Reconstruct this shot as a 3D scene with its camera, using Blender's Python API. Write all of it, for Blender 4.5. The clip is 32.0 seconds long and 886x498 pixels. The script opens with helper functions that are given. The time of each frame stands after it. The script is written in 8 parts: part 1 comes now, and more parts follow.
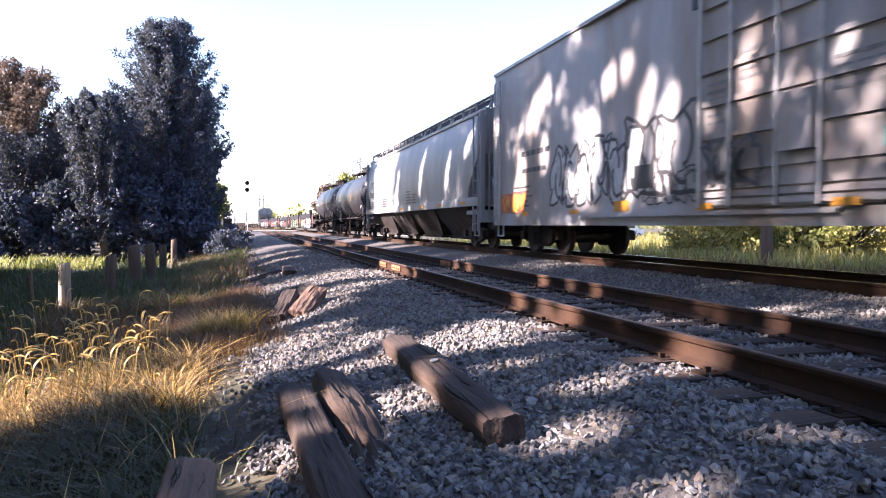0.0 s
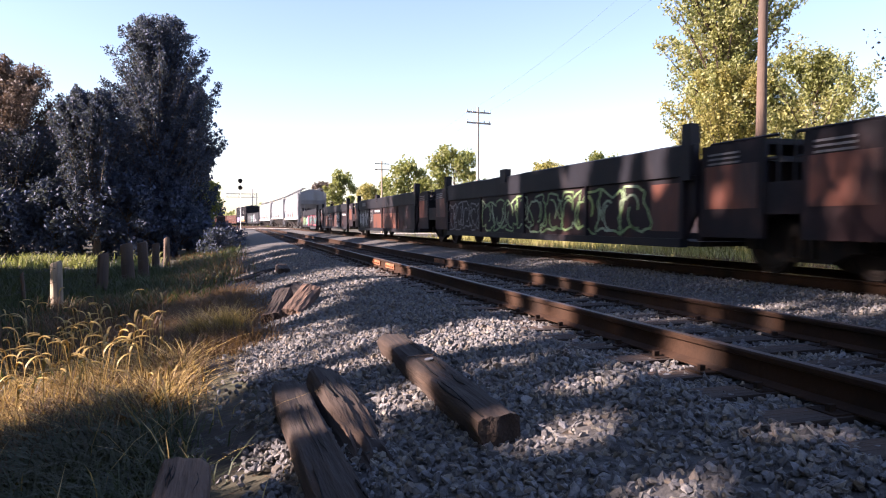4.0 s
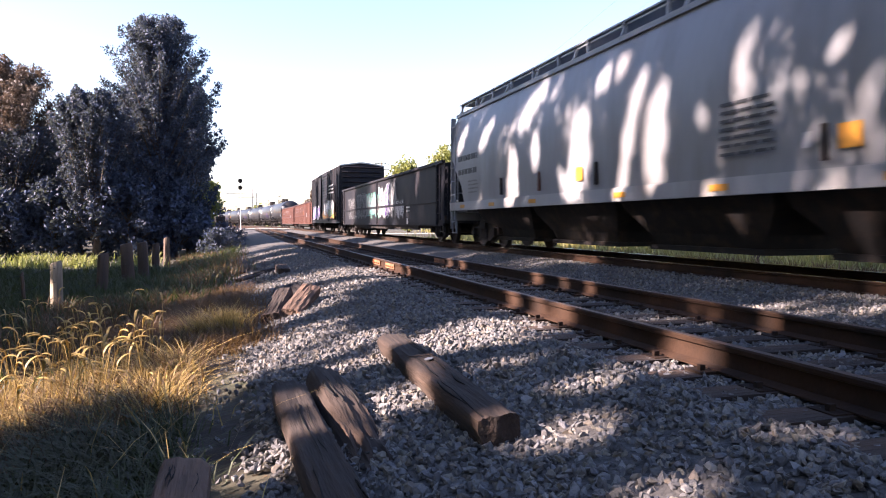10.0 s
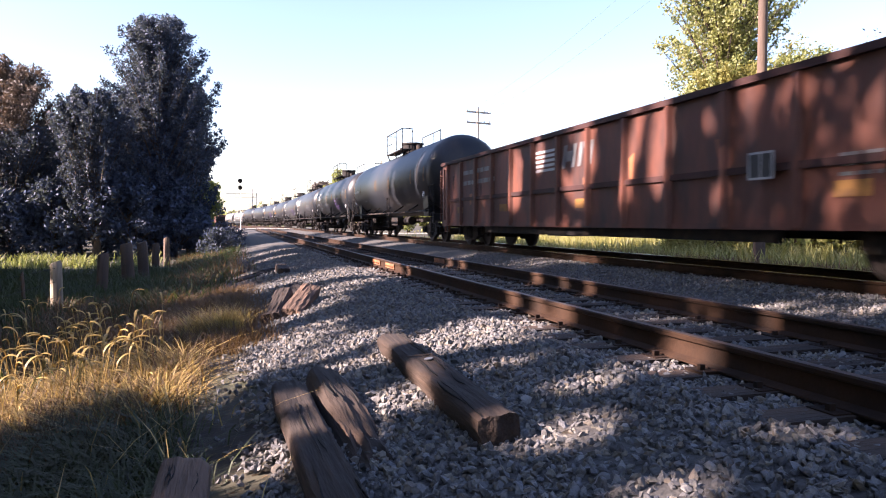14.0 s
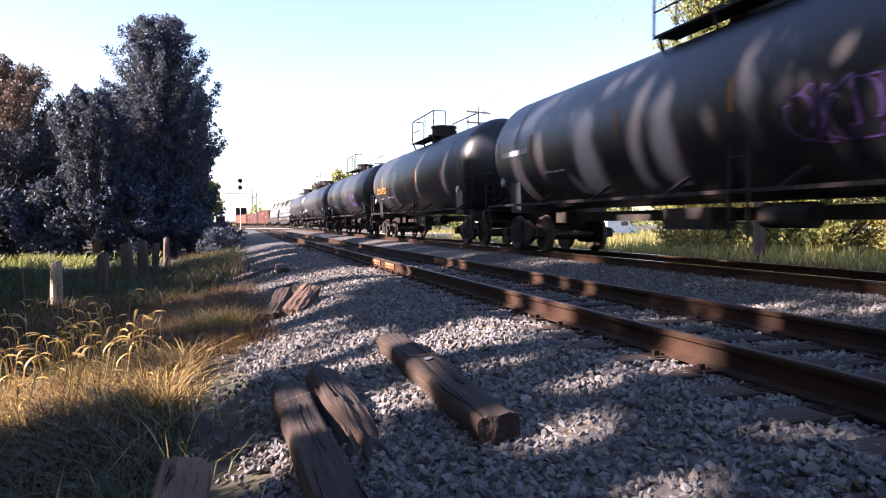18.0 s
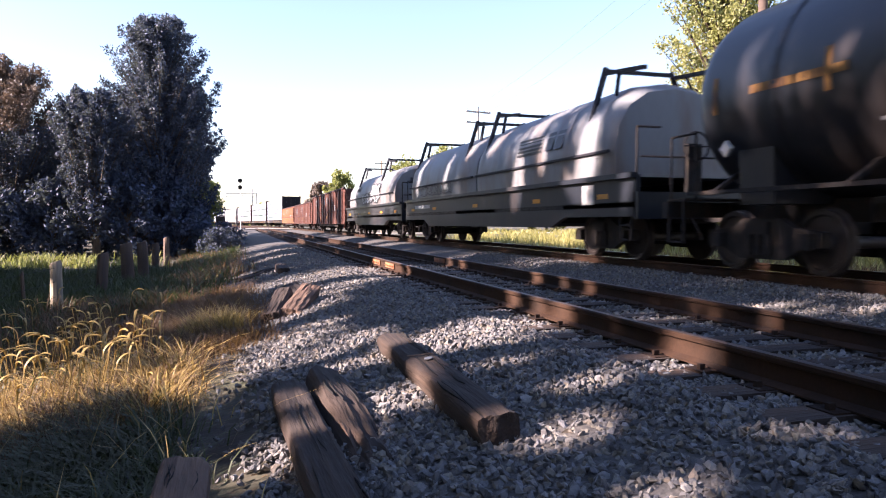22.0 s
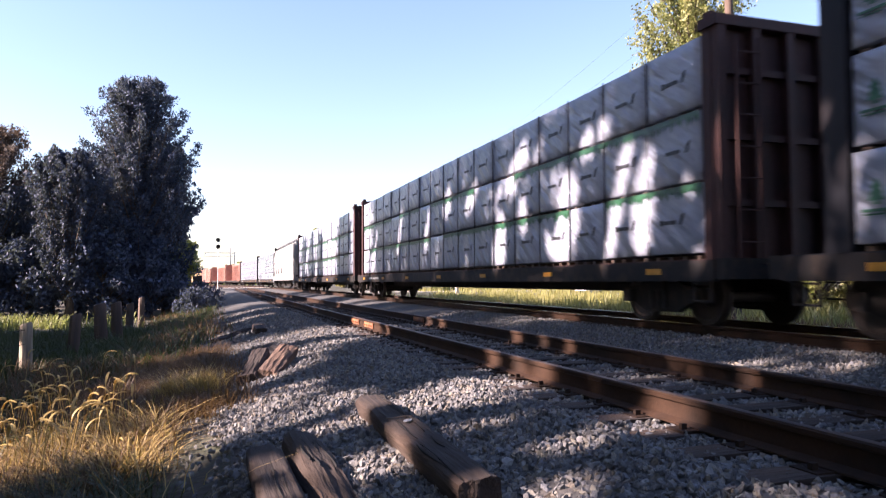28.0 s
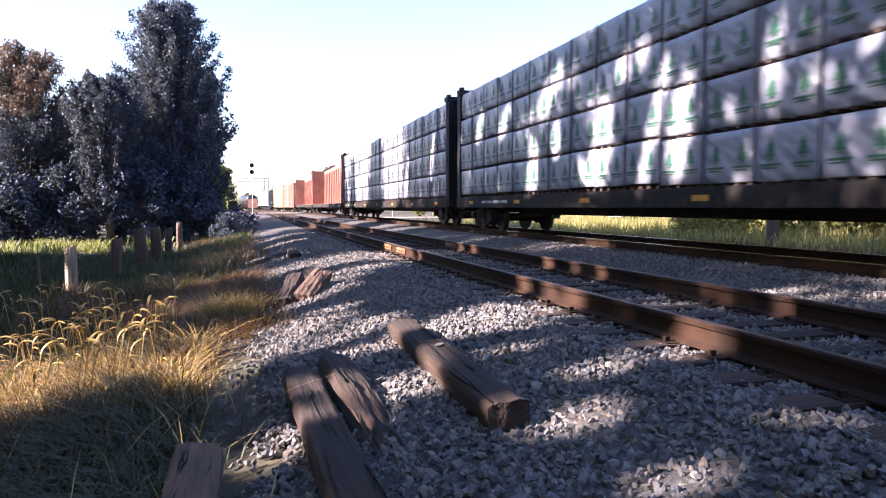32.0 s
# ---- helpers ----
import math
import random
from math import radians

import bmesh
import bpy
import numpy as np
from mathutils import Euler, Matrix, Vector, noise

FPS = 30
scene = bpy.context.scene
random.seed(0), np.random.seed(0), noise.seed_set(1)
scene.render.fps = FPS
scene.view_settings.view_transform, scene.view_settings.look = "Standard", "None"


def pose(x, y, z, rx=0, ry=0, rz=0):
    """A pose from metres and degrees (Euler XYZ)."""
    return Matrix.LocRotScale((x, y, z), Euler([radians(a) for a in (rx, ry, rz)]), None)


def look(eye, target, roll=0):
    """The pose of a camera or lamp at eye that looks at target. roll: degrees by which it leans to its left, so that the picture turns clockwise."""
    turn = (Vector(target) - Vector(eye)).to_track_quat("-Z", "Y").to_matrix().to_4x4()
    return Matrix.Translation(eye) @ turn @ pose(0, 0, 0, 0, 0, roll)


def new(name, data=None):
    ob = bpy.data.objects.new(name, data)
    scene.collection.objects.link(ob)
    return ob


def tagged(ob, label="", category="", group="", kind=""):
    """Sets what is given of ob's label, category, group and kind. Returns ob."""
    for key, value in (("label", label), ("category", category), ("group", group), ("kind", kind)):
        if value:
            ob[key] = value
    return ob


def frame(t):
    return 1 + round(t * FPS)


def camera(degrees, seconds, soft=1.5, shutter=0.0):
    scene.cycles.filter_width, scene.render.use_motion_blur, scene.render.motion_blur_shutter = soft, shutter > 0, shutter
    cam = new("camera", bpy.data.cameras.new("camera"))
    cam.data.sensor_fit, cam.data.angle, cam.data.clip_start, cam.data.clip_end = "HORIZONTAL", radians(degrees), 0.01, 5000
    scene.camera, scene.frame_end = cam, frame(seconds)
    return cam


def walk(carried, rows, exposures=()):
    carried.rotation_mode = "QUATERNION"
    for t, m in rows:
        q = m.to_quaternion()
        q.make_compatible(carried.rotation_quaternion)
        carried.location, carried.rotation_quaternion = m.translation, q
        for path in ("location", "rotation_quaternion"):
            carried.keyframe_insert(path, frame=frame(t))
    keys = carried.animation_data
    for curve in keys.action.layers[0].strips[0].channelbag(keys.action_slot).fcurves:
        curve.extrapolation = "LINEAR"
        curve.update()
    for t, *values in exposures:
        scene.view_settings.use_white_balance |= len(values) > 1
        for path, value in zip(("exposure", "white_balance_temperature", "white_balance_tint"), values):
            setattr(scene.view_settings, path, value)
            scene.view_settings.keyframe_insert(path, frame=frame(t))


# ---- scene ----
cam = camera(64.3, 32.0, soft=1.1, shutter=0.15)

# the camera stands on the embankment beside the near track, and is nudged near the end
PATH = [
    (0.0, 0.002, -0.013, 0.777, -1.92, -0.10, -15.96),
    (0.5, -0.002, -0.017, 0.781, -2.08, -0.01, -16.33),
    (1.0, -0.001, -0.021, 0.779, -2.06, -0.01, -16.43),
    (1.5, 0.002, 0.032, 0.781, -2.13, -0.03, -16.56),
    (2.0, 0.004, 0.030, 0.778, -2.09, -0.03, -16.53),
    (2.5, 0.002, 0.007, 0.775, -2.06, -0.04, -16.50),
    (3.0, 0.000, 0.003, 0.782, -2.11, 0.01, -16.48),
    (3.5, -0.002, -0.003, 0.783, -2.10, -0.06, -16.48),
    (24.0, 0.001, -0.001, 0.778, -2.13, -0.03, -16.49),
    (24.5, -0.003, -0.006, 0.784, -2.21, -0.07, -16.38),
    (25.0, -0.003, -0.003, 0.784, -2.42, -0.12, -15.78),
    (25.5, 0.002, 0.001, 0.777, -2.55, -0.12, -15.42),
    (27.5, -0.007, -0.006, 0.780, -1.83, 0.07, -16.44),
    (28.0, 0.002, 0.001, 0.787, 2.62, 0.23, -18.17),
    (28.1, -0.000, -0.000, 0.780, 4.09, -0.00, -18.26),
    (28.2, -0.000, -0.000, 0.780, 4.78, -0.00, -18.37),
    (28.3, -0.000, -0.000, 0.780, 5.18, -0.00, -18.18),
    (28.4, -0.000, -0.000, 0.780, 5.92, -0.00, -17.22),
    (28.5, -0.005, 0.019, 0.790, 6.74, -0.64, -17.25),
    (28.6, -0.000, -0.000, 0.780, 2.78, -0.00, -17.93),
    (28.7, -0.000, -0.000, 0.780, 2.20, -0.00, -18.44),
    (28.8, -0.000, -0.000, 0.780, 2.05, -0.00, -17.01),
    (28.9, -0.000, -0.000, 0.780, 1.92, -0.00, -17.05),
    (29.0, 0.012, -0.007, 0.798, 1.88, 0.09, -16.63),
    (29.5, 0.009, -0.004, 0.800, 1.21, 0.23, -15.95),
    (30.0, 0.010, -0.005, 0.798, -1.74, 0.21, -15.95),
    (30.5, 0.011, 0.004, 0.793, -2.51, 0.11, -15.78),
    (31.0, 0.009, -0.006, 0.798, -2.85, 0.07, -15.30),
    (31.5, 0.011, 0.004, 0.792, -3.17, 0.06, -15.47),
    (32.0, 0.009, -0.002, 0.797, -3.43, 0.14, -15.56),
]
EXPOSURES = [(t, e + 0.28, k, 31) for t, e, k in ((0.0, 2.72, 5950), (1.0, 2.5, 5950), (2.0, 2.45, 6000), (3.0, 2.3, 6150), (3.5, 2.15, 6150), (5.5, 1.5, 6150), (6.5, 1.45, 6150), (7.2, 1.55, 6150), (8.0, 2.15, 6150), (9.0, 2.35, 6150), (10.0, 2.4, 6150), (11.5, 2.35, 6150), (12.0, 2.35, 6150), (13.0, 2.32, 6150), (14.5, 2.25, 6150), (16.5, 2.3, 6100), (21.5, 2.3, 6050), (23.0, 2.2, 6100), (24.0, 2.15, 6150), (25.0, 1.95, 6150), (27.5, 2.05, 6050), (28.0, 2.08, 6050), (28.5, 1.6, 5850), (29.0, 1.35, 5700), (30.0, 1.6, 5850), (31.0, 2.1, 5900), (32.0, 2.48, 5900))]
walk(cam, [(t, pose(x, y, z, 90 + p, r, w)) for t, x, y, z, p, r, w in PATH], EXPOSURES)

# ---- light ----
SUN_FROM = Vector((-1.0, 0.02, 0.56)).normalized()
world = bpy.data.worlds.new("sky")
scene.world = world
world.use_nodes = True
wn = world.node_tree.nodes
sky = wn.new("ShaderNodeTexSky")
sky.sky_type = "NISHITA"
sky.sun_disc = False
sky.sun_elevation = math.asin(SUN_FROM.z)
sky.sun_rotation = math.atan2(SUN_FROM.x, SUN_FROM.y)
sky.air_density, sky.dust_density, sky.ozone_density = 1.2, 0.5, 1.4
wn["Background"].inputs["Strength"].default_value = 0.058
world.node_tree.links.new(sky.outputs["Color"], wn["Background"].inputs["Color"])
sun_data = bpy.data.lights.new("sun", "SUN")
sun_data.energy, sun_data.angle, sun_data.color = 5.0, radians(0.8), (1.0, 0.86, 0.68)
sun = new("sun", sun_data)
sun.matrix_world = look(SUN_FROM * 60, (0, 0, 0))

# ---- mesh tools ----
class Build:
    """Gathers vertices and faces of one part."""

    def __init__(self):
        self.v, self.f, self.cuts = [], [], []

    def add(self, verts, faces):
        n = len(self.v)
        self.cuts.append((n, len(self.f)))
        self.v += [tuple(p) for p in verts]
        self.f += [tuple(n + i for i in q) for q in faces]
        return self

    def box(self, x0, x1, y0, y1, z0, z1):
        v = [(x, y, z) for x in (x0, x1) for y in (y0, y1) for z in (z0, z1)]
        return self.add(v, [(0, 1, 3, 2), (4, 6, 7, 5), (0, 4, 5, 1), (2, 3, 7, 6), (0, 2, 6, 4), (1, 5, 7, 3)])

    def bar(self, a, b, w, h=None, up=(0, 0, 1)):
        """A rectangular bar from a to b."""
        a, b = Vector(a), Vector(b)
        h = h or w
        d = (b - a).normalized()
        s = d.cross(Vector(up))
        s = s.normalized() if s.length > 1e-4 else Vector((1, 0, 0))
        u = s.cross(d)
        v = []
        for p in (a, b):
            for i, j in ((-1, -1), (1, -1), (1, 1), (-1, 1)):
                v.append(p + s * (i * w / 2) + u * (j * h / 2))
        return self.add(v, [(3, 2, 1, 0), (4, 5, 6, 7), (0, 1, 5, 4), (1, 2, 6, 5), (2, 3, 7, 6), (3, 0, 4, 7)])

    def tube(self, a, b, r0, r1=None, n=8, caps=True):
        a, b = Vector(a), Vector(b)
        r1 = r0 if r1 is None else r1
        d = (b - a).normalized()
        s = d.orthogonal().normalized()
        u = d.cross(s)
        v = [p + (s * math.cos(2 * math.pi * i / n) + u * math.sin(2 * math.pi * i / n)) * r for p, r in ((a, r0), (b, r1)) for i in range(n)]
        f = [(i, (i + 1) % n, n + (i + 1) % n, n + i) for i in range(n)]
        if caps:
            f += [tuple(range(n - 1, -1, -1)), tuple(range(n, 2 * n))]
        return self.add(v, f)

    def path(self, pts, r, n=6):
        for a, b in zip(pts, pts[1:]):
            self.tube(a, b, r, n=n)
        return self

    def loft(self, rings, closed=True, caps=True):
        """Skins rings of equal counts of points."""
        n, m = len(rings[0]), len(rings)
        v = [p for r in rings for p in r]
        f = []
        for k in range(m - 1):
            for i in range(n if closed else n - 1):
                j = (i + 1) % n
                f.append((k * n + i, k * n + j, (k + 1) * n + j, (k + 1) * n + i))
        if caps:
            f += [tuple(range(n - 1, -1, -1)), tuple((m - 1) * n + i for i in range(n))]
        return self.add(v, f)

    def mesh(self, name, smooth=False):
        me = bpy.data.meshes.new(name)
        me.from_pydata(self.v, [], self.f)
        bm = bmesh.new()
        bm.from_mesh(me)
        bmesh.ops.recalc_face_normals(bm, faces=bm.faces)
        bm.to_mesh(me)
        bm.free()
        if smooth:
            me.polygons.foreach_set("use_smooth", [True] * len(me.polygons))
            me.set_sharp_from_angle(angle=radians(38))
        return me


def part(name, data, material, parent, label="", smooth=False, at=None):
    """One mesh object under a thing or a part; data is a Build or a mesh."""
    me = data.mesh(name, smooth) if isinstance(data, Build) else data
    if material is not None and not me.materials:
        me.materials.append(material)
    ob = new(name, me)
    ob.parent = parent
    if at is not None:
        ob.matrix_basis = at
    if label:
        tagged(ob, label)
    return ob


def each(name, build, material, parent, label="", smooth=False):
    """Every solid of a Build as a part of its own."""
    ends = build.cuts[1:] + [(len(build.v), len(build.f))]
    made = []
    for (v0, f0), (v1, f1) in zip(build.cuts, ends):
        b = Build()
        b.add(build.v[v0:v1], [tuple(i - v0 for i in q) for q in build.f[f0:f1]])
        made.append(part(name, b, material, parent, label, smooth))
    return made


def thing(name, label, category, group="", kind="", at=None):
    ob = new(name)
    ob.empty_display_size = 0.3
    if at is not None:
        ob.matrix_basis = at
    return tagged(ob, label, category, group, kind)


def solid(name, data, material, label="", category="", kind="", group="", smooth=False, at=None):
    """A top-level thing that is one mesh."""
    me = data.mesh(name, smooth) if isinstance(data, Build) else data
    if material is not None and not me.materials:
        me.materials.append(material)
    ob = new(name, me)
    if at is not None:
        ob.matrix_basis = at
    return tagged(ob, label, category, group, kind)


# ---- materials ----
def material(name, base, rough=0.7, metal=0.0, spots=None, spot_scale=3.0, spot_amount=0.5, grain=0.25, grain_scale=60.0, bump=0.15, stretch=(1, 1, 1), vary=0.0, coat=0.0, bump_scale=None, bump_depth=0.02, island=False, through_light=None, palette=None, spec=0.5, turn=0.0, bump_detail=4):
    """A surface in its own colour with stains at one scale and grain at another."""
    m = bpy.data.materials.new(name)
    m.use_nodes = True
    t = m.node_tree
    n, l = t.nodes, t.links
    b = n["Principled BSDF"]
    co = n.new("ShaderNodeTexCoord")
    mp = n.new("ShaderNodeMapping")
    mp.inputs["Scale"].default_value = stretch
    if turn:
        # turned first and stretched after, for slanting creases
        mp.vector_type = "TEXTURE"
        mp.inputs["Scale"].default_value = [1 / q for q in stretch]
        mp.inputs["Rotation"].default_value = (0, radians(turn), 0)
    l.new(co.outputs["Object"], mp.inputs["Vector"])
    big = n.new("ShaderNodeTexNoise")
    big.inputs["Scale"].default_value, big.inputs["Detail"].default_value = spot_scale, 6
    l.new(mp.outputs[0], big.inputs["Vector"])
    ramp = n.new("ShaderNodeMapRange")
    ramp.inputs["From Min"].default_value = 0.62 - 0.3 * spot_amount
    ramp.inputs["From Max"].default_value = 0.80 - 0.2 * spot_amount
    l.new(big.outputs["Fac"], ramp.inputs["Value"])
    mix = n.new("ShaderNodeMix")
    mix.data_type = "RGBA"
    mix.inputs[6].default_value = (*base, 1)
    mix.inputs[7].default_value = (*(spots or [c * 0.6 for c in base]), 1)
    l.new(ramp.outputs[0], mix.inputs[0])
    fine = n.new("ShaderNodeTexNoise")
    fine.inputs["Scale"].default_value, fine.inputs["Detail"].default_value = grain_scale, 5
    l.new(mp.outputs[0], fine.inputs["Vector"])
    hsv = n.new("ShaderNodeHueSaturation")
    l.new(mix.outputs[2], hsv.inputs["Color"])
    val = n.new("ShaderNodeMapRange")
    val.inputs["To Min"].default_value, val.inputs["To Max"].default_value = 1 - grain, 1 + grain
    l.new(fine.outputs["Fac"], val.inputs["Value"])
    last = val.outputs[0]
    if vary:
        if island:
            rnd = n.new("ShaderNodeNewGeometry").outputs["Random Per Island"]
        else:
            rnd = n.new("ShaderNodeObjectInfo").outputs["Random"]
        vr = n.new("ShaderNodeMapRange")
        vr.inputs["To Min"].default_value, vr.inputs["To Max"].default_value = 1 - vary, 1 + vary
        l.new(rnd, vr.inputs["Value"])
        mul = n.new("ShaderNodeMath")
        mul.operation = "MULTIPLY"
        l.new(last, mul.inputs[0])
        l.new(vr.outputs[0], mul.inputs[1])
        last = mul.outputs[0]
    l.new(last, hsv.inputs["Value"])
    if palette:
        pal = n.new("ShaderNodeValToRGB")
        pal.color_ramp.interpolation = "CONSTANT"
        for i, c in enumerate(palette):
            e = pal.color_ramp.elements[i] if i < 2 else pal.color_ramp.elements.new(i / len(palette))
            e.position, e.color = i / len(palette), (*c, 1)
        cell = n.new("ShaderNodeMath")
        cell.operation, cell.inputs[1].default_value = "MULTIPLY", 7.31
        part_of = n.new("ShaderNodeMath")
        part_of.operation = "FRACT"
        l.new(rnd, cell.inputs[0])
        l.new(cell.outputs[0], part_of.inputs[0])
        l.new(part_of.outputs[0], pal.inputs[0])
        l.new(pal.outputs[0], mix.inputs[6])
    l.new(hsv.outputs[0], b.inputs["Base Color"])
    b.inputs["Roughness"].default_value, b.inputs["Metallic"].default_value = rough, metal
    b.inputs["Coat Weight"].default_value = coat
    b.inputs["Specular IOR Level"].default_value = spec
    if bump:
        bp = n.new("ShaderNodeBump")
        bp.inputs["Strength"].default_value = bump
        bp.inputs["Distance"].default_value = bump_depth
        src = fine
        if bump_scale:
            src = n.new("ShaderNodeTexNoise")
            src.inputs["Scale"].default_value, src.inputs["Detail"].default_value = bump_scale, bump_detail
            l.new(mp.outputs[0], src.inputs["Vector"])
        l.new(src.outputs["Fac"], bp.inputs["Height"])
        l.new(bp.outputs[0], b.inputs["Normal"])
    if through_light:
        tr = n.new("ShaderNodeBsdfTranslucent")
        tr.inputs["Color"].default_value = (*through_light, 1)
        ad = n.new("ShaderNodeMixShader")
        ad.inputs[0].default_value = 0.35
        l.new(b.outputs[0], ad.inputs[1])
        l.new(tr.outputs[0], ad.inputs[2])
        l.new(ad.outputs[0], n["Material Output"].inputs[0])
    return m


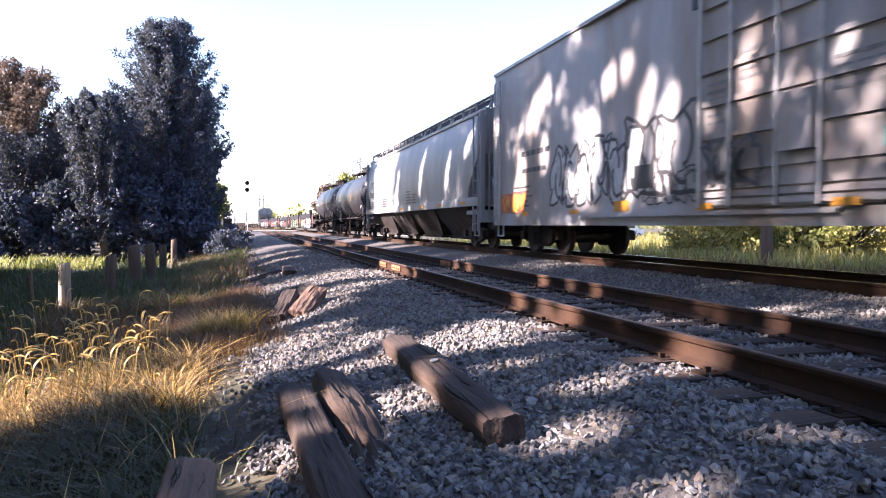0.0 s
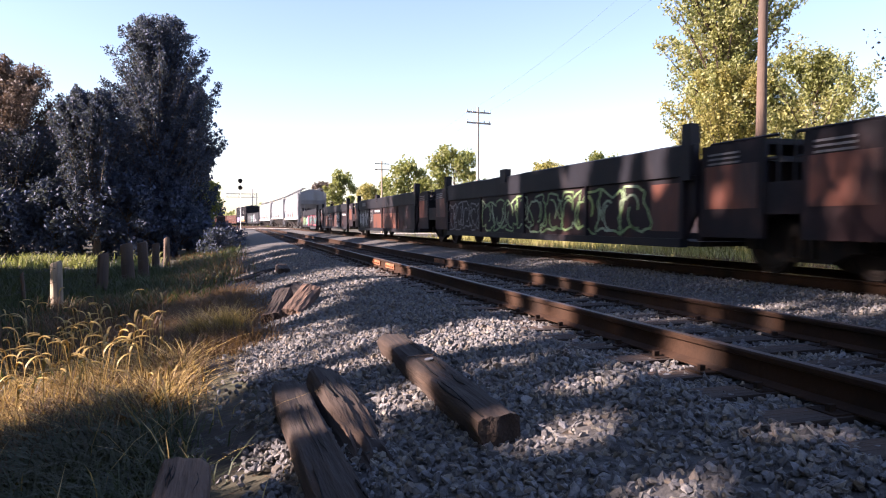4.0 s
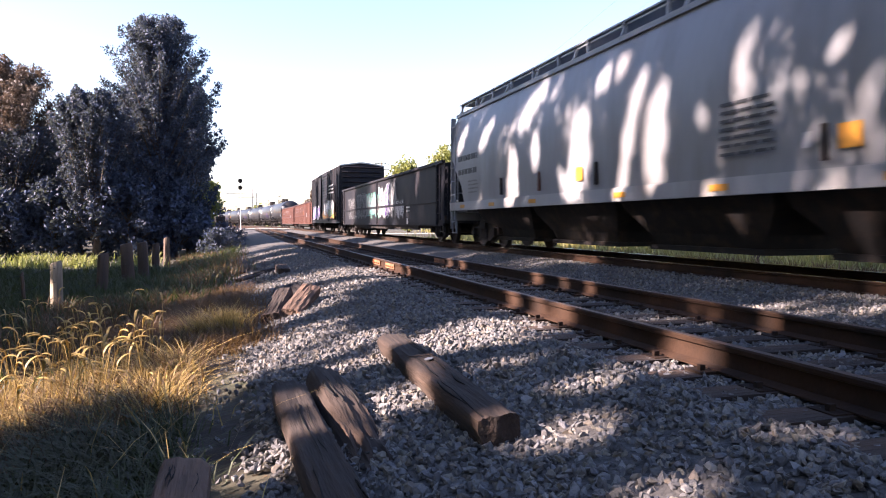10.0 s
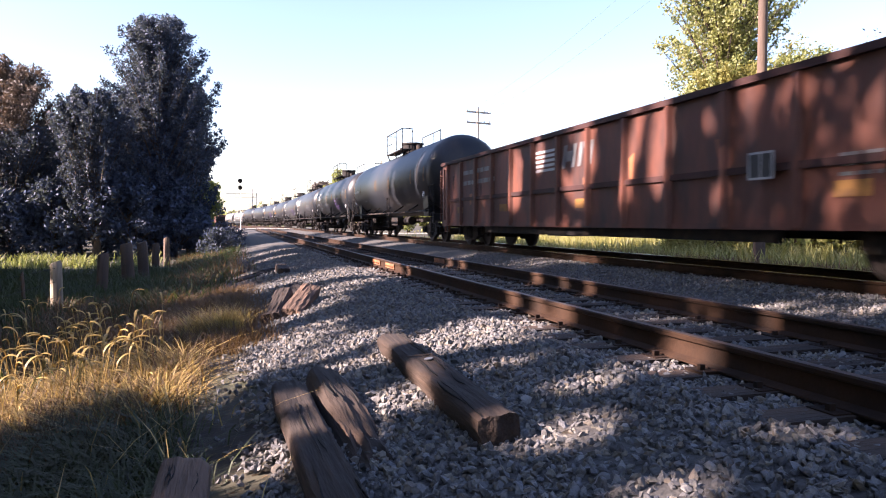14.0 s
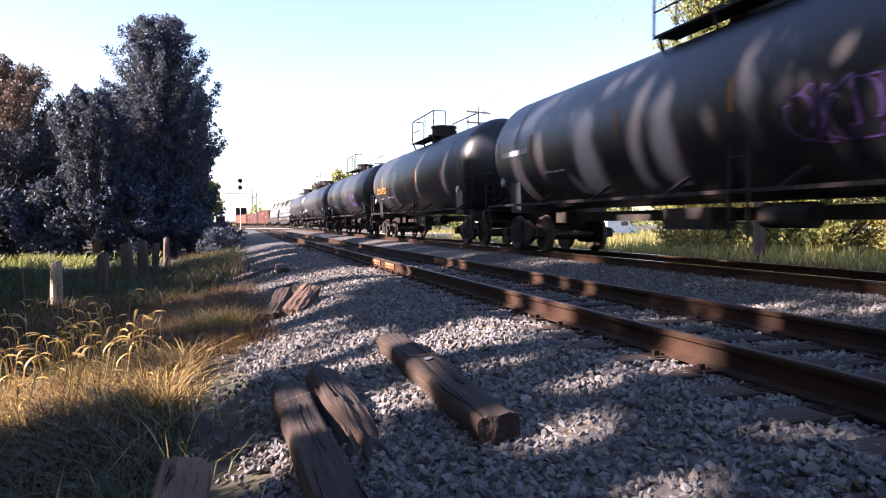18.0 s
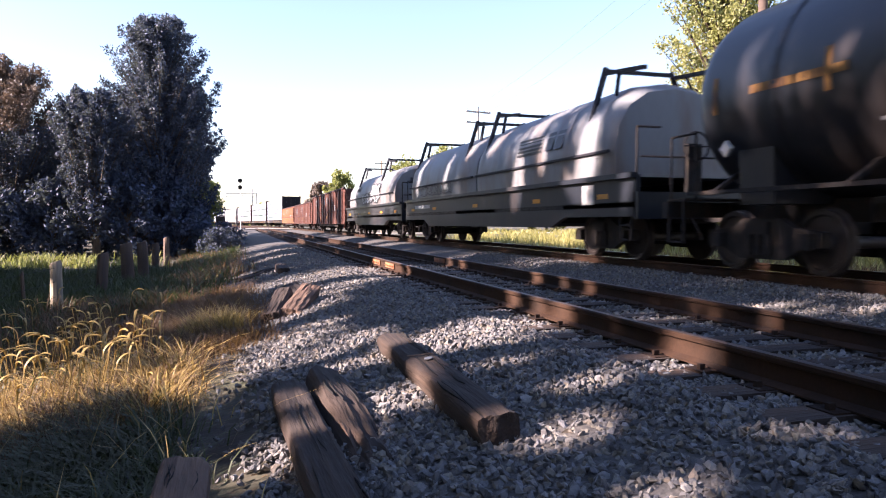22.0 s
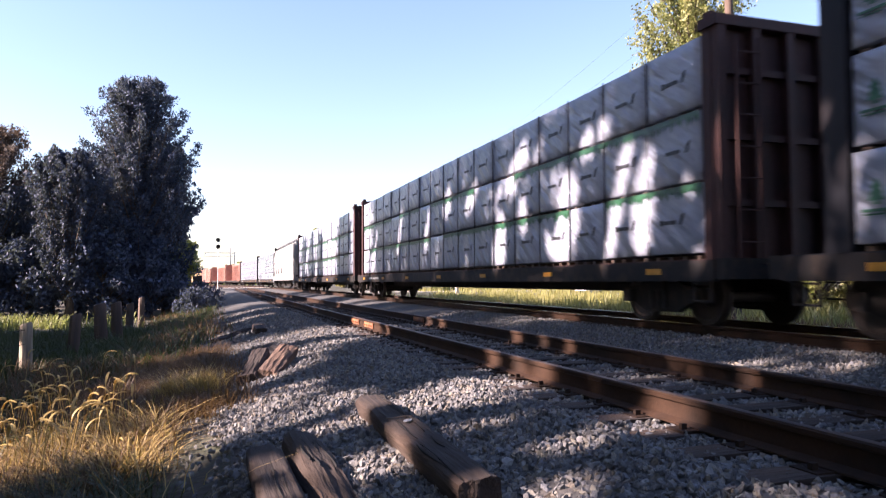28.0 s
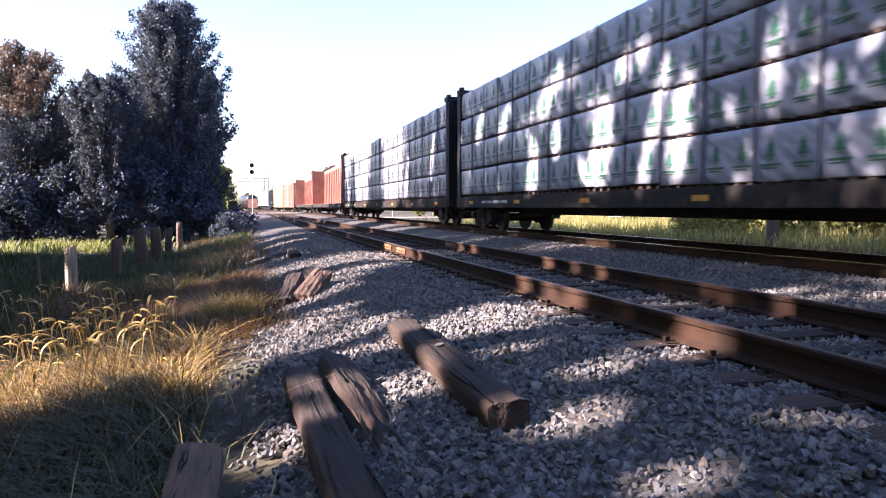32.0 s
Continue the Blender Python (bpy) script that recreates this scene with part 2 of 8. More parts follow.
RUST = (0.13, 0.055, 0.03)
M = {
    "white_paint": material("white_paint", (0.30, 0.30, 0.30), 0.5, spots=(0.19, 0.16, 0.14), spot_scale=0.9, spot_amount=0.35, grain=0.12, grain_scale=9, bump=0.04, stretch=(1, 1, 0.35)),
    "box_white": material("box_white", (0.30, 0.30, 0.305), 0.5, spots=(0.17, 0.13, 0.105), spot_scale=0.7, spot_amount=0.5, grain=0.14, grain_scale=9, bump=0.04, stretch=(1, 1, 0.3)),
    "rotten_tie": material("rotten_tie", (0.12, 0.070, 0.045), 0.9, spots=(0.045, 0.028, 0.022), spot_scale=5.0, spot_amount=0.5, grain=0.6, grain_scale=30, bump=1.0, bump_depth=0.03, stretch=(0.12, 1, 1)),
    "grey_paint": material("grey_paint", (0.215, 0.22, 0.23), 0.42, spots=(0.15, 0.14, 0.135), spot_scale=0.8, spot_amount=0.4, grain=0.10, grain_scale=8, bump=0.03, stretch=(1, 1, 0.3)),
    "tan_paint": material("tan_paint", (0.26, 0.252, 0.24), 0.45, spots=(0.17, 0.15, 0.13), spot_scale=0.8, spot_amount=0.4, grain=0.10, grain_scale=8, bump=0.03, stretch=(1, 1, 0.3)),
    "tank_black": material("tank_black", (0.013, 0.015, 0.020), 0.40, spec=0.35, spots=(0.034, 0.027, 0.024), spot_scale=0.9, spot_amount=0.35, grain=0.2, grain_scale=14, bump=0.02, stretch=(1, 1, 0.3)),
    "under_black": material("under_black", spec=0.25, base=(0.016, 0.014, 0.014), rough=0.8, spots=(0.04, 0.028, 0.02), spot_scale=4, grain=0.3, bump=0.1),
    "iron_oxide": material("iron_oxide", (0.105, 0.032, 0.018), 0.6, spots=(0.034, 0.017, 0.016), spot_scale=1.7, spot_amount=0.65, grain=0.4, grain_scale=12, bump=0.06, stretch=(1, 1, 0.3)),
    "rust_orange": material("rust_orange", (0.33, 0.125, 0.05), 0.7, spots=(0.12, 0.05, 0.03), spot_scale=1.4, spot_amount=0.5, grain=0.25, grain_scale=12, bump=0.06, stretch=(1, 1, 0.35)),
    # a darker red, shade on the lumber cars' end walls put into it
    "bulkhead_red": material("bulkhead_red", (0.045, 0.018, 0.016), 0.7, spots=(0.022, 0.012, 0.012), spot_scale=1.4, grain=0.3, grain_scale=14, bump=0.06, spec=0.3),
    "dark_brown": material("dark_brown", (0.009, 0.009, 0.013), rough=0.6, spec=0.25, spots=(0.022, 0.016, 0.017), spot_scale=1.2, spot_amount=0.4, grain=0.25, grain_scale=12, bump=0.05, stretch=(1, 1, 0.3)),
    "well_brown": material("well_brown", spec=0.25, base=(0.012, 0.009, 0.012), rough=0.65, spots=(0.036, 0.015, 0.014), spot_scale=0.6, spot_amount=0.45, grain=0.25, grain_scale=10, bump=0.05),
    # box_red and box_yellow are paled, with distance haze put into the colour
    "box_red": material("box_red", (0.27, 0.13, 0.095), 0.65, spots=(0.16, 0.08, 0.06), spot_scale=1.0, spot_amount=0.4, grain=0.2, grain_scale=10, bump=0.05),
    "box_yellow": material("box_yellow", (0.40, 0.28, 0.14), 0.6, spots=(0.24, 0.15, 0.09), spot_scale=1.0, spot_amount=0.4, grain=0.15, grain_scale=10, bump=0.05),
    "hood_grey": material("hood_grey", (0.14, 0.145, 0.15), 0.5, spots=(0.11, 0.075, 0.055), spot_scale=1.1, spot_amount=0.45, grain=0.15, grain_scale=10, bump=0.04, stretch=(1, 1, 0.35)),
    "wrap": material("wrap", (0.27, 0.285, 0.335), 0.32, spots=(0.19, 0.20, 0.25), spot_scale=1.3, spot_amount=0.5, grain=0.10, grain_scale=7, bump=1.0, bump_scale=2.6, bump_depth=0.10, vary=0.10, stretch=(0.45, 1.0, 2.4), turn=38, bump_detail=2.5),
    "wrap_green": material("wrap_green", (0.022, 0.085, 0.040), 0.4, grain=0.3, grain_scale=9, bump=0.4, bump_scale=5.0),
    "crack_dark": material("crack_dark", (0.008, 0.006, 0.005), 1.0, bump=0),
    "mark_black": material("mark_black", (0.025, 0.025, 0.028), 0.5, bump=0),
    "mark_dim": material("mark_dim", (0.16, 0.16, 0.165), 0.6, bump=0, grain=0.2),
    "mark_white": material("mark_white", (0.38, 0.38, 0.38), 0.5, bump=0, grain=0.15),
    "mark_yellow": material("mark_yellow", (0.50, 0.22, 0.015), 0.5, bump=0, grain=0.15),
    "mark_faded": material("mark_faded", (0.22, 0.105, 0.02), 0.7, spots=(0.10, 0.045, 0.02), spot_scale=3.0, bump=0, grain=0.3),
    "mark_green": material("mark_green", (0.03, 0.12, 0.07), 0.5, bump=0),
    "mark_red": material("mark_red", (0.5, 0.05, 0.03), 0.5, bump=0),
    "spray_white": material("spray_white", (0.42, 0.43, 0.44), 0.55, grain=0.3, grain_scale=5, bump=0),
    "spray_teal": material("spray_teal", (0.05, 0.24, 0.24), 0.55, spots=(0.16, 0.32, 0.16), spot_scale=1.5, grain=0.3, grain_scale=5, bump=0),
    "spray_purple": material("spray_purple", (0.09, 0.045, 0.19), 0.55, spots=(0.18, 0.12, 0.28), spot_scale=1.5, grain=0.3, grain_scale=5, bump=0),
    "spray_orange": material("spray_orange", (0.55, 0.20, 0.03), 0.55, spots=(0.62, 0.45, 0.06), spot_scale=1.5, grain=0.3, grain_scale=5, bump=0),
    "spray_green": material("spray_green", (0.16, 0.26, 0.10), 0.55, spots=(0.34, 0.40, 0.30), spot_scale=1.5, grain=0.3, grain_scale=5, bump=0),
    "spray_red": material("spray_red", (0.26, 0.025, 0.04), 0.55, spots=(0.34, 0.08, 0.16), spot_scale=1.5, grain=0.3, grain_scale=5, bump=0),
    "steel_wheel": material("steel_wheel", (0.045, 0.034, 0.030), 0.6, 0.4, grain=0.3, bump=0.05),
    "rail_rust": material("rail_rust", (0.036, 0.018, 0.010), 0.85, 0.0, spec=0.2, spots=(0.018, 0.011, 0.008), spot_scale=2.5, grain=0.35, grain_scale=40, bump=0.15),
    "rail_top": material("rail_top", (0.07, 0.05, 0.04), 0.5, 0.5, spots=(0.14, 0.08, 0.05), spot_scale=1.5, grain=0.2, bump=0.03),
    "rail_shiny": material("rail_shiny", (0.45, 0.44, 0.43), 0.22, 1.0, grain=0.1, bump=0.01),
    # lighter pole wood, its sun and haze put into the colour
    "pole_sunlit": material("pole_sunlit", (0.46, 0.39, 0.31), 0.8, spots=(0.30, 0.25, 0.20), spot_scale=3, grain=0.4, grain_scale=30, bump=0.3, stretch=(1, 1, 0.1)),
    "old_tie": material("old_tie", (0.022, 0.013, 0.009), 0.9, spots=(0.058, 0.034, 0.021), spot_scale=4.0, spot_amount=0.5, grain=0.6, grain_scale=26, bump=1.0, bump_depth=0.03, stretch=(0.10, 1, 1), vary=0.15),
    "pole_wood": material("pole_wood", (0.10, 0.065, 0.045), 0.85, spots=(0.05, 0.035, 0.028), spot_scale=3, grain=0.4, grain_scale=25, bump=0.5, stretch=(1, 1, 0.08)),
    "post_wood": material("post_wood", (0.25, 0.20, 0.14), 0.9, spots=(0.10, 0.08, 0.06), spot_scale=5, grain=0.4, grain_scale=30, bump=0.6, stretch=(1, 1, 0.1), vary=0.25),
    "ballast": material("ballast", (0.060, 0.056, 0.052), 0.9, spots=(0.07, 0.060, 0.052), spot_scale=1.3, spot_amount=0.4, grain=0.85, grain_scale=28, bump=1.0),
    "stone": material("stone", (0.22, 0.215, 0.21), 0.8, spots=(0.11, 0.10, 0.09), spot_scale=14, spot_amount=0.35, grain=0.35, grain_scale=70, bump=0.5, vary=0.26, island=True, palette=((0.140, 0.137, 0.137), (0.096, 0.093, 0.094), (0.175, 0.168, 0.158), (0.150, 0.124, 0.098), (0.122, 0.120, 0.125), (0.064, 0.061, 0.061), (0.175, 0.158, 0.130), (0.130, 0.126, 0.126))),
    "soil": material("soil", (0.038, 0.028, 0.021), 0.95, spots=(0.055, 0.062, 0.026), spot_scale=0.6, spot_amount=0.6, grain=0.6, grain_scale=12, bump=0.8),
    "crossing": material("crossing", (0.36, 0.33, 0.28), 0.85, spots=(0.22, 0.20, 0.18), spot_scale=0.5, grain=0.3, grain_scale=10, bump=0.2),
    "bark": material("bark", (0.085, 0.062, 0.045), 0.9, grain=0.5, grain_scale=18, bump=0.8, stretch=(1, 1, 0.25)),
    # dark leaves with the blue haze over the backlit trees put into their colour
    "leaf_dark_hazed": material("leaf_dark_hazed", (0.050, 0.070, 0.130), 0.6, spots=(0.064, 0.086, 0.145), spot_scale=0.5, bump=0, vary=0.45, island=True, through_light=(0.06, 0.07, 0.05)),
    # leaf_green made brighter, sunlight on these trees put into the colour
    "leaf_sunny": material("leaf_sunny", (0.20, 0.215, 0.075), 0.5, spots=(0.30, 0.27, 0.10), spot_scale=0.35, bump=0, vary=0.5, island=True, through_light=(0.34, 0.36, 0.10)),
    "leaf_green": material("leaf_green", (0.135, 0.155, 0.045), 0.55, spots=(0.21, 0.19, 0.06), spot_scale=0.35, bump=0, vary=0.45, island=True, through_light=(0.30, 0.33, 0.08)),
    "leaf_yellow": material("leaf_yellow", (0.28, 0.25, 0.075), 0.55, spots=(0.14, 0.15, 0.045), spot_scale=0.4, bump=0, vary=0.4, island=True, through_light=(0.42, 0.38, 0.10)),
    "leaf_rusty": material("leaf_rusty", (0.15, 0.115, 0.095), 0.55, spots=(0.075, 0.08, 0.075), spot_scale=0.3, bump=0, vary=0.4, island=True, through_light=(0.09, 0.06, 0.035)),
    "grass_green": material("grass_green", (0.046, 0.056, 0.023), 0.6, spots=(0.062, 0.058, 0.028), spot_scale=0.8, bump=0, vary=0.4, island=True, through_light=(0.07, 0.10, 0.02)),
    "grass_dry": material("grass_dry", (0.40, 0.285, 0.095), 0.55, spots=(0.13, 0.085, 0.035), spot_scale=3.5, bump=0, vary=0.6, island=True, through_light=(0.45, 0.32, 0.09)),
    "grass_brown": material("grass_brown", (0.15, 0.088, 0.042), 0.7, spots=(0.09, 0.055, 0.03), spot_scale=1.2, bump=0, vary=0.4, island=True, through_light=(0.15, 0.09, 0.03)),
    "galvanised": material("galvanised", (0.35, 0.35, 0.35), 0.45, 0.6, grain=0.15, bump=0.02),
    "cab_white": material("cab_white", (0.70, 0.70, 0.68), 0.5, spots=(0.5, 0.47, 0.42), grain=0.08, bump=0.02),
    "glass_dark": material("glass_dark", (0.02, 0.025, 0.03), 0.08, bump=0, grain=0.0),
}

# ---- the line of the tracks ----
NEAR_X, FAR_X = 3.80, 8.49     # centre lines
FAR_Z = 0.05                   # the far track lies a little higher
BEND_AT, BEND_R, BEND_END = 90.0, 800.0, 330.0


def along(s, off):
    """Place and heading at s metres up the line, for a line with offset off from the camera's foot."""
    if s <= BEND_AT:
        return off, s, 0.0
    a = (min(s, BEND_END) - BEND_AT) / BEND_R
    r = BEND_R + off
    x, y = r * math.cos(a) - BEND_R, BEND_AT + r * math.sin(a)
    if s > BEND_END:
        x, y = x - (s - BEND_END) * math.sin(a), y + (s - BEND_END) * math.cos(a)
    return x, y, a


STATIONS = [-60 + 6 * i for i in range(25)] + [90 + 5 * i for i in range(60)] + [400, 450, 520]


def swept(profile, off, z, stations=STATIONS):
    """A profile of (sideways, up) points drawn along the line."""
    b = Build()
    rings = []
    for s in stations:
        x, y, a = along(s, off)
        rings.append([(x + u * math.cos(a), y + u * math.sin(a), z + w) for u, w in profile])
    return b.loft(rings)


RAIL = [(-0.07, -0.18), (0.07, -0.18), (0.07, -0.168), (0.012, -0.145), (0.009, -0.045), (0.034, -0.036), (0.036, -0.008), (0.028, 0.0), (-0.028, 0.0), (-0.036, -0.008), (-0.034, -0.036), (-0.009, -0.045), (-0.012, -0.145), (-0.07, -0.168)]
RAILTOP = [(-0.027, 0.0), (0.027, 0.0), (0.027, 0.003), (-0.027, 0.003)]


def ground_height(x, y):
    """The lie of the land: two ballasted tracks on a low bank, fields on both sides."""
    if y > BEND_AT:
        x = x + (y - BEND_AT) ** 2 / (2 * BEND_R) if y < BEND_END else x + 36 + 0.3 * (y - BEND_END)
    def step(a, b, t):
        t = min(1, max(0, (t - a) / (b - a)))
        return t * t * (3 - 2 * t)
    left = -1.02 + 0.82 * step(-2.6, 2.45, x)
    dip = -0.05 * (step(2.35, 2.65, x) - step(4.95, 5.3, x)) - 0.10 * (step(4.9, 5.6, x) - step(6.2, 7.2, x))
    right = -0.62 * step(9.9, 12.5, x)
    bump = 0.04 * noise.noise(Vector((x * 0.5, y * 0.5, 0))) + 0.05 * noise.noise(Vector((x * 0.13, y * 0.13, 3)))
    flat = step(-0.5, 2.2, x) * (1 - step(10, 12, x))
    left -= 0.09 * (1 - step(2.6, 5.4, y)) * (1 - step(1.5, 2.5, x))
    return left + dip + right + bump * (1 - 0.85 * flat) + FAR_Z * step(5.8, 7.0, x)


def spread(near, far, count, grow):
    out, d, step = [near], near, (far - near) * (grow - 1) / (grow ** count - 1)
    for i in range(count):
        d += step
        step *= grow
        out.append(d)
    return out


def sheet(name, xs, ys, mat, lift=0.0, label="", kind="structure", rough=0.0):
    v = []
    for y in ys:
        for x in xs:
            z = ground_height(x, y) + lift
            if rough:
                z += rough * noise.noise(Vector((x * 9, y * 9, 7)))
            v.append((x, y, z))
    n = len(xs)
    f = [(j * n + i, j * n + i + 1, (j + 1) * n + i + 1, (j + 1) * n + i) for j in range(len(ys) - 1) for i in range(n - 1)]
    me = bpy.data.meshes.new(name)
    me.from_pydata(v, [], f)
    me.polygons.foreach_set("use_smooth", [True] * len(me.polygons))
    me.materials.append(mat)
    ob = new(name, me)
    return tagged(ob, label, "", "", kind)


side_out = spread(14, 900, 22, 1.28)
gx = [-x for x in reversed(spread(6, 900, 26, 1.25))] + [-5.6 + 0.4 * i for i in range(50)] + side_out[1:]
gy = [-y for y in reversed(spread(20, 400, 10, 1.35))] + [-19 + 1.0 * i for i in range(60)] + spread(41, 1800, 40, 1.12)
ground = sheet("ground", gx, gy, M["soil"], label="grassy soil beside the railway, sloping to a field")


def ballast_bed():
    """The gravel bed of both tracks follows the line to the distance."""
    us = [-1.3, -0.9, -0.5, -0.1, 0.3, 0.7, 1.1, 1.5, 1.9, 2.3, 2.45, 2.7, 3.05, 3.4, 3.8, 4.2, 4.55, 4.9, 5.2, 5.6, 6.0, 6.4, 6.8, 7.2, 7.6, 8.0, 8.5, 9.0, 9.5, 9.9, 10.5, 11.2, 12.0]
    ss = [-40 + 2 * i for i in range(21)] + [1 + 0.5 * i for i in range(60)] + [32 + 3 * i for i in range(95)] + [330, 420, 520]
    v, f = [], []
    n = len(us)
    for s in ss:
        for i, u in enumerate(us):
            x, y, a = along(s, u)
            z = ground_height(u, min(s, 60)) + 0.03 + 0.012 * noise.noise(Vector((u * 6, s * 6, 2)))
            if i == 0 or i == n - 1:
                z -= 0.12
            if u < 0.25 and s < 12:
                z -= 0.09 * min(1, (0.25 - u) / 0.35)
            v.append((x + (0.25 * noise.noise(Vector((s * 0.8, u, 5))) if i == 0 else 0), y, z))
    for j in range(len(ss) - 1):
        for i in range(n - 1):
            f.append((j * n + i, j * n + i + 1, (j + 1) * n + i + 1, (j + 1) * n + i))
    me = bpy.data.meshes.new("ballast")
    me.from_pydata(v, [], f)
    me.polygons.foreach_set("use_smooth", [True] * len(me.polygons))
    me.materials.append(M["ballast"])
    return tagged(new("ballast", me), "grey crushed-stone ballast bed under both tracks", "", "", "structure")


ballast_bed()

for label, off, z, shiny in (("rust-brown rails of the unused near track", NEAR_X, 0.0, False), ("worn rails of the track that carries the train", FAR_X, FAR_Z, True)):
    track = thing("railway_track", label, "track", kind="structure")
    for side in (-0.7535, 0.7535):
        part("rail", swept(RAIL, off + side, z), M["rail_rust"], track)
        part("rail_head", swept(RAILTOP, off + side, z), M["rail_shiny" if shiny else "rail_top"], track, "polished running surface" if shiny else "")
    tie = Build().box(-1.3, 1.3, -0.115, 0.115, -0.37, -0.192).mesh("sleeper")
    plate = Build().box(-0.18, 0.18, -0.09, 0.09, -0.192, -0.176).box(-0.15, -0.11, -0.03, 0.0, -0.176, -0.14).box(0.11, 0.15, 0.0, 0.03, -0.176, -0.14).mesh("tie_plate")
    far = Build()
    k = 0
    s = -20.0
    while s < 230:
        x, y, a = along(s, off)
        if s < 45:
            o = part("sleeper", tie, M["old_tie"], track, at=pose(x, y, z + random.uniform(-0.01, 0.01), 0, 0, math.degrees(a) + random.uniform(-1, 1)))
            for side in (-0.7535, 0.7535):
                if 0 < s < 30:
                    part("tie_plate", plate, M["rail_rust"], track, at=pose(x + side, y, z))
        else:
            far.add([Matrix.Rotation(a, 3, "Z") @ Vector(p) + Vector((x, y, z)) for p in [(i, j, h) for i in (-1.3, 1.3) for j in (-0.115, 0.115) for h in (-0.37, -0.192)]], [(0, 1, 3, 2), (4, 6, 7, 5), (0, 4, 5, 1), (2, 3, 7, 6), (1, 5, 7, 3)])
        s += 0.52
    tagged(part("far_sleepers", far, M["old_tie"], track), kind="stuff")

# ---- the train ----
# A car's own axes: x forward (the way it travels), y to its left, z up from the rail. Its right side (-y) faces the camera.
PACE = ((0, 20.2), (8, 20.9), (18, 21.1), (24, 21.3), (28, 21.9), (30, 22.7), (32, 22.9))   # seconds, metres a second
SIDES = (-1, 1)


def lathe(profile, n=28, axis="y"):
    rings = []
    for i in range(n):
        a = 2 * math.pi * i / n
        rings.append([(r * math.cos(a), u, r * math.sin(a)) for u, r in profile])
    rings.append(rings[0])
    return rings


def wheelset_mesh():
    b = Build()
    for s in SIDES:
        prof = [(s * 0.69, 0.0), (s * 0.69, 0.40), (s * 0.685, 0.485), (s * 0.71, 0.487), (s * 0.72, 0.458), (s * 0.81, 0.452), (s * 0.812, 0.39), (s * 0.78, 0.36), (s * 0.765, 0.16), (s * 0.83, 0.13), (s * 0.83, 0.0)]
        b.loft(lathe(prof), closed=False, caps=False)
    b.tube((0, -1.08, 0), (0, 1.08, 0), 0.085, n=12)
    for s in SIDES:
        for k in range(3):
            a = k * 2 * math.pi / 3
            b.box(0.045 * math.cos(a) - 0.02, 0.045 * math.cos(a) + 0.02, s * 1.08 - 0.02, s * 1.08 + 0.02, 0.045 * math.sin(a) - 0.02, 0.045 * math.sin(a) + 0.02)
    return b.mesh("wheelset", True)


def truck_mesh():
    b = Build()
    for s in SIDES:
        y0, y1 = s * 0.93, s * 1.06
        out = [(-1.15, 0.40), (-1.15, 0.60), (-0.62, 0.66), (-0.36, 0.80), (0.36, 0.80), (0.62, 0.66), (1.15, 0.60), (1.15, 0.40), (0.80, 0.36), (0.45, 0.20), (-0.45, 0.20), (-0.80, 0.36)]
        b.loft([[(x, y0, z) for x, z in out], [(x, y1, z) for x, z in out]])
        for k in SIDES:
            b.box(k * 0.885 - 0.13, k * 0.885 + 0.13, min(y1, y1 + s * 0.10), max(y1, y1 + s * 0.10), 0.36, 0.58)
        for k in (-0.18, 0, 0.18):
            b.tube((k, s * 1.075, 0.26), (k, s * 1.075, 0.56), 0.062, n=10)
    b.box(-0.2, 0.2, -1.14, 1.14, 0.56, 0.74)
    b.box(-0.16, 0.16, -1.0, 1.0, 0.28, 0.42)
    b.tube((0, 0, 0.74), (0, 0, 0.95), 0.2, n=14)
    b.box(-1.0, -0.55, -0.7, -0.55, 0.38, 0.46).box(0.55, 1.0, 0.55, 0.7, 0.38, 0.46)
    return b.mesh("truck")


WHEELSET, TRUCK = wheelset_mesh(), truck_mesh()
WHEELS = []


def running_gear(car, half, centre, low=0.0):
    """Two trucks with turning wheelsets, couplers and hoses."""
    for k in SIDES:
        t = part("truck", TRUCK, M["under_black"], car, at=pose(k * centre, 0, -low))
        for j in SIDES:
            w = part("wheelset", WHEELSET, M["steel_wheel"], t, at=pose(j * 0.885, 0, 0.458))
            WHEELS.append((w, j))
    coupler(car, half)


def coupler_mesh():
    b = Build()
    b.box(-0.75, -0.18, -0.09, 0.09, 0.78, 0.97)
    b.loft([[(-0.2, -0.12, 0.75), (-0.2, 0.14, 0.75), (-0.2, 0.14, 1.0), (-0.2, -0.12, 1.0)], [(0.0, -0.16, 0.74), (0.0, 0.18, 0.74), (0.0, 0.18, 1.02), (0.0, -0.16, 1.02)], [(0.09, -0.02, 0.76), (0.09, 0.17, 0.76), (0.09, 0.17, 1.0), (0.09, -0.02, 1.0)]])
    b.path([(-0.35, -0.3, 0.85), (-0.1, -0.32, 0.6), (0.0, -0.3, 0.42)], 0.022, 6)
    b.path([(-0.5, -0.75, 0.98), (-0.15, -0.7, 0.98), (-0.12, 0.0, 1.06)], 0.014, 5)
    return b.mesh("coupler")


COUPLER = coupler_mesh()


def coupler(car, half):
    part("coupler", COUPLER, M["under_black"], car, at=pose(half - 0.06, 0, 0))
    part("coupler", COUPLER, M["under_black"], car, at=pose(-half + 0.06, 0, 0, 0, 0, 180))


LADDERS = {}


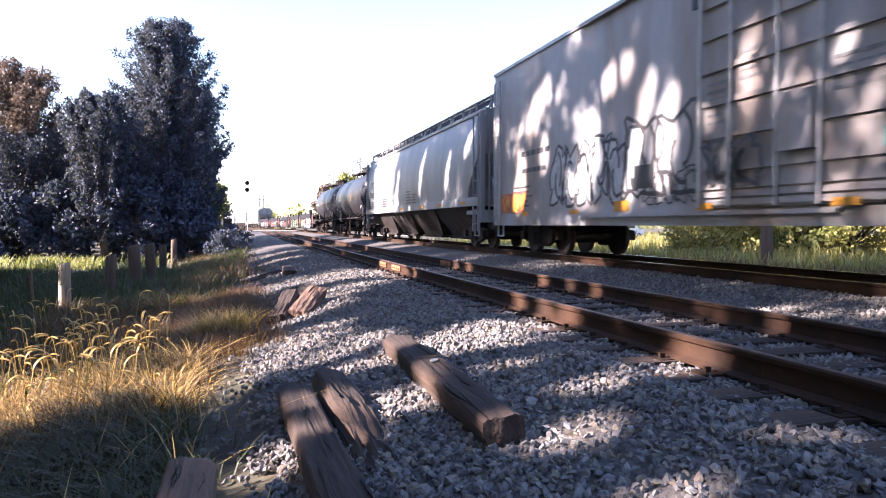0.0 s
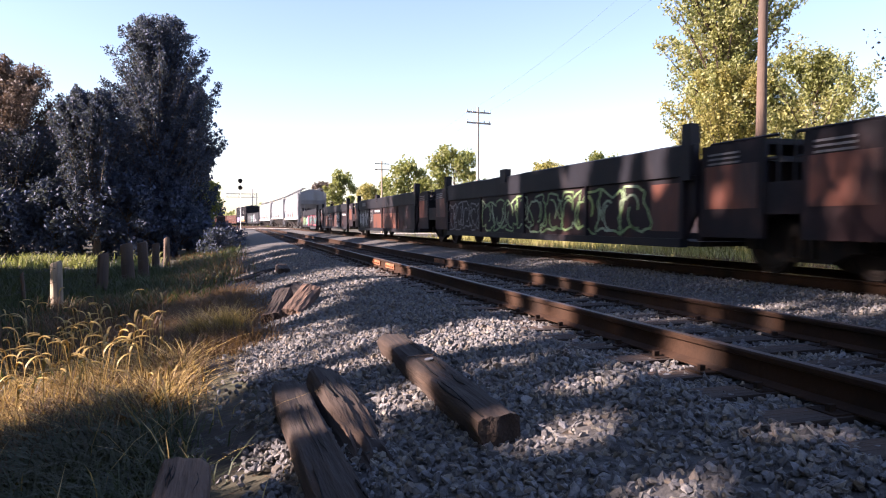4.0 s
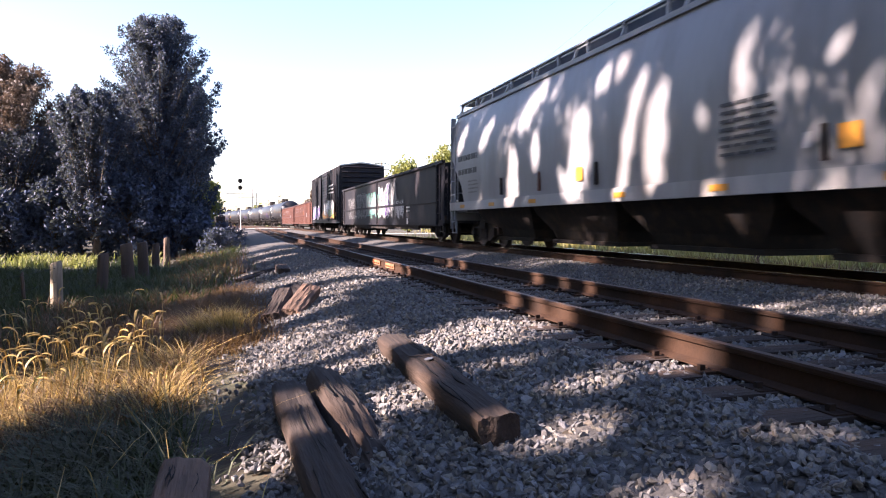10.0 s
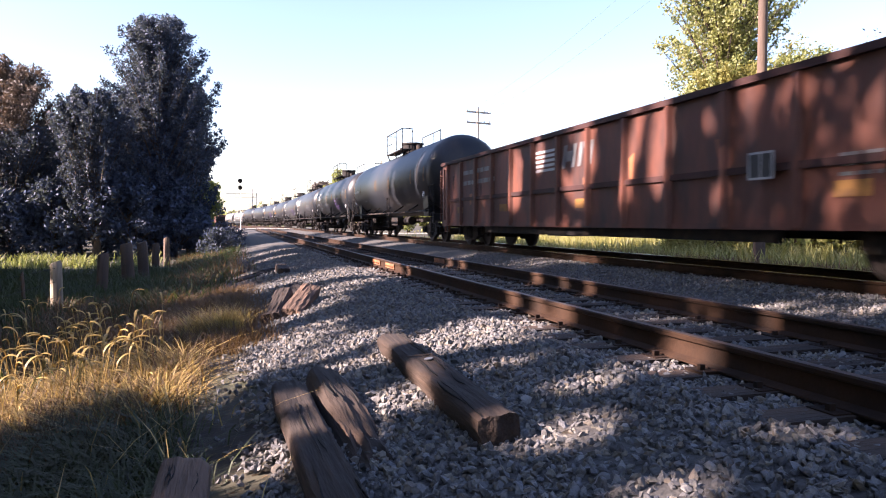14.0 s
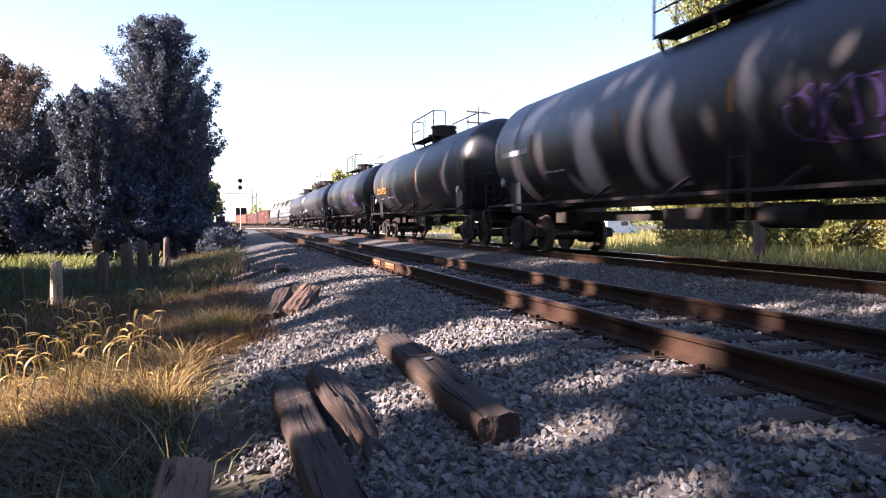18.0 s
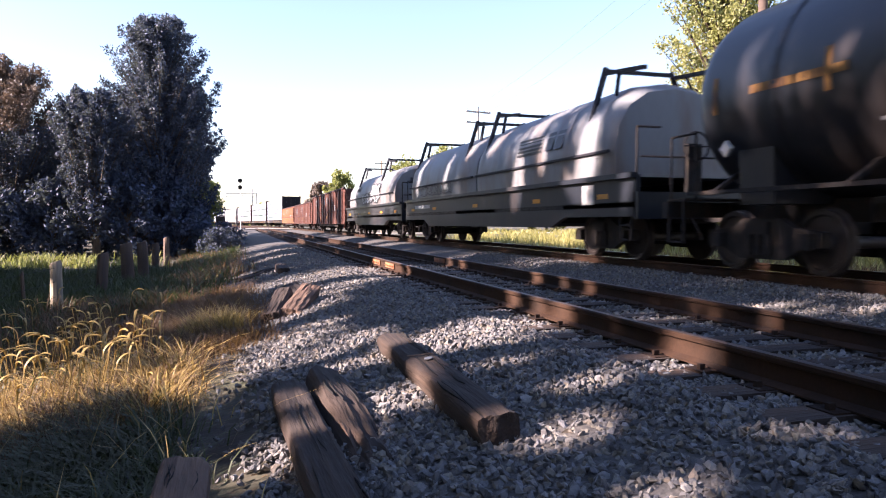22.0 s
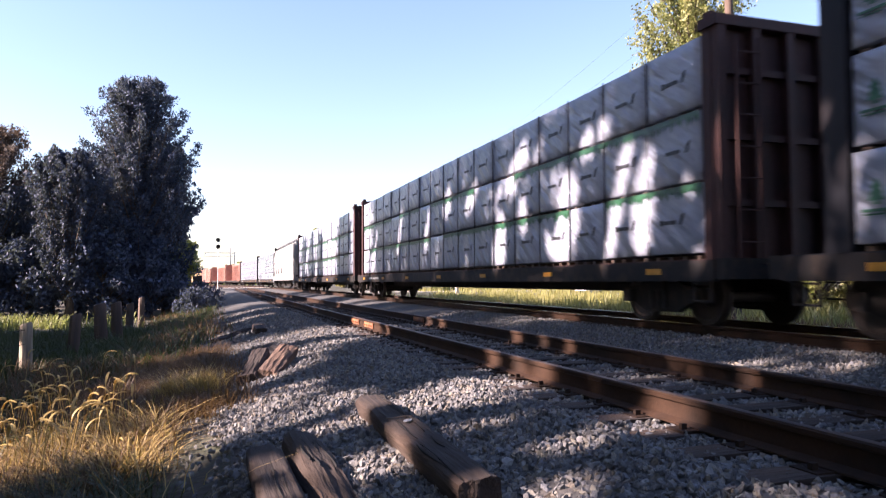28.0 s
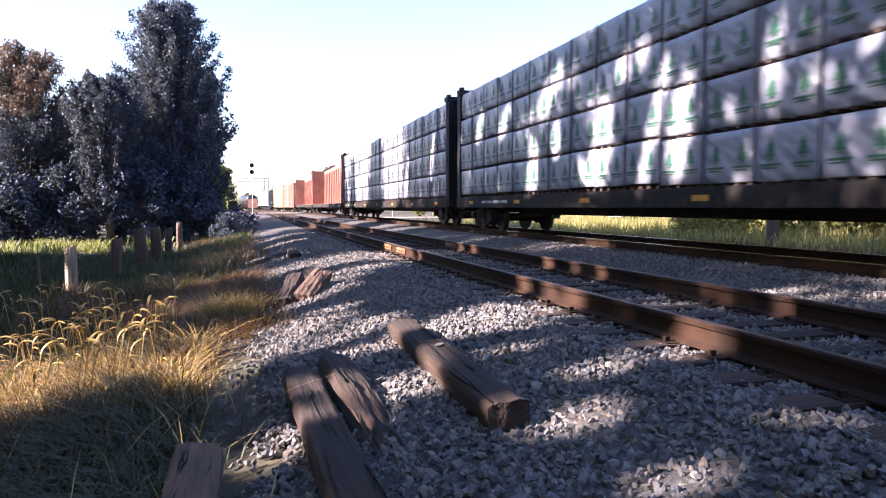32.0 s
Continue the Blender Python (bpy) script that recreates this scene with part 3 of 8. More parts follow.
def ladder(car, x, y, z0, z1, mat, w=0.42, across="x", rungs=None):
    """A grab-iron ladder that stands 8 cm off the face."""
    key = (round(z1 - z0, 2), w, mat)
    if key not in LADDERS:
        b = Build()
        h = z1 - z0
        b.box(-w / 2 - 0.02, -w / 2 + 0.02, -0.02, 0.02, 0, h).box(w / 2 - 0.02, w / 2 + 0.02, -0.02, 0.02, 0, h)
        n = rungs or max(2, int(h / 0.42))
        for i in range(n):
            z = h * (i + 0.5) / n
            b.tube((-w / 2, 0, z), (w / 2, 0, z), 0.014, n=6)
        LADDERS[key] = b.mesh("ladder")
        LADDERS[key].materials.append(M[mat])
    return part("ladder", LADDERS[key], None, car, at=pose(x, y, z0, 0, 0, 0 if across == "x" else 90))


def panel(car, name, x0, x1, z0, z1, y, mat, label="", t=0.006):
    """A thin plate on a car's side."""
    return part(name, Build().box(x0, x1, min(y, y + t * (1 if y > 0 else -1)), max(y, y + t * (1 if y > 0 else -1)), z0, z1), M[mat], car, label)


LETTERS = {}


def lettering(car, text, x, z, size, y, mat, squeeze=1.0, name="lettering"):
    """Words on the side that faces the camera; x is where the first letter begins as one reads."""
    cu = bpy.data.curves.new("text", "FONT")
    cu.body, cu.size, cu.extrude = text, size, 0.002
    tmp = bpy.data.objects.new("text", cu)
    scene.collection.objects.link(tmp)
    dg = bpy.context.evaluated_depsgraph_get()
    me = bpy.data.meshes.new_from_object(tmp.evaluated_get(dg))
    bpy.data.objects.remove(tmp)
    me.name = name
    me.materials.clear()
    me.materials.append(M[mat])
    for v in me.vertices:
        v.co = (v.co.x * squeeze, v.co.z, v.co.y)
    return part(name, me, None, car, at=pose(x, y - 0.004, z))


def bars(car, x0, z0, w, h, rows, y, mat, seed=0, name="lettering", slant=0.0, words=3):
    """Unreadable writing as rows of plain bars."""
    rnd = random.Random(seed)
    b = Build()
    rh = h / (rows * 2.6)
    for r in range(rows):
        z = z0 + h - (r + 1) * rh * 2.6 + rh * 1.2
        x = x0
        while x < x0 + w * rnd.uniform(0.75, 1.0):
            ww = min(w / words * rnd.uniform(0.5, 1.0), x0 + w - x)
            b.add([(x, y, z), (x + ww, y, z), (x + ww + slant * rh, y, z + rh), (x + slant * rh, y, z + rh), (x, y - 0.005, z), (x + ww, y - 0.005, z), (x + ww + slant * rh, y - 0.005, z + rh), (x + slant * rh, y - 0.005, z + rh)], [(3, 2, 1, 0), (4, 5, 6, 7), (0, 1, 5, 4), (1, 2, 6, 5), (2, 3, 7, 6), (3, 0, 4, 7)])
            x += ww + w / words * 0.15
    return tagged(part(name, b, M[mat], car), kind="stuff")


def graffiti(car, x0, x1, z0, z1, y, fill, edge, seed, letters=5, name="graffiti_letter", ribbon=0.05, filled=True):
    """Spray-painted bubble shapes with a drawn edge; bowed to the surface when y is a function of z."""
    rnd = random.Random(seed)
    depth = y if callable(y) else (lambda z: y)
    w = (x1 - x0) / letters
    for k in range(letters):
        cx, cz = x0 + w * (k + 0.5), (z0 + z1) / 2 + rnd.uniform(-0.06, 0.06) * (z1 - z0)
        n, lobes, ph, lean = 26, rnd.choice((3, 4, 5)), rnd.uniform(0, 6), rnd.uniform(-0.35, 0.35)
        ring = []
        for i in range(n):
            a = 2 * math.pi * i / n
            r = 1 + 0.20 * math.sin(lobes * a + ph) + 0.13 * math.sin((lobes + 3) * a - ph)
            u, q = math.cos(a), math.sin(a)
            u, q = math.copysign(abs(u) ** 0.55, u), math.copysign(abs(q) ** 0.55, q)
            z = cz + q * r * (z1 - z0) * 0.44
            ring.append((cx + u * r * w * 0.54 + lean * (z - cz), min(z1, max(z0, z))))
        back = 0.004 + 0.0012 * k
        body = Build()
        if filled:
            body.add([(cx, depth(cz) - back, cz)] + [(x, depth(z) - back, z) for x, z in ring], [(0, i + 1, (i + 1) % n + 1) for i in range(n)])
        line = Build() if filled else body
        inner = []
        for j in range(2):
            a = rnd.uniform(0, 6.28)
            inner.append([(cx + 0.16 * w * math.cos(a + t * 0.5) * (1 + 0.3 * t), cz + 0.2 * (z1 - z0) * math.sin(a + t * 0.5) * (1 + 0.2 * t)) for t in range(6)])
        for chain, closed in ((ring, True), (inner[0], False), (inner[1], False)):
            m = len(chain)
            strip = []
            for i, (x, z) in enumerate(chain):
                xa, za = chain[(i - 1) % m] if closed or i else chain[i]
                xb, zb = chain[(i + 1) % m] if closed or i < m - 1 else chain[i]
                dx, dz = xb - xa, zb - za
                q = (math.hypot(dx, dz) or 1) / ribbon * 2
                for s in SIDES:
                    zz = z + s * dx / q
                    strip.append((x - s * dz / q, depth(zz) - back - 0.003, zz))
            line.add(strip, [(2 * i, 2 * i + 1, (2 * i + 3) % (2 * m), (2 * i + 2) % (2 * m)) for i in range(m if closed else m - 1)])
        if filled:
            letter = part(name, body, M[fill], car)
            part("outline", line, M[edge], letter)
        else:
            part(name, body, M[edge], car)


def reflectors(car, xs, z, y, mat="mark_yellow", w=0.42, h=0.10):
    me = Build().box(-w / 2, w / 2, -0.004, 0.004, -h / 2, h / 2).mesh("reflector")
    for x in xs:
        part("reflector", me, M[mat], car, at=pose(x, y - 0.005, z))


def steps(car, half, y, mat, z0=0.42, z1=1.15):
    me = Build().box(-0.22, -0.18, -0.02, 0.02, z0, z1).box(0.18, 0.22, -0.02, 0.02, z0, z1).box(-0.2, 0.2, -0.03, 0.03, z0, z0 + 0.03).box(-0.2, 0.2, -0.03, 0.03, (z0 + z1) / 2, (z0 + z1) / 2 + 0.03).mesh("corner_step")
    for k in SIDES:
        for s in SIDES:
            part("corner_step", me, M[mat], car, at=pose(k * (half - 0.75), s * (y - 0.05), 0))


def brake_wheel(car, x, y, z, mat="under_black"):
    b = Build()
    n = 16
    pts = [(0, 0.27 * math.cos(2 * math.pi * i / n), 0.27 * math.sin(2 * math.pi * i / n)) for i in range(n + 1)]
    b.path(pts, 0.018, 6)
    for i in range(0, n, 4):
        b.tube((0, 0, 0), pts[i], 0.014, n=5)
    part("brake_wheel", b, M[mat], car, at=pose(x, y, z))


# -- boxcars
def boxcar(name, label, length, height, mat, door="ribbed", opened=False, smooth_side=False, roof_mat="galvanised", ribs=True, group="cars of the passing train"):
    car = thing(name, label, "boxcar", group)
    h, w = length / 2 - 0.55, 1.52
    z0, z1 = 0.95, height - 0.22
    b = Build()
    for s in SIDES:
        y0, y1 = s * w, s * (w - 0.07)
        lo, hi = min(y0, y1), max(y0, y1)
        if opened:
            b.box(-h, -2.3, lo, hi, z0, z1).box(-0.55, h, lo, hi, z0, z1).box(-2.3, -0.55, lo, hi, z1 - 0.18, z1).box(-2.3, -0.55, lo, hi, z0, z0 + 0.15)
        else:
            b.box(-h, h, lo, hi, z0, z1)
    part("body", b, M[mat], car)
    part("floor", Build().box(-h, h, -w + 0.08, w - 0.08, z0 + 0.02, z0 + 0.16), M["dark_brown"], car)
    for k in SIDES:
        e = Build().box(k * h - 0.035, k * h + 0.035, -w, w, z0, z1)
        e.add([(k * h - 0.03, -w, z1), (k * h + 0.03, -w, z1), (k * h + 0.03, w, z1), (k * h - 0.03, w, z1), (k * h - 0.03, 0, z1 + 0.2), (k * h + 0.03, 0, z1 + 0.2)], [(0, 1, 5, 4), (1, 2, 5), (2, 3, 4, 5), (3, 0, 4)])
        wall = part("end_wall", e, M[mat], car)
        cor = Build().loft([[(k * 0.03, -w + 0.12, -0.09), (k * 0.10, -w + 0.2, 0), (k * 0.03, -w + 0.12, 0.09)], [(k * 0.03, w - 0.12, -0.09), (k * 0.10, w - 0.2, 0), (k * 0.03, w - 0.12, 0.09)]]).mesh("corrugation")
        n = 11
        for i in range(n):
            part("corrugation", cor, M[mat], wall, at=pose(k * h, 0, z0 + 0.25 + (z1 - z0 - 0.4) * i / (n - 1)))
    roof = Build()
    roof.loft([[(-h - 0.06, y, z) for y, z in ((-w - 0.04, z1), (0, z1 + 0.22), (w + 0.04, z1), (w + 0.04, z1 - 0.08), (0, z1 + 0.12), (-w - 0.04, z1 - 0.08))], [(h + 0.06, y, z) for y, z in ((-w - 0.04, z1), (0, z1 + 0.22), (w + 0.04, z1), (w + 0.04, z1 - 0.08), (0, z1 + 0.12), (-w - 0.04, z1 - 0.08))]])
    for i in range(13):
        x = -h + 2 * h * (i + 0.5) / 13
        roof.loft([[(x - 0.05, -w, z1 + 0.005), (x - 0.05, 0, z1 + 0.225), (x - 0.05, w, z1 + 0.005), (x - 0.05, 0, z1 + 0.26)], [(x + 0.05, -w, z1 + 0.005), (x + 0.05, 0, z1 + 0.225), (x + 0.05, w, z1 + 0.005), (x + 0.05, 0, z1 + 0.26)]])
    part("roof", roof, M[roof_mat], car)
    each("side_sill", Build().box(-h, h, -w - 0.03, -w + 0.06, z0 - 0.22, z0 + 0.02).box(-h, h, w - 0.06, w + 0.03, z0 - 0.22, z0 + 0.02).box(-h, h, -0.25, 0.25, 0.75, z0), M[mat], car)
    if ribs:
        rib = Build().loft([[(-0.09, 0, z0), (-0.05, -0.075, z0), (0.05, -0.075, z0), (0.09, 0, z0)], [(-0.09, 0, z1 - 0.06), (-0.05, -0.075, z1 - 0.06), (0.05, -0.075, z1 - 0.06), (0.09, 0, z1 - 0.06)]]).mesh("side_post")
        nd = 3.1 if opened else 2.2
        for k in SIDES:
            m = 6
            for i in range(m):
                x = k * (nd + (h - nd - 0.15) * (i + 0.3) / (m - 0.7))
                for s in SIDES:
                    part("side_post", rib, M[mat], car, at=pose(x, s * w, 0, 0, 0, 0 if s < 0 else 180))
            xa, xb = sorted((k * nd, k * (h - 0.1)))
            lap = Build().loft([[(xa, -w, -0.012), (xa, -w - 0.012, -0.012), (xa, -w, 0.03)], [(xb, -w, -0.012), (xb, -w - 0.012, -0.012), (xb, -w, 0.03)]]).mesh("sheet_seam")
            for i in range(7):
                part("sheet_seam", lap, M["under_black"], car, at=pose(0, 0, z0 + 0.45 + (z1 - z0 - 0.7) * i / 6))
    ladder(car, h - 0.35, -w - 0.07, z0 - 0.1, z1 - 0.3 if not ribs else z0 + 1.6, mat)
    ladder(car, -h + 0.35, -w - 0.07, z0 - 0.1, z1 - 0.3 if not ribs else z0 + 1.6, mat)
    ladder(car, h + 0.14, -w + 0.35, z0, z1 - 0.4, mat, across="y")
    steps(car, h + 0.4, w, mat)
    brake_wheel(car, h + 0.2, 0.5, 2.6)
    for s in SIDES:
        d = Build()
        dx0, dx1 = (-0.5, 2.85) if opened else ((0.72, 4.7) if door == "plug" else (-1.6, 1.6))
        dy0, dy1 = s * (w + 0.03), s * (w + 0.09)
        d.box(dx0, dx1, min(dy0, dy1), max(dy0, dy1), z0 + 0.05, z1 - 0.1)
        if door == "ribbed":
            rb = Build().loft([[(dx0 + 0.06, dy1, -0.06), (dx0 + 0.06, dy1 + s * 0.045, 0), (dx0 + 0.06, dy1, 0.06)], [(dx1 - 0.06, dy1, -0.06), (dx1 - 0.06, dy1 + s * 0.045, 0), (dx1 - 0.06, dy1, 0.06)]]).mesh("door_rib")
        dr = part("sliding_door", d, M[mat], car)
        if door == "ribbed":
            for i in range(16):
                part("door_rib", rb, M[mat], dr, at=pose(0, 0, z0 + 0.2 + (z1 - z0 - 0.5) * i / 15))
        if door == "plug":
            for i in range(10):
                z = z0 + (0.12, 0.24, 0.36, 0.62, 1.12, 1.62, 2.12, 2.62, 3.1, 3.55)[i]
                part("door_beam", Build().box(dx0 + 0.05, dx1 - 0.05, min(dy1, dy1 + s * 0.05), max(dy1, dy1 + s * 0.05), z - 0.04, z + 0.04), M[mat], dr)
            for x in (0.78, 1.48, 2.42, 3.15, 4.2):
                part("lock_rod", Build().tube((x, dy1 + s * 0.08, z0 + 0.05), (x, dy1 + s * 0.08, z1 - 0.15), 0.028, n=8), M["galvanised"], dr)
            part("door_gearbox", Build().box(2.5, 3.07, min(dy1, dy1 + s * 0.14), max(dy1, dy1 + s * 0.14), 1.7, 2.45), M[mat], dr)
        each("door_track", Build().box(-3.4, 3.4, min(s * w, s * (w + 0.12)), max(s * w, s * (w + 0.12)), z0 - 0.06, z0 + 0.0).box(-3.4, 3.4, min(s * w, s * (w + 0.1)), max(s * w, s * (w + 0.1)), z1 - 0.12, z1 - 0.06), M[mat], car)
    running_gear(car, length / 2, length / 2 - 2.6)
    return car


# -- covered hoppers
def hopper_side(z, top=4.25, low=1.35, bulge=1.60):
    t = (z - low) / (top - low)
    return bulge - 0.06 * (1 - min(1, max(0, t)) * 2) ** 2 * (1 if t < 0.5 else 0) - 0.26 * max(0, t - 0.45) ** 1.8 / 0.34


def covered_hopper(name, label, length, mat, group="cars of the passing train", bays=4, height=4.55, rails=True, sill=1.12):
    car = thing(name, label, "hopper car", group)
    h = length / 2 - 0.65
    top, low = height - 0.32, 1.38
    zs = [low, 1.9, 2.4, 2.9, 3.3, 3.7, top - 0.2, top]
    def ring(x, inset=0.0):
        right = [(x, -hopper_side(z, top, low) + inset, z) for z in zs]
        left = [(x, hopper_side(z, top, low) - inset, z) for z in reversed(zs)]
        roof = [(x, -0.62, height - 0.08), (x, 0.62, height - 0.08)]
        return right + roof + left
    b = Build()
    b.loft([ring(-h + 1.25), ring(h - 1.25)])
    part("body", b, M[mat], car, smooth=True)
    for k in SIDES:
        # slope sheet and corner panels of the open end
        e = Build()
        pts = []
        for z in zs:
            t = (z - low) / (top - low)
            x = k * (h - 1.25 + (1.25) * min(1, max(0, (t - 0.12) / 0.45)))
            pts.append((x, hopper_side(z, top, low), z))
        rings = [[(x, -y, z) for x, y, z in pts], [(x, y, z) for x, y, z in pts]]
        e.loft(rings, closed=False, caps=False)
        base = k * (h - 1.25)
        for s in SIDES:
            for a, c in zip(pts, pts[1:]):
                e.add([(base, s * a[1], a[2]), (a[0], s * a[1], a[2]), (c[0], s * c[1], c[2]), (base, s * c[1], c[2])], [(0, 1, 2, 3)])
        x1 = k * h
        e.add([(base, -pts[-1][1], top), (x1, -pts[-1][1], top), (x1, -0.62, height - 0.08), (x1, 0.62, height - 0.08), (x1, pts[-1][1], top), (base, pts[-1][1], top), (base, 0.62, height - 0.08), (base, -0.62, height - 0.08)], [(0, 1, 2, 7), (7, 2, 3, 6), (6, 3, 4, 5), (1, 4, 3, 2)])
        part("end_slope", e, M[mat], car)
        for s in SIDES:
            y = s * 1.5
            part("corner_post", Build().box(x1 - 0.07, x1 + 0.07, y - 0.07, y + 0.07, 1.1, top - 0.05), M[mat], car)
            part("end_strut", Build().bar((k * (h - 0.1), y * 0.6, 1.15), (k * (h - 1.0), y * 0.6, 2.6), 0.12), M[mat], car)
        part("end_platform", Build().box(min(k * (h - 1.5), x1), max(k * (h - 1.5), x1), -1.5, 1.5, 1.08, 1.2).box(x1 - 0.08, x1 + 0.08, -1.55, 1.55, 0.82, 1.2), M[mat], car)
        ladder(car, k * (h - 0.32), -1.60, 0.55, top - 0.15, mat, w=0.44)
        ladder(car, k * (h + 0.12), -1.1, 1.1, top - 0.15, mat, across="y")
    deep = 0.48 if mat == "tan_paint" else 0.26
    each("side_sill", Build().box(-h, h, -1.62, -1.50, sill, sill + deep).box(-h, h, 1.50, 1.62, sill, sill + deep), M["white_paint" if mat != "tan_paint" else mat], car)
    each("top_rail", Build().box(-h, h, -1.40, -1.26, top - 0.04, top + 0.06).box(-h, h, 1.26, 1.40, top - 0.04, top + 0.06), M[mat], car)
    hb = Build()
    pitch = (2 * h - 3.4) / bays
    for i in range(bays):
        x = -h + 1.7 + pitch * (i + 0.5)
        rr = []
        for z, hx, hy in ((1.42, pitch * 0.5, 1.45), (0.95, pitch * 0.46, 1.2), (0.55, pitch * 0.36, 0.95), (0.32, pitch * 0.34, 0.85)):
            rr.append([(x - hx, -hy, z), (x + hx, -hy, z), (x + hx, hy, z), (x - hx, hy, z)])
        o = Build().loft(rr)
        hp = part("outlet_hopper", o, M["under_black"], car)
        part("outlet_gate", Build().box(x - pitch * 0.36, x + pitch * 0.36, -0.95, 0.95, 0.25, 0.34), M["under_black"], hp)
    part("centre_sill", Build().box(-length / 2 + 0.7, length / 2 - 0.7, -0.22, 0.22, 0.72, 1.05), M["under_black"], car)
    rw = Build().box(-h - 0.2, h + 0.2, -1.22, -0.72, height + 0.08, height + 0.115).box(-h - 0.2, h + 0.2, 0.72, 1.22, height + 0.08, height + 0.115)
    for i in range(15):
        x = -h + 2 * h * i / 14
        rw.box(x - 0.03, x + 0.03, -1.22, -1.16, top, height + 0.08).box(x - 0.03, x + 0.03, 1.16, 1.22, top, height + 0.08)
    part("running_board", rw, M["grey_paint"], car)
    if rails:
        rb = Build()
        for s in SIDES:
            rb.box(-h, h, s * 1.15 - 0.02, s * 1.15 + 0.02, height + 0.02, height + 0.06)
            for i in range(11):
                x = -h + 2 * h * i / 10
                rb.bar((x, s * 1.3, top), (x, s * 1.15, height + 0.04), 0.05)
        part("roof_rail", rb, M["galvanised"], car)
    hatch = Build().box(-0.75, 0.75, -0.4, 0.4, height - 0.09, height + 0.04).mesh("hatch_cover")
    for i in range(8):
        part("hatch_cover", hatch, M[mat], car, at=pose(-h + 1.4 + (2 * h - 2.8) * i / 7, 0, 0))
    steps(car, h + 0.45, 1.6, mat, 0.4, 1.15)
    brake_wheel(car, h - 0.3, 0.4, 2.0)
    running_gear(car, length / 2, length / 2 - 2.55)
    return car


# -- tank cars
def tank_ring(x, r, z, n=40):
    return [(x, r * math.sin(2 * math.pi * i / n), z + r * math.cos(2 * math.pi * i / n)) for i in range(n)]


TANK_R, TANK_Z = 1.53, 2.62


def tank_face(z):
    return -math.sqrt(max(0.01, TANK_R ** 2 - (z - TANK_Z) ** 2)) - 0.002


def tank_car(name, label, length, group="cars of the passing train", mat="tank_black", dome=0.0, stripes=True, r=TANK_R, shift=0.3):
    car = thing(name, label, "tank car", group)
    h = length / 2 - 0.85
    rings = []
    for t in range(7):
        a = math.pi / 2 * t / 6
        rings.append(tank_ring(-h + 0.80 * (1 - math.cos(a)), max(0.02, r * math.sin(a)), TANK_Z))
    left = rings
    right = [[(-x, y, z) for x, y, z in ring] for ring in reversed(left)]
    part("tank", Build().loft(left + right), M[mat], car, smooth=True)
    band = Build()
    for x in (-h + 2.2, h - 2.2):
        band.loft([tank_ring(x - 0.05, r + 0.012, TANK_Z, 40), tank_ring(x + 0.05, r + 0.012, TANK_Z, 40)], caps=False)
    each("weld_band", band, M[mat], car)
    for k in SIDES:
        x = k * (h - 1.6)
        out = [(-1.25, 1.0), (1.25, 1.0), (1.30, 2.1), (1.05, 1.6), (0.55, 1.25), (0, 1.13), (-0.55, 1.25), (-1.05, 1.6), (-1.30, 2.1)]
        sd = Build().loft([[(x - 0.35, y, z) for y, z in out], [(x + 0.35, y, z) for y, z in out]])
        part("saddle", sd, M[mat], car)
        x1 = k * (length / 2 - 0.55)
        part("stub_sill", Build().box(min(k * (h - 2.6), x1), max(k * (h - 2.6), x1), -0.25, 0.25, 0.74, 1.08).box(x1 - 0.08, x1 + 0.08, -1.5, 1.5, 0.82, 1.08), M["under_black"], car)
        part("end_platform", Build().box(min(k * (h - 0.2), x1), max(k * (h - 0.2), x1), -1.45, 1.45, 1.09, 1.13), M["under_black"], car)
        for s in SIDES:
            rail = Build().path([(x1 - k * 0.1, s * 1.45, 1.1), (x1 - k * 0.1, s * 1.45, 2.15), (x1 - k * 0.75, s * 1.45, 2.15), (x1 - k * 0.75, s * 1.45, 1.1)], 0.02)
            part("end_handrail", rail, M["under_black"], car)
        st = Build().box(x1 - k * 0.05 - 0.02, x1 - k * 0.05 + 0.02, -1.47, -1.43, 0.4, 1.1).box(x1 - k * 0.45 - 0.02, x1 - k * 0.45 + 0.02, -1.47, -1.43, 0.4, 1.1).box(min(x1, x1 - k * 0.45), max(x1, x1 - k * 0.45), -1.48, -1.42, 0.4, 0.43)
        part("corner_step", st, M["under_black"], car)
    sr = Build().box(-h + 0.4, h - 0.4, -1.60, -1.50, 1.16, 1.22).box(-h + 0.4, h - 0.4, 1.50, 1.60, 1.16, 1.22)
    for i in range(7):
        x = -h + 1.0 + (2 * h - 2.0) * i / 6
        for s in SIDES:
            sr.bar((x, s * 1.55, 1.18), (x, s * 1.05, 1.5), 0.06)
    part("side_rail", sr, M["under_black"], car)
    part("underframe", Build().box(-h + 2.2, h - 2.2, -0.1, 0.1, 0.78, 1.0).box(-1.2, 0.2, -0.75, -0.25, 0.62, 1.0).tube((1.2, -0.5, 0.85), (2.2, -0.5, 0.85), 0.2, n=12), M["under_black"], car)
    pt = TANK_Z + r
    deck = 1.7
    xa, xb = shift - deck, shift + deck
    pf = Build().box(xa, xb, -0.95, -0.45, pt + 0.02, pt + 0.06).box(xa, xb, 0.45, 0.95, pt + 0.02, pt + 0.06)
    for s in SIDES:
        for x in (xa + 0.15, shift, xb - 0.15):
            pf.bar((x, s * 0.93, pt + 0.03), (x, s * 0.8, pt - 0.30), 0.05)
    part("top_platform", pf, M["under_black"], car)
    hr = Build()
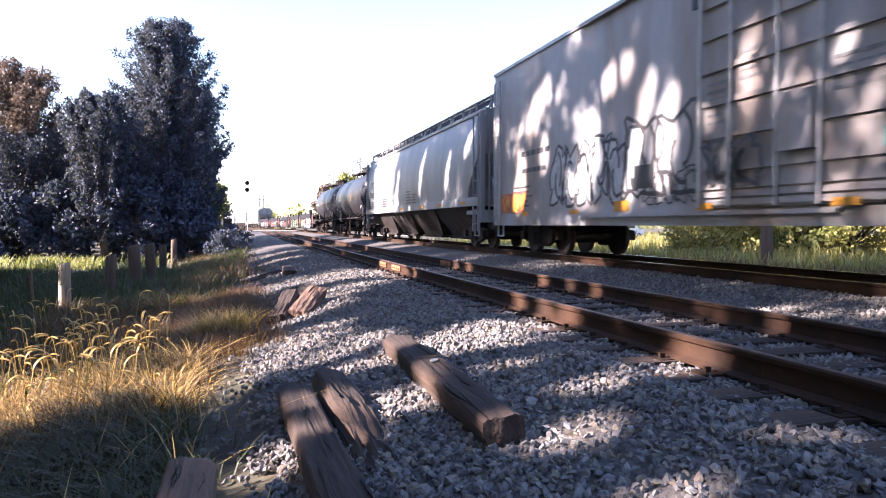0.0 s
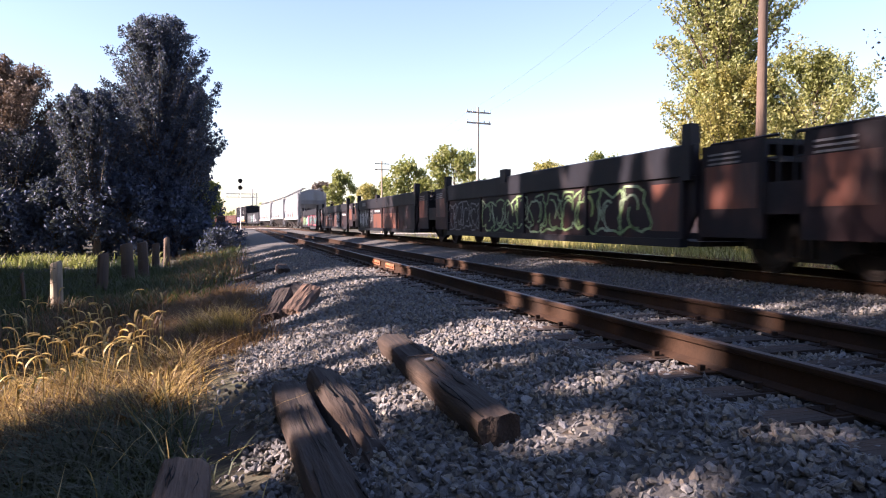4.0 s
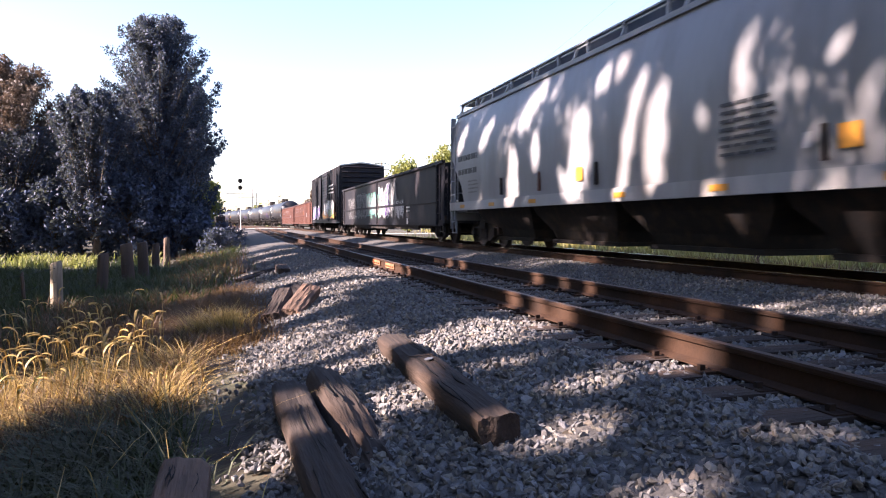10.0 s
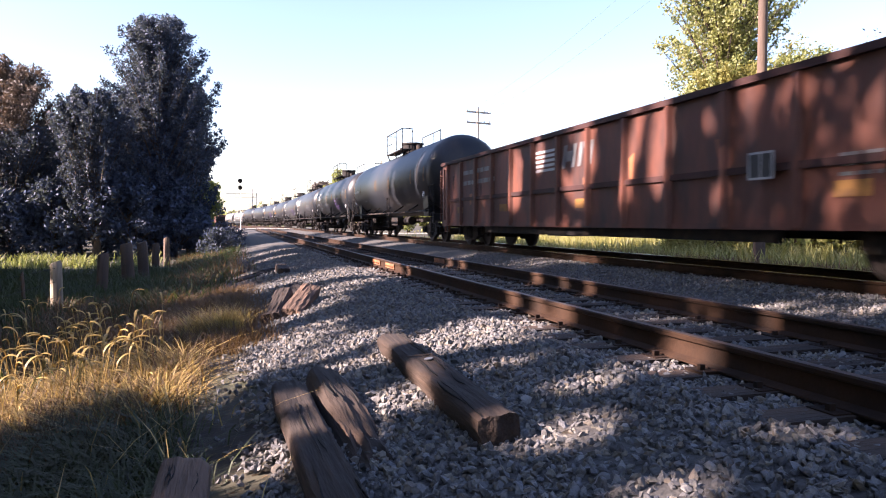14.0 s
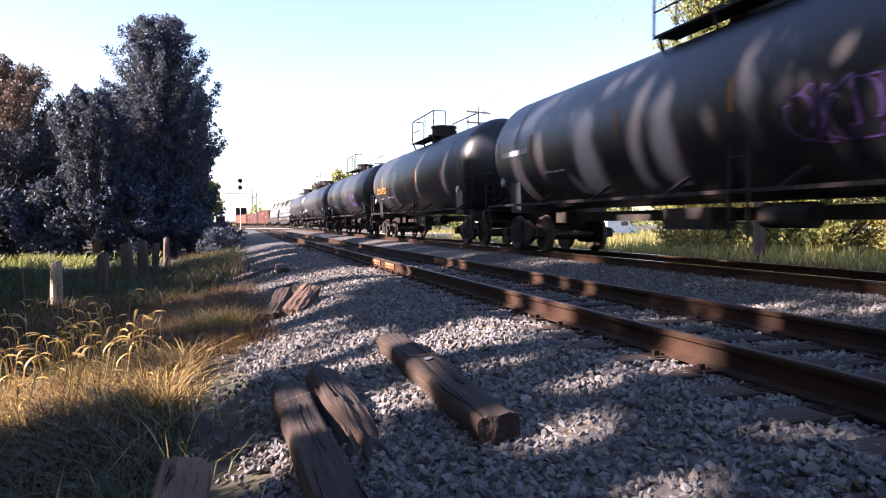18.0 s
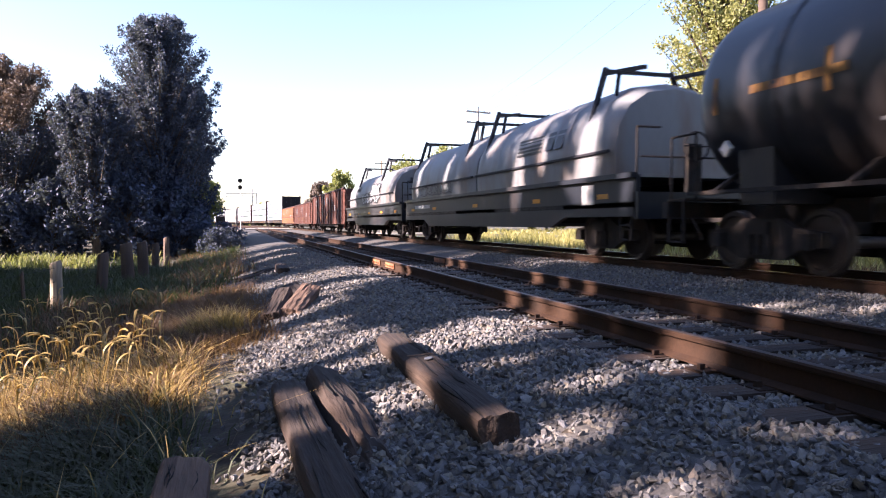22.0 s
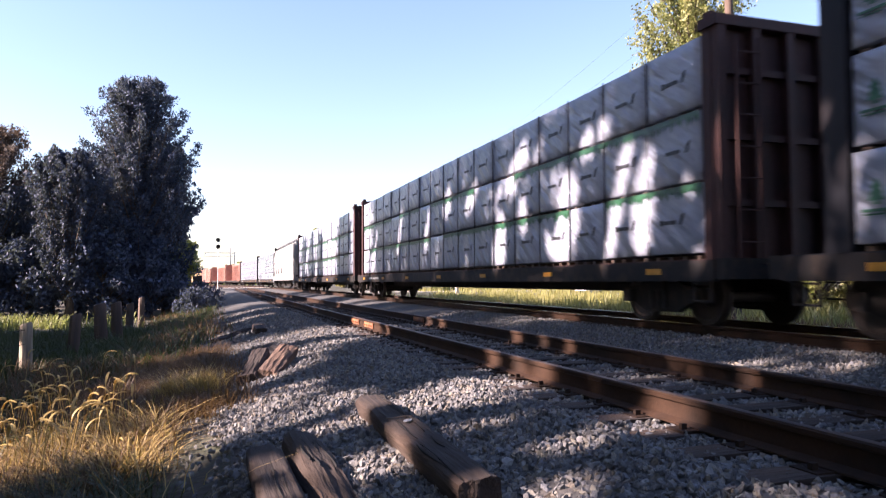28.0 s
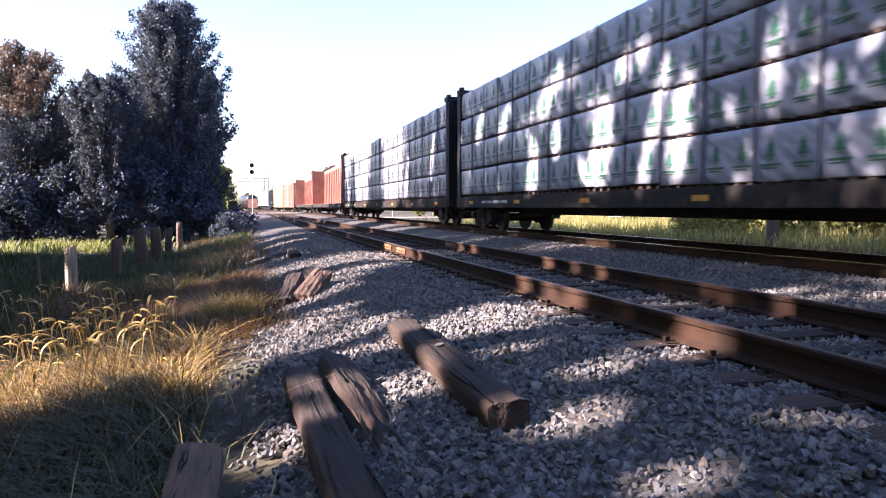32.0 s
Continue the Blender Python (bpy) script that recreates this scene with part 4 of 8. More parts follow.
    for s in SIDES:
        hr.path([(xa, s * 0.93, pt), (xa, s * 0.93, pt + 1.0), (xb, s * 0.93, pt + 1.0), (xb, s * 0.93, pt)], 0.024)
        hr.path([(xa, s * 0.93, pt + 0.5), (shift - 0.5, s * 0.93, pt + 0.5)], 0.018)
        hr.path([(shift + 0.4, s * 0.93, pt), (shift + 0.4, s * 0.93, pt + 1.0)], 0.018)
    for x in (xa, xb):
        hr.path([(x, -0.93, pt + 1.0), (x, -0.45, pt + 1.0), (x, -0.45, pt)], 0.02)
    tagged(part("platform_railing", hr, M["under_black"], car), kind="stuff")
    mw = Build().tube((shift, 0, pt - 0.1), (shift, 0, pt + 0.42 + dome), 0.50, n=20).tube((shift, 0, pt + 0.42 + dome), (shift, 0, pt + 0.50 + dome), 0.55, n=20)
    mw.tube((shift + 0.95, 0.1, pt - 0.1), (shift + 0.95, 0.1, pt + 0.34), 0.16, n=12)
    mw.tube((shift - 0.5, -0.3, pt + 0.35), (shift - 0.75, -0.45, pt + 0.3), 0.05, n=8)
    part("manway", mw, M["under_black"], car, smooth=True)
    ladder(car, 1.9, -1.60, 0.5, 1.9, "under_black", w=0.4)
    if stripes:
        for x in (-h + 1.0, -h + 3.1, h - 3.1, h - 1.0, -1.6, 1.6):
            st = Build()
            zs = [2.35 + 0.55 * i / 5 for i in range(6)]
            st.loft([[(x - 0.05, tank_face(z) - 0.004, z), (x + 0.05, tank_face(z) - 0.004, z)] for z in zs], closed=False, caps=False)
            part("reflective_stripe", st, M["mark_faded"], car)
        for x in (-h + 1.2, h - 1.2):
            part("placard", Build().add([(x, -1.5, 1.71), (x + 0.12, -1.5, 1.83), (x, -1.5, 1.95), (x - 0.12, -1.5, 1.83), (x, -1.44, 1.71), (x + 0.12, -1.44, 1.83), (x, -1.44, 1.95), (x - 0.12, -1.44, 1.83)], [(0, 1, 2, 3), (7, 6, 5, 4), (0, 4, 5, 1), (1, 5, 6, 2), (2, 6, 7, 3), (3, 7, 4, 0)]), M["mark_white"], car, "white diamond placard")
    brake_wheel(car, length / 2 - 0.75, -0.7, 1.7)
    running_gear(car, length / 2, length / 2 - 2.3)
    return car


# -- gondolas
def gondola(name, label, length, height, mat, posts=14, group="cars of the passing train", post_mat=None, bow=0.0):
    car = thing(name, label, "gondola car", group)
    h, w = length / 2 - 0.6, 1.46
    z0, zs = 0.95, 0.68
    b = Build()
    for s in SIDES:
        lo, hi = (s * w, s * (w - 0.05)) if s < 0 else (s * (w - 0.05), s * w)
        b.box(-h, h, lo, hi, zs, height)
    each("side_sheet", b, M[mat], car)
    part("floor", Build().box(-h + 0.06, h - 0.06, -w + 0.06, w - 0.06, z0, z0 + 0.12), M[mat], car)
    for k in SIDES:
        e = Build().box(k * h - 0.05, k * h + 0.05, -w, w, z0, height)
        for i in range(4):
            z = z0 + 0.3 + (height - z0 - 0.5) * i / 3
            e.box(min(k * h, k * (h + 0.13)), max(k * h, k * (h + 0.13)), -w + 0.05, w - 0.05, z - 0.06, z + 0.06)
        part("end_wall", e, M[mat], car)
        part("end_sill", Build().box(k * (h + 0.05) - 0.07, k * (h + 0.05) + 0.07, -w, w, 0.72, z0 + 0.05), M["under_black"], car)
        ladder(car, k * (h - 0.3), -w - 0.10, 0.85, height - 0.15, mat)
        ladder(car, k * (h + 0.2), -w + 0.3, 0.85, height - 0.15, mat, across="y")
    each("top_chord", Build().box(-h - 0.05, h + 0.05, -w - 0.08, -w + 0.04, height - 0.02, height + 0.08).box(-h - 0.05, h + 0.05, w - 0.04, w + 0.08, height - 0.02, height + 0.08), M["bulkhead_red" if mat == "iron_oxide" else mat], car)
    post = Build().loft([[(-0.085, 0, zs - 0.01), (-0.045, -0.09, zs - 0.01), (0.045, -0.09, zs - 0.01), (0.085, 0, zs - 0.01)], [(-0.085, 0, height - 0.03), (-0.045, -0.09, height - 0.03), (0.045, -0.09, height - 0.03), (0.085, 0, height - 0.03)]]).mesh("side_post")
    for i in range(posts):
        x = -h + 0.75 + (2 * h - 1.5) * i / (posts - 1)
        for s in SIDES:
            part("side_post", post, M[post_mat or mat], car, at=pose(x, s * w, 0, 0, 0, 0 if s < 0 else 180))
    zb = z0 + (height - z0) * 0.36 - 0.10
    bt = Build().box(-h + 0.9, h - 0.9, -w - 0.05, -w, zb - 0.05, zb + 0.05).box(-h + 0.9, h - 0.9, w, w + 0.05, zb - 0.05, zb + 0.05)
    each("side_belt", bt, M["bulkhead_red" if mat == "iron_oxide" else "dark_brown"], car)
    each("side_sill", Build().box(-h, h, -w - 0.03, -w - 0.002, zs - 0.04, zs + 0.05).box(-h, h, w + 0.002, w + 0.03, zs - 0.04, zs + 0.05), M[mat], car)
    part("underframe", Build().box(-h + 0.1, h - 0.1, -0.3, 0.3, 0.50, z0 - 0.004).box(-h + 4.0, h - 4.0, -w + 0.12, -w + 0.2, 0.46, z0 - 0.004).box(-h + 4.0, h - 4.0, w - 0.2, w - 0.12, 0.46, z0 - 0.004).box(-2.5, -1.2, -0.9, -0.32, 0.42, 0.9), M["under_black"], car)
    steps(car, h + 0.4, w, mat, 0.42, 0.95)
    brake_wheel(car, h + 0.25, -0.6, min(2.2, height - 0.3))
    running_gear(car, length / 2, length / 2 - 2.4)
    return car


# -- a set of five joined well cars, each unit a car of its own
def well_car(name, label, length, mat, seed, fore, aft, group="well cars of the passing train"):
    """A container well between end platforms of fore and aft metres."""
    car = thing(name, label, "well car", group)
    h = length / 2
    xa, xb = aft - h, h - fore
    w, zt = 1.47, 2.02
    b = Build()
    for s in SIDES:
        y0, y1 = s * w, s * (w - 0.06)
        lo, hi = min(y0, y1), max(y0, y1)
        out = [(xa, 0.9), (xa + 0.35, 0.40), (xb - 0.35, 0.40), (xb, 0.9), (xb, 1.50), (xa, 1.50)]
        b.loft([[(x, lo, z) for x, z in out], [(x, hi, z) for x, z in out]])
    each("side_panel", b, M[mat], car)
    # the heavy upper chord, knocked about by containers
    for s in SIDES:
        rings = []
        n = 14
        for i in range(n + 1):
            x = xa + (xb - xa) * i / n
            d = 0.05 * noise.noise(Vector((x * 0.45, seed * 7, s)))
            u = 0.05 * noise.noise(Vector((x * 0.6, seed * 5 + 3, s)))
            rings.append([(x, s * (w - 0.10) + d, 1.48), (x, s * (w + 0.05) + d, 1.50), (x, s * (w + 0.07) + d, zt - 0.04 + u), (x, s * (w - 0.06) + d, zt + u)])
        part("top_chord", Build().loft(rings), M["dark_brown"], car)
    each("bottom_chord", Build().box(xa + 0.3, xb - 0.3, -w - 0.08, -w + 0.08, 0.34, 0.48).box(xa + 0.3, xb - 0.3, w - 0.08, w + 0.08, 0.34, 0.48), M["dark_brown"], car)
    part("well_floor", Build().box(xa, xb, -w + 0.08, w - 0.08, 0.36, 0.44).box(xa, xb, -0.2, 0.2, 0.44, 0.55), M["under_black"], car)
    rib = Build().box(-0.05, 0.05, -0.06, 0, 0.48, 1.5).mesh("side_stake")
    for i in range(5):
        x = xa + 0.3 + (xb - xa - 0.6) * i / 4
        for s in SIDES:
            part("side_stake", rib, M[mat], car, at=pose(x, s * w, 0, 0, 0, 0 if s < 0 else 180))
    each("guide_post", Build().box(-1.45, -1.05, -w - 0.09, -w + 0.08, zt - 0.2, zt + 0.16).box(-1.45, -1.05, w - 0.08, w + 0.09, zt - 0.2, zt + 0.16), M["dark_brown"], car)
    for k, inner in ((1, xb), (-1, xa)):
        end = k * h
        lo, hi = min(inner, end), max(inner, end)
        part("end_platform", Build().box(lo, hi, -1.35, 1.35, 1.14, 1.28).box(lo, hi, -0.4, 0.4, 0.8, 1.14).box(lo, hi, -1.42, -1.30, 0.86, 1.30).box(lo, hi, 1.30, 1.42, 0.86, 1.30), M[mat], car)
        part("bulkhead", Build().box(inner - 0.06, inner + 0.06, -w + 0.08, w - 0.08, 0.45, 1.75), M[mat], car)
        each("guide_post", Build().box(inner - k * 0.16 - 0.12, inner - k * 0.16 + 0.12, -w - 0.09, -w + 0.1, zt - 0.6, zt + 0.30).box(inner - k * 0.16 - 0.12, inner - k * 0.16 + 0.12, w - 0.1, w + 0.09, zt - 0.6, zt + 0.30), M["dark_brown"], car)
        e = k * (h - 0.15)
        rail = Build()
        for s in SIDES:
            rail.path([(e, s * 1.36, 1.28), (e, s * 1.36, 1.95), (inner + k * 0.2, s * 1.36, 1.95), (inner + k * 0.2, s * 1.36, 1.28)], 0.022)
            rail.path([(e, s * 1.36, 1.62), (inner + k * 0.2, s * 1.36, 1.62)], 0.018)
        part("end_handrail", rail, M["dark_brown"], car)
        size = min(1.5, abs(end - inner) - 0.35)
        lo, hi = sorted((inner + k * 0.08, inner + k * size))
        shroud = part("end_shroud", Build().box(lo, hi, -1.44, -1.36, 0.52, 1.92).box(lo, hi, 1.36, 1.44, 0.52, 1.92).box(lo, hi, -1.36, 1.36, 1.84, 1.92), M["well_brown"], car)
        part("painted_panel", Build().box(lo + 0.12, hi - 0.12, -1.45, -1.44, 0.95, 1.6), M["iron_oxide"], shroud, "faded red painted panel")
        for q in range(3):
            part("painted_stripe", Build().box(lo + 0.2, lo + 0.2 + (hi - lo) * 0.5, -1.456, -1.45, 1.62 + 0.07 * q, 1.65 + 0.07 * q), M["mark_dim"], shroud)
        part("junction_box", Build().box(inner + k * 0.5 - 0.22, inner + k * 0.5 + 0.22, -1.25, -0.75, 1.28, 1.75), M["well_brown"], car)
        if k > 0 and fore > 3 or k < 0 and aft > 3:
            brake_wheel(car, k * (h - 0.35), -0.5, 2.1)
            part("brake_stand", Build().box(k * (h - 0.45) - 0.07, k * (h - 0.45) + 0.07, -0.95, -0.15, 1.28, 2.35), M["dark_brown"], car)
            part("coupler", COUPLER, M["under_black"], car, at=pose(k * (h - 0.06), 0, 0, 0, 0, 0 if k > 0 else 180))
    for x in ([h - 2.3] if fore > 3 else []) + [2.3 - h if aft > 3 else -h]:
        t = part("truck", TRUCK, M["under_black"], car, at=pose(x, 0, 0))
        for j in SIDES:
            WHEELS.append((part("wheelset", WHEELSET, M["steel_wheel"], t, at=pose(j * 0.885, 0, 0.458)), j))
    return car


# -- coil cars
def coil_car(name, label, length, hoods, group="cars of the passing train", nose=1.75):
    car = thing(name, label, "coil car", group)
    h, w = length / 2 - 0.45, 1.45
    fr = Build()
    for s in SIDES:
        lo, hi = min(s * w, s * (w - 0.1)), max(s * w, s * (w - 0.1))
        out = [(-h, 0.85), (-h + 2.9, 0.85), (-h + 3.6, 0.62), (h - 3.6, 0.62), (h - 2.9, 0.85), (h, 0.85), (h, 1.62), (-h, 1.62)]
        fr.loft([[(x, lo, z) for x, z in out], [(x, hi, z) for x, z in out]])
    each("side_frame", fr, M["tank_black"], car)
    part("deck", Build().box(-h, h, -w, w, 1.02, 1.12).box(-length / 2 + 0.6, length / 2 - 0.6, -0.3, 0.3, 0.72, 1.02), M["under_black"], car)
    each("side_ledge", Build().box(-h, h, -w - 0.10, -w + 0.02, 1.56, 1.66).box(-h, h, w - 0.02, w + 0.10, 1.56, 1.66), M["tank_black"], car)
    n = len(hoods)
    span = 2 * h - 0.5 - nose
    for i, up in enumerate(hoods):
        a = -h + 0.5 + span * i / n + 0.06
        c = -h + 0.5 + span * (i + 1) / n - 0.06
        prof = [(-1.40, 1.64), (-1.42, 2.2), (-1.33, 2.75), (-1.08, 3.2), (-0.65, 3.5), (0, 3.60 + up), (0.65, 3.5), (1.08, 3.2), (1.33, 2.75), (1.42, 2.2), (1.40, 1.64)]
        if n == 1:
            prof = [(y, 1.64 + (z - 1.64) * 0.93) for y, z in prof]
        rings = []
        for x, q in ((a, 0.90), (a + 0.3, 0.98), (a + 0.6, 1.0), (c - 0.6, 1.0), (c - 0.3, 0.98), (c, 0.90)):
            rings.append([(x, y * (0.5 + 0.5 * q), 1.64 + (z - 1.64) * q) for y, z in prof])
        hood = part("hood", Build().loft(rings), M["hood_grey"], car, "weathered grey steel hood", smooth=True)
        for x in [a + 0.6 + (c - a - 1.2) * j / 5 for j in range(6)]:
            seam = Build().loft([[(x - 0.025, y * 1.008, 1.64 + (z - 1.64) * 1.006) for y, z in prof], [(x + 0.025, y * 1.008, 1.64 + (z - 1.64) * 1.006) for y, z in prof]], closed=False, caps=False)
            part("hood_seam", seam, M["hood_grey"], hood)
        part("hood_band", Build().box(a + 0.1, c - 0.1, -1.47, -1.41, 2.12, 2.17), M["dark_brown"], hood)
        for x in (a + (c - a) * 0.25, c - (c - a) * 0.25) if n == 1 else (a + 0.9, c - 0.9):
            g = Build()
            for s in SIDES:
                g.bar((x - 0.3, s * 1.22, 2.85), (x - 0.45, s * 0.80, 4.05), 0.09)
                g.bar((x - 0.42, s * 0.85, 3.92), (x + 1.0, s * 0.75, 3.78), 0.08)
                g.bar((x + 0.25, s * 0.95, 3.35), (x + 0.1, s * 0.8, 3.86), 0.07)
            g.bar((x - 0.43, -0.82, 3.98), (x - 0.43, 0.82, 3.98), 0.08)
            part("lifting_bracket", g, M["dark_brown"], hood)
    for k in SIDES:
        x = k * h
        part("end_sill", Build().box(x - 0.08, x + 0.08, -w, w, 0.8, 1.3), M["tank_black"], car)
        r = Build().path([(x - k * 0.05, -1.4, 1.3), (x - k * 0.05, -1.4, 2.5), (x - k * 0.05, -0.9, 2.5)], 0.022).path([(x - k * 0.05, 1.4, 1.3), (x - k * 0.05, 1.4, 2.5), (x - k * 0.05, 0.9, 2.5)], 0.022).path([(x, -1.35, 1.95), (x, 1.35, 1.95)], 0.02)
        part("end_handrail", r, M["under_black"], car)
    brake_wheel(car, h + 0.12, -0.25, 2.15)
    part("brake_stand", Build().box(h - 0.02, h + 0.08, -0.4, -0.1, 1.2, 2.2), M["under_black"], car)
    steps(car, h + 0.35, w, "under_black", 0.4, 0.95)
    reflectors(car, [-h + 1.2, -h + 4.4, 0, h - 4.4, h - 1.2], 1.25, -w)
    running_gear(car, length / 2, length / 2 - 2.35)
    return car


# -- centre-beam lumber cars
PACKS = {}


def lumber_pack(length, height):
    """A stack of boards in white wrapping, a little bellied and uneven."""
    key = (round(length, 2), round(height, 2))
    if key not in PACKS:
        rnd = random.Random(int(length * 1000 + height * 100))
        made = []
        for k in range(3):
            bm = bmesh.new()
            bmesh.ops.create_cube(bm, size=1)
            bmesh.ops.scale(bm, vec=(length - 0.008, 1.16, height - 0.03), verts=bm.verts)
            bmesh.ops.subdivide_edges(bm, edges=bm.edges, cuts=5, use_grid_fill=True)
            for v in bm.verts:
                q = noise.noise(Vector((v.co.x * 3 + k * 9, v.co.y * 2, v.co.z * 5 + length)))
                v.co += Vector((0, 0.014 * q - 0.01 * (v.co.y < 0), 0.012 * q))
            bmesh.ops.bevel(bm, geom=[e for e in bm.edges if len(e.link_faces) == 2 and e.calc_face_angle() > 1.0], offset=0.012, segments=1, affect="EDGES")
            me = bpy.data.meshes.new("lumber_pack")
            bm.to_mesh(me)
            bm.free()
            me.polygons.foreach_set("use_smooth", [True] * len(me.polygons))
            me.materials.append(M["wrap"])
            made.append(me)
        PACKS[key] = made
    return PACKS[key]


TREE_MARK = [(0.7 * a, 0.7 * b) for a, b in [(0, 0.0), (0.05, 0.0), (0.05, 0.07), (0.16, 0.07), (0.09, 0.17), (0.13, 0.17), (0.06, 0.28), (0.10, 0.28), (0.0, 0.44), (-0.10, 0.28), (-0.06, 0.28), (-0.13, 0.17), (-0.09, 0.17), (-0.16, 0.07), (-0.05, 0.07), (-0.05, 0.0)]]


def centre_beam(name, label, length, tiers, stacks, marks, seed, beam_mat="dark_brown", green=False, group="lumber cars of the passing train", step=None, rear=0.0, load=True):
    car = thing(name, label, "lumber car", group)
    rnd = random.Random(seed)
    h = length / 2 - 0.6
    top, deck = 4.66, 1.06
    part("deck", Build().box(-h, h, -1.36, 1.36, deck - 0.16, deck), M[beam_mat], car)
    each("side_sill", Build().box(-h, h, -1.40, -1.30, deck - 0.34, deck - 0.02).box(-h, h, 1.30, 1.40, deck - 0.34, deck - 0.02).box(-h + 3, h - 3, -0.3, 0.3, 0.52, deck - 0.16), M["under_black"], car)
    for k in SIDES:
        x = h - 0.1 if k > 0 else rear + 0.1 - h
        bh = part("bulkhead", Build().box(x - 0.10, x + 0.10, -1.38, 1.38, deck, top - 0.05), M[beam_mat], car)
        b = Build()
        for y in (-1.3, -0.65, 0, 0.65, 1.3):
            b.box(min(x, x + k * 0.26), max(x, x + k * 0.26), y - 0.07, y + 0.07, deck, top - 0.05)
        for z in (1.9, 2.9, 3.9):
            b.box(min(x, x + k * 0.2), max(x, x + k * 0.2), -1.3, 1.3, z - 0.05, z + 0.05)
        b.box(x - 0.15, x + 0.28 if k > 0 else x + 0.15, -1.42, 1.42, top - 0.1, top + 0.06)
        each("stiffener", b, M[beam_mat], bh)
        each("bulkhead_corner", Build().box(x - 0.1, x + 0.1, -1.36, -1.22, top, top + 0.16).box(x - 0.1, x + 0.1, 1.22, 1.36, top, top + 0.16), M[beam_mat], bh)
        ladder(car, x + k * 0.4, -0.95, deck, top - 0.3, beam_mat, across="y")
        part("end_sill", Build().box(k * (h + 0.12) - 0.1, k * (h + 0.12) + 0.1, -1.38, 1.38, 0.75, deck), M["under_black"], car)
    part("centre_beam", Build().box(-h + rear + 0.1, h, -0.09, 0.09, top - 0.35, top).box(-h + rear + 0.1, h, -0.04, 0.04, deck, top - 0.35), M[beam_mat], car)
    if not load:
        # bare ribs of the empty beam
        for i in range(16):
            x = -h + 0.9 + (2 * h - 1.8) * i / 15
            part("beam_post", Build().box(x - 0.12, x + 0.12, -0.16, 0.16, deck, top - 0.3), M[beam_mat], car)
        running_gear(car, length / 2, length / 2 - 2.4)
        return car
    x0, x1 = -h + 0.24 + rear, h - 0.28
    th = (top - 0.10 - deck - 0.06) / tiers
    pl = (x1 - x0) / stacks
    tm = Build().loft([[(x, 0, z) for x, z in TREE_MARK], [(x, -0.004, z) for x, z in TREE_MARK]])
    tm.box(-0.20, 0.20, -0.004, 0.0, -0.08, -0.045).box(-0.17, 0.12, -0.004, 0.0, -0.12, -0.10)
    tm = tm.mesh("printed_mark")
    bar = Build().box(-0.26, 0.10, -0.004, 0.004, -0.03, 0.03).mesh("printed_bar")
    slash = Build().loft([[(-0.06, 0, -0.09), (0.0, 0, -0.09), (0.09, 0, 0.10), (-0.01, 0, 0.06)], [(-0.06, -0.004, -0.09), (0.0, -0.004, -0.09), (0.09, -0.004, 0.10), (-0.01, -0.004, 0.06)]]).mesh("printed_mark")
    stripe = {}
    for i in range(stacks):
        for j in range(tiers):
            drop = 0.0
            x = x0 + pl * (i + 0.5)
            z = deck + 0.06 + th * (j + 0.5)
            if step and i >= step:
                z -= 0.05
            for s in SIDES:
                me = lumber_pack(pl, th - 0.04)[rnd.randrange(3)]
                y = s * 0.74
                if s > 0 and j < tiers - 1:
                    continue
                pk = part("lumber_pack", me, None, car, at=pose(x + rnd.uniform(-0.012, 0.012), y + s * rnd.uniform(-0.02, 0.03), z + rnd.uniform(-0.01, 0.01)))
                if s < 0:
                    if marks == "tree":
                        for q in (-0.25, 0.25):
                            part("printed_mark", tm, M["mark_green" if rnd.random() < 0.12 else "mark_black"], pk, at=pose(q * pl, -0.600, -0.10))
                    elif marks == "word":
                        q = rnd.uniform(-0.12, 0.12)
                        part("printed_bar", Build().box(-0.26, -0.19, -0.004, 0.004, -0.05, 0.05).box(-0.17, -0.02, -0.004, 0.004, -0.035, 0.03).box(0.0, 0.16, -0.004, 0.004, -0.035, 0.03).mesh("printed_bar") if (i + j) % 3 else bar, M["mark_black"], pk, at=pose(q, -0.600, -0.02, 0, 0, 0))
                        part("printed_mark", slash, M["mark_black"], pk, at=pose(q + 0.30, -0.598, 0.02))
                    if green and j < tiers - 1 and rnd.random() < 0.85:
                        g = Build()
                        n = 34
                        vv = []
                        for t in range(n + 1):
                            u = -pl / 2 + pl * t / n
                            vv += [(u, -0.603, th / 2 - 0.03), (u, -0.603, th / 2 - 0.03 - (rnd.uniform(0.10, 0.24) if t % 2 else rnd.uniform(0.04, 0.12)))]
                        g.add(vv, [(2 * t, 2 * t + 1, 2 * t + 3, 2 * t + 2) for t in range(n)])
                        part("green_edge", g, M["wrap_green"], pk)
    strap = Build()
    for i in range(1, stacks):
        x = x0 + pl * i
        strap.box(x - 0.009, x + 0.009, -1.365, -1.352, deck, top - 0.12)
    each("tie_down_cable", strap, M["under_black"], car)
    for j in range(tiers):
        z = deck + 0.035 + th * j
        dn = Build()
        for i in range(stacks * 4):
            x = x0 + pl * (i + 0.5) / 4
            dn.box(x - 0.045, x + 0.045, -1.30, -0.12, z - 0.032, z + 0.03)
        # dark wood, in place of the shade between tiers
        tagged(part("dunnage", dn, M["pole_wood"], car), kind="stuff")
    reflectors(car, [-h + 1.5 + i * (2 * h - 3) / 6 for i in range(7)], deck - 0.18, -1.40)
    steps(car, h + 0.4, 1.38, "under_black", 0.4, 0.95)
    bars(car, -h + 2.6, deck - 0.30, 2.2, 0.20, 1, -1.402, "mark_white", seed)
    running_gear(car, length / 2, length / 2 - 2.4)
    return car


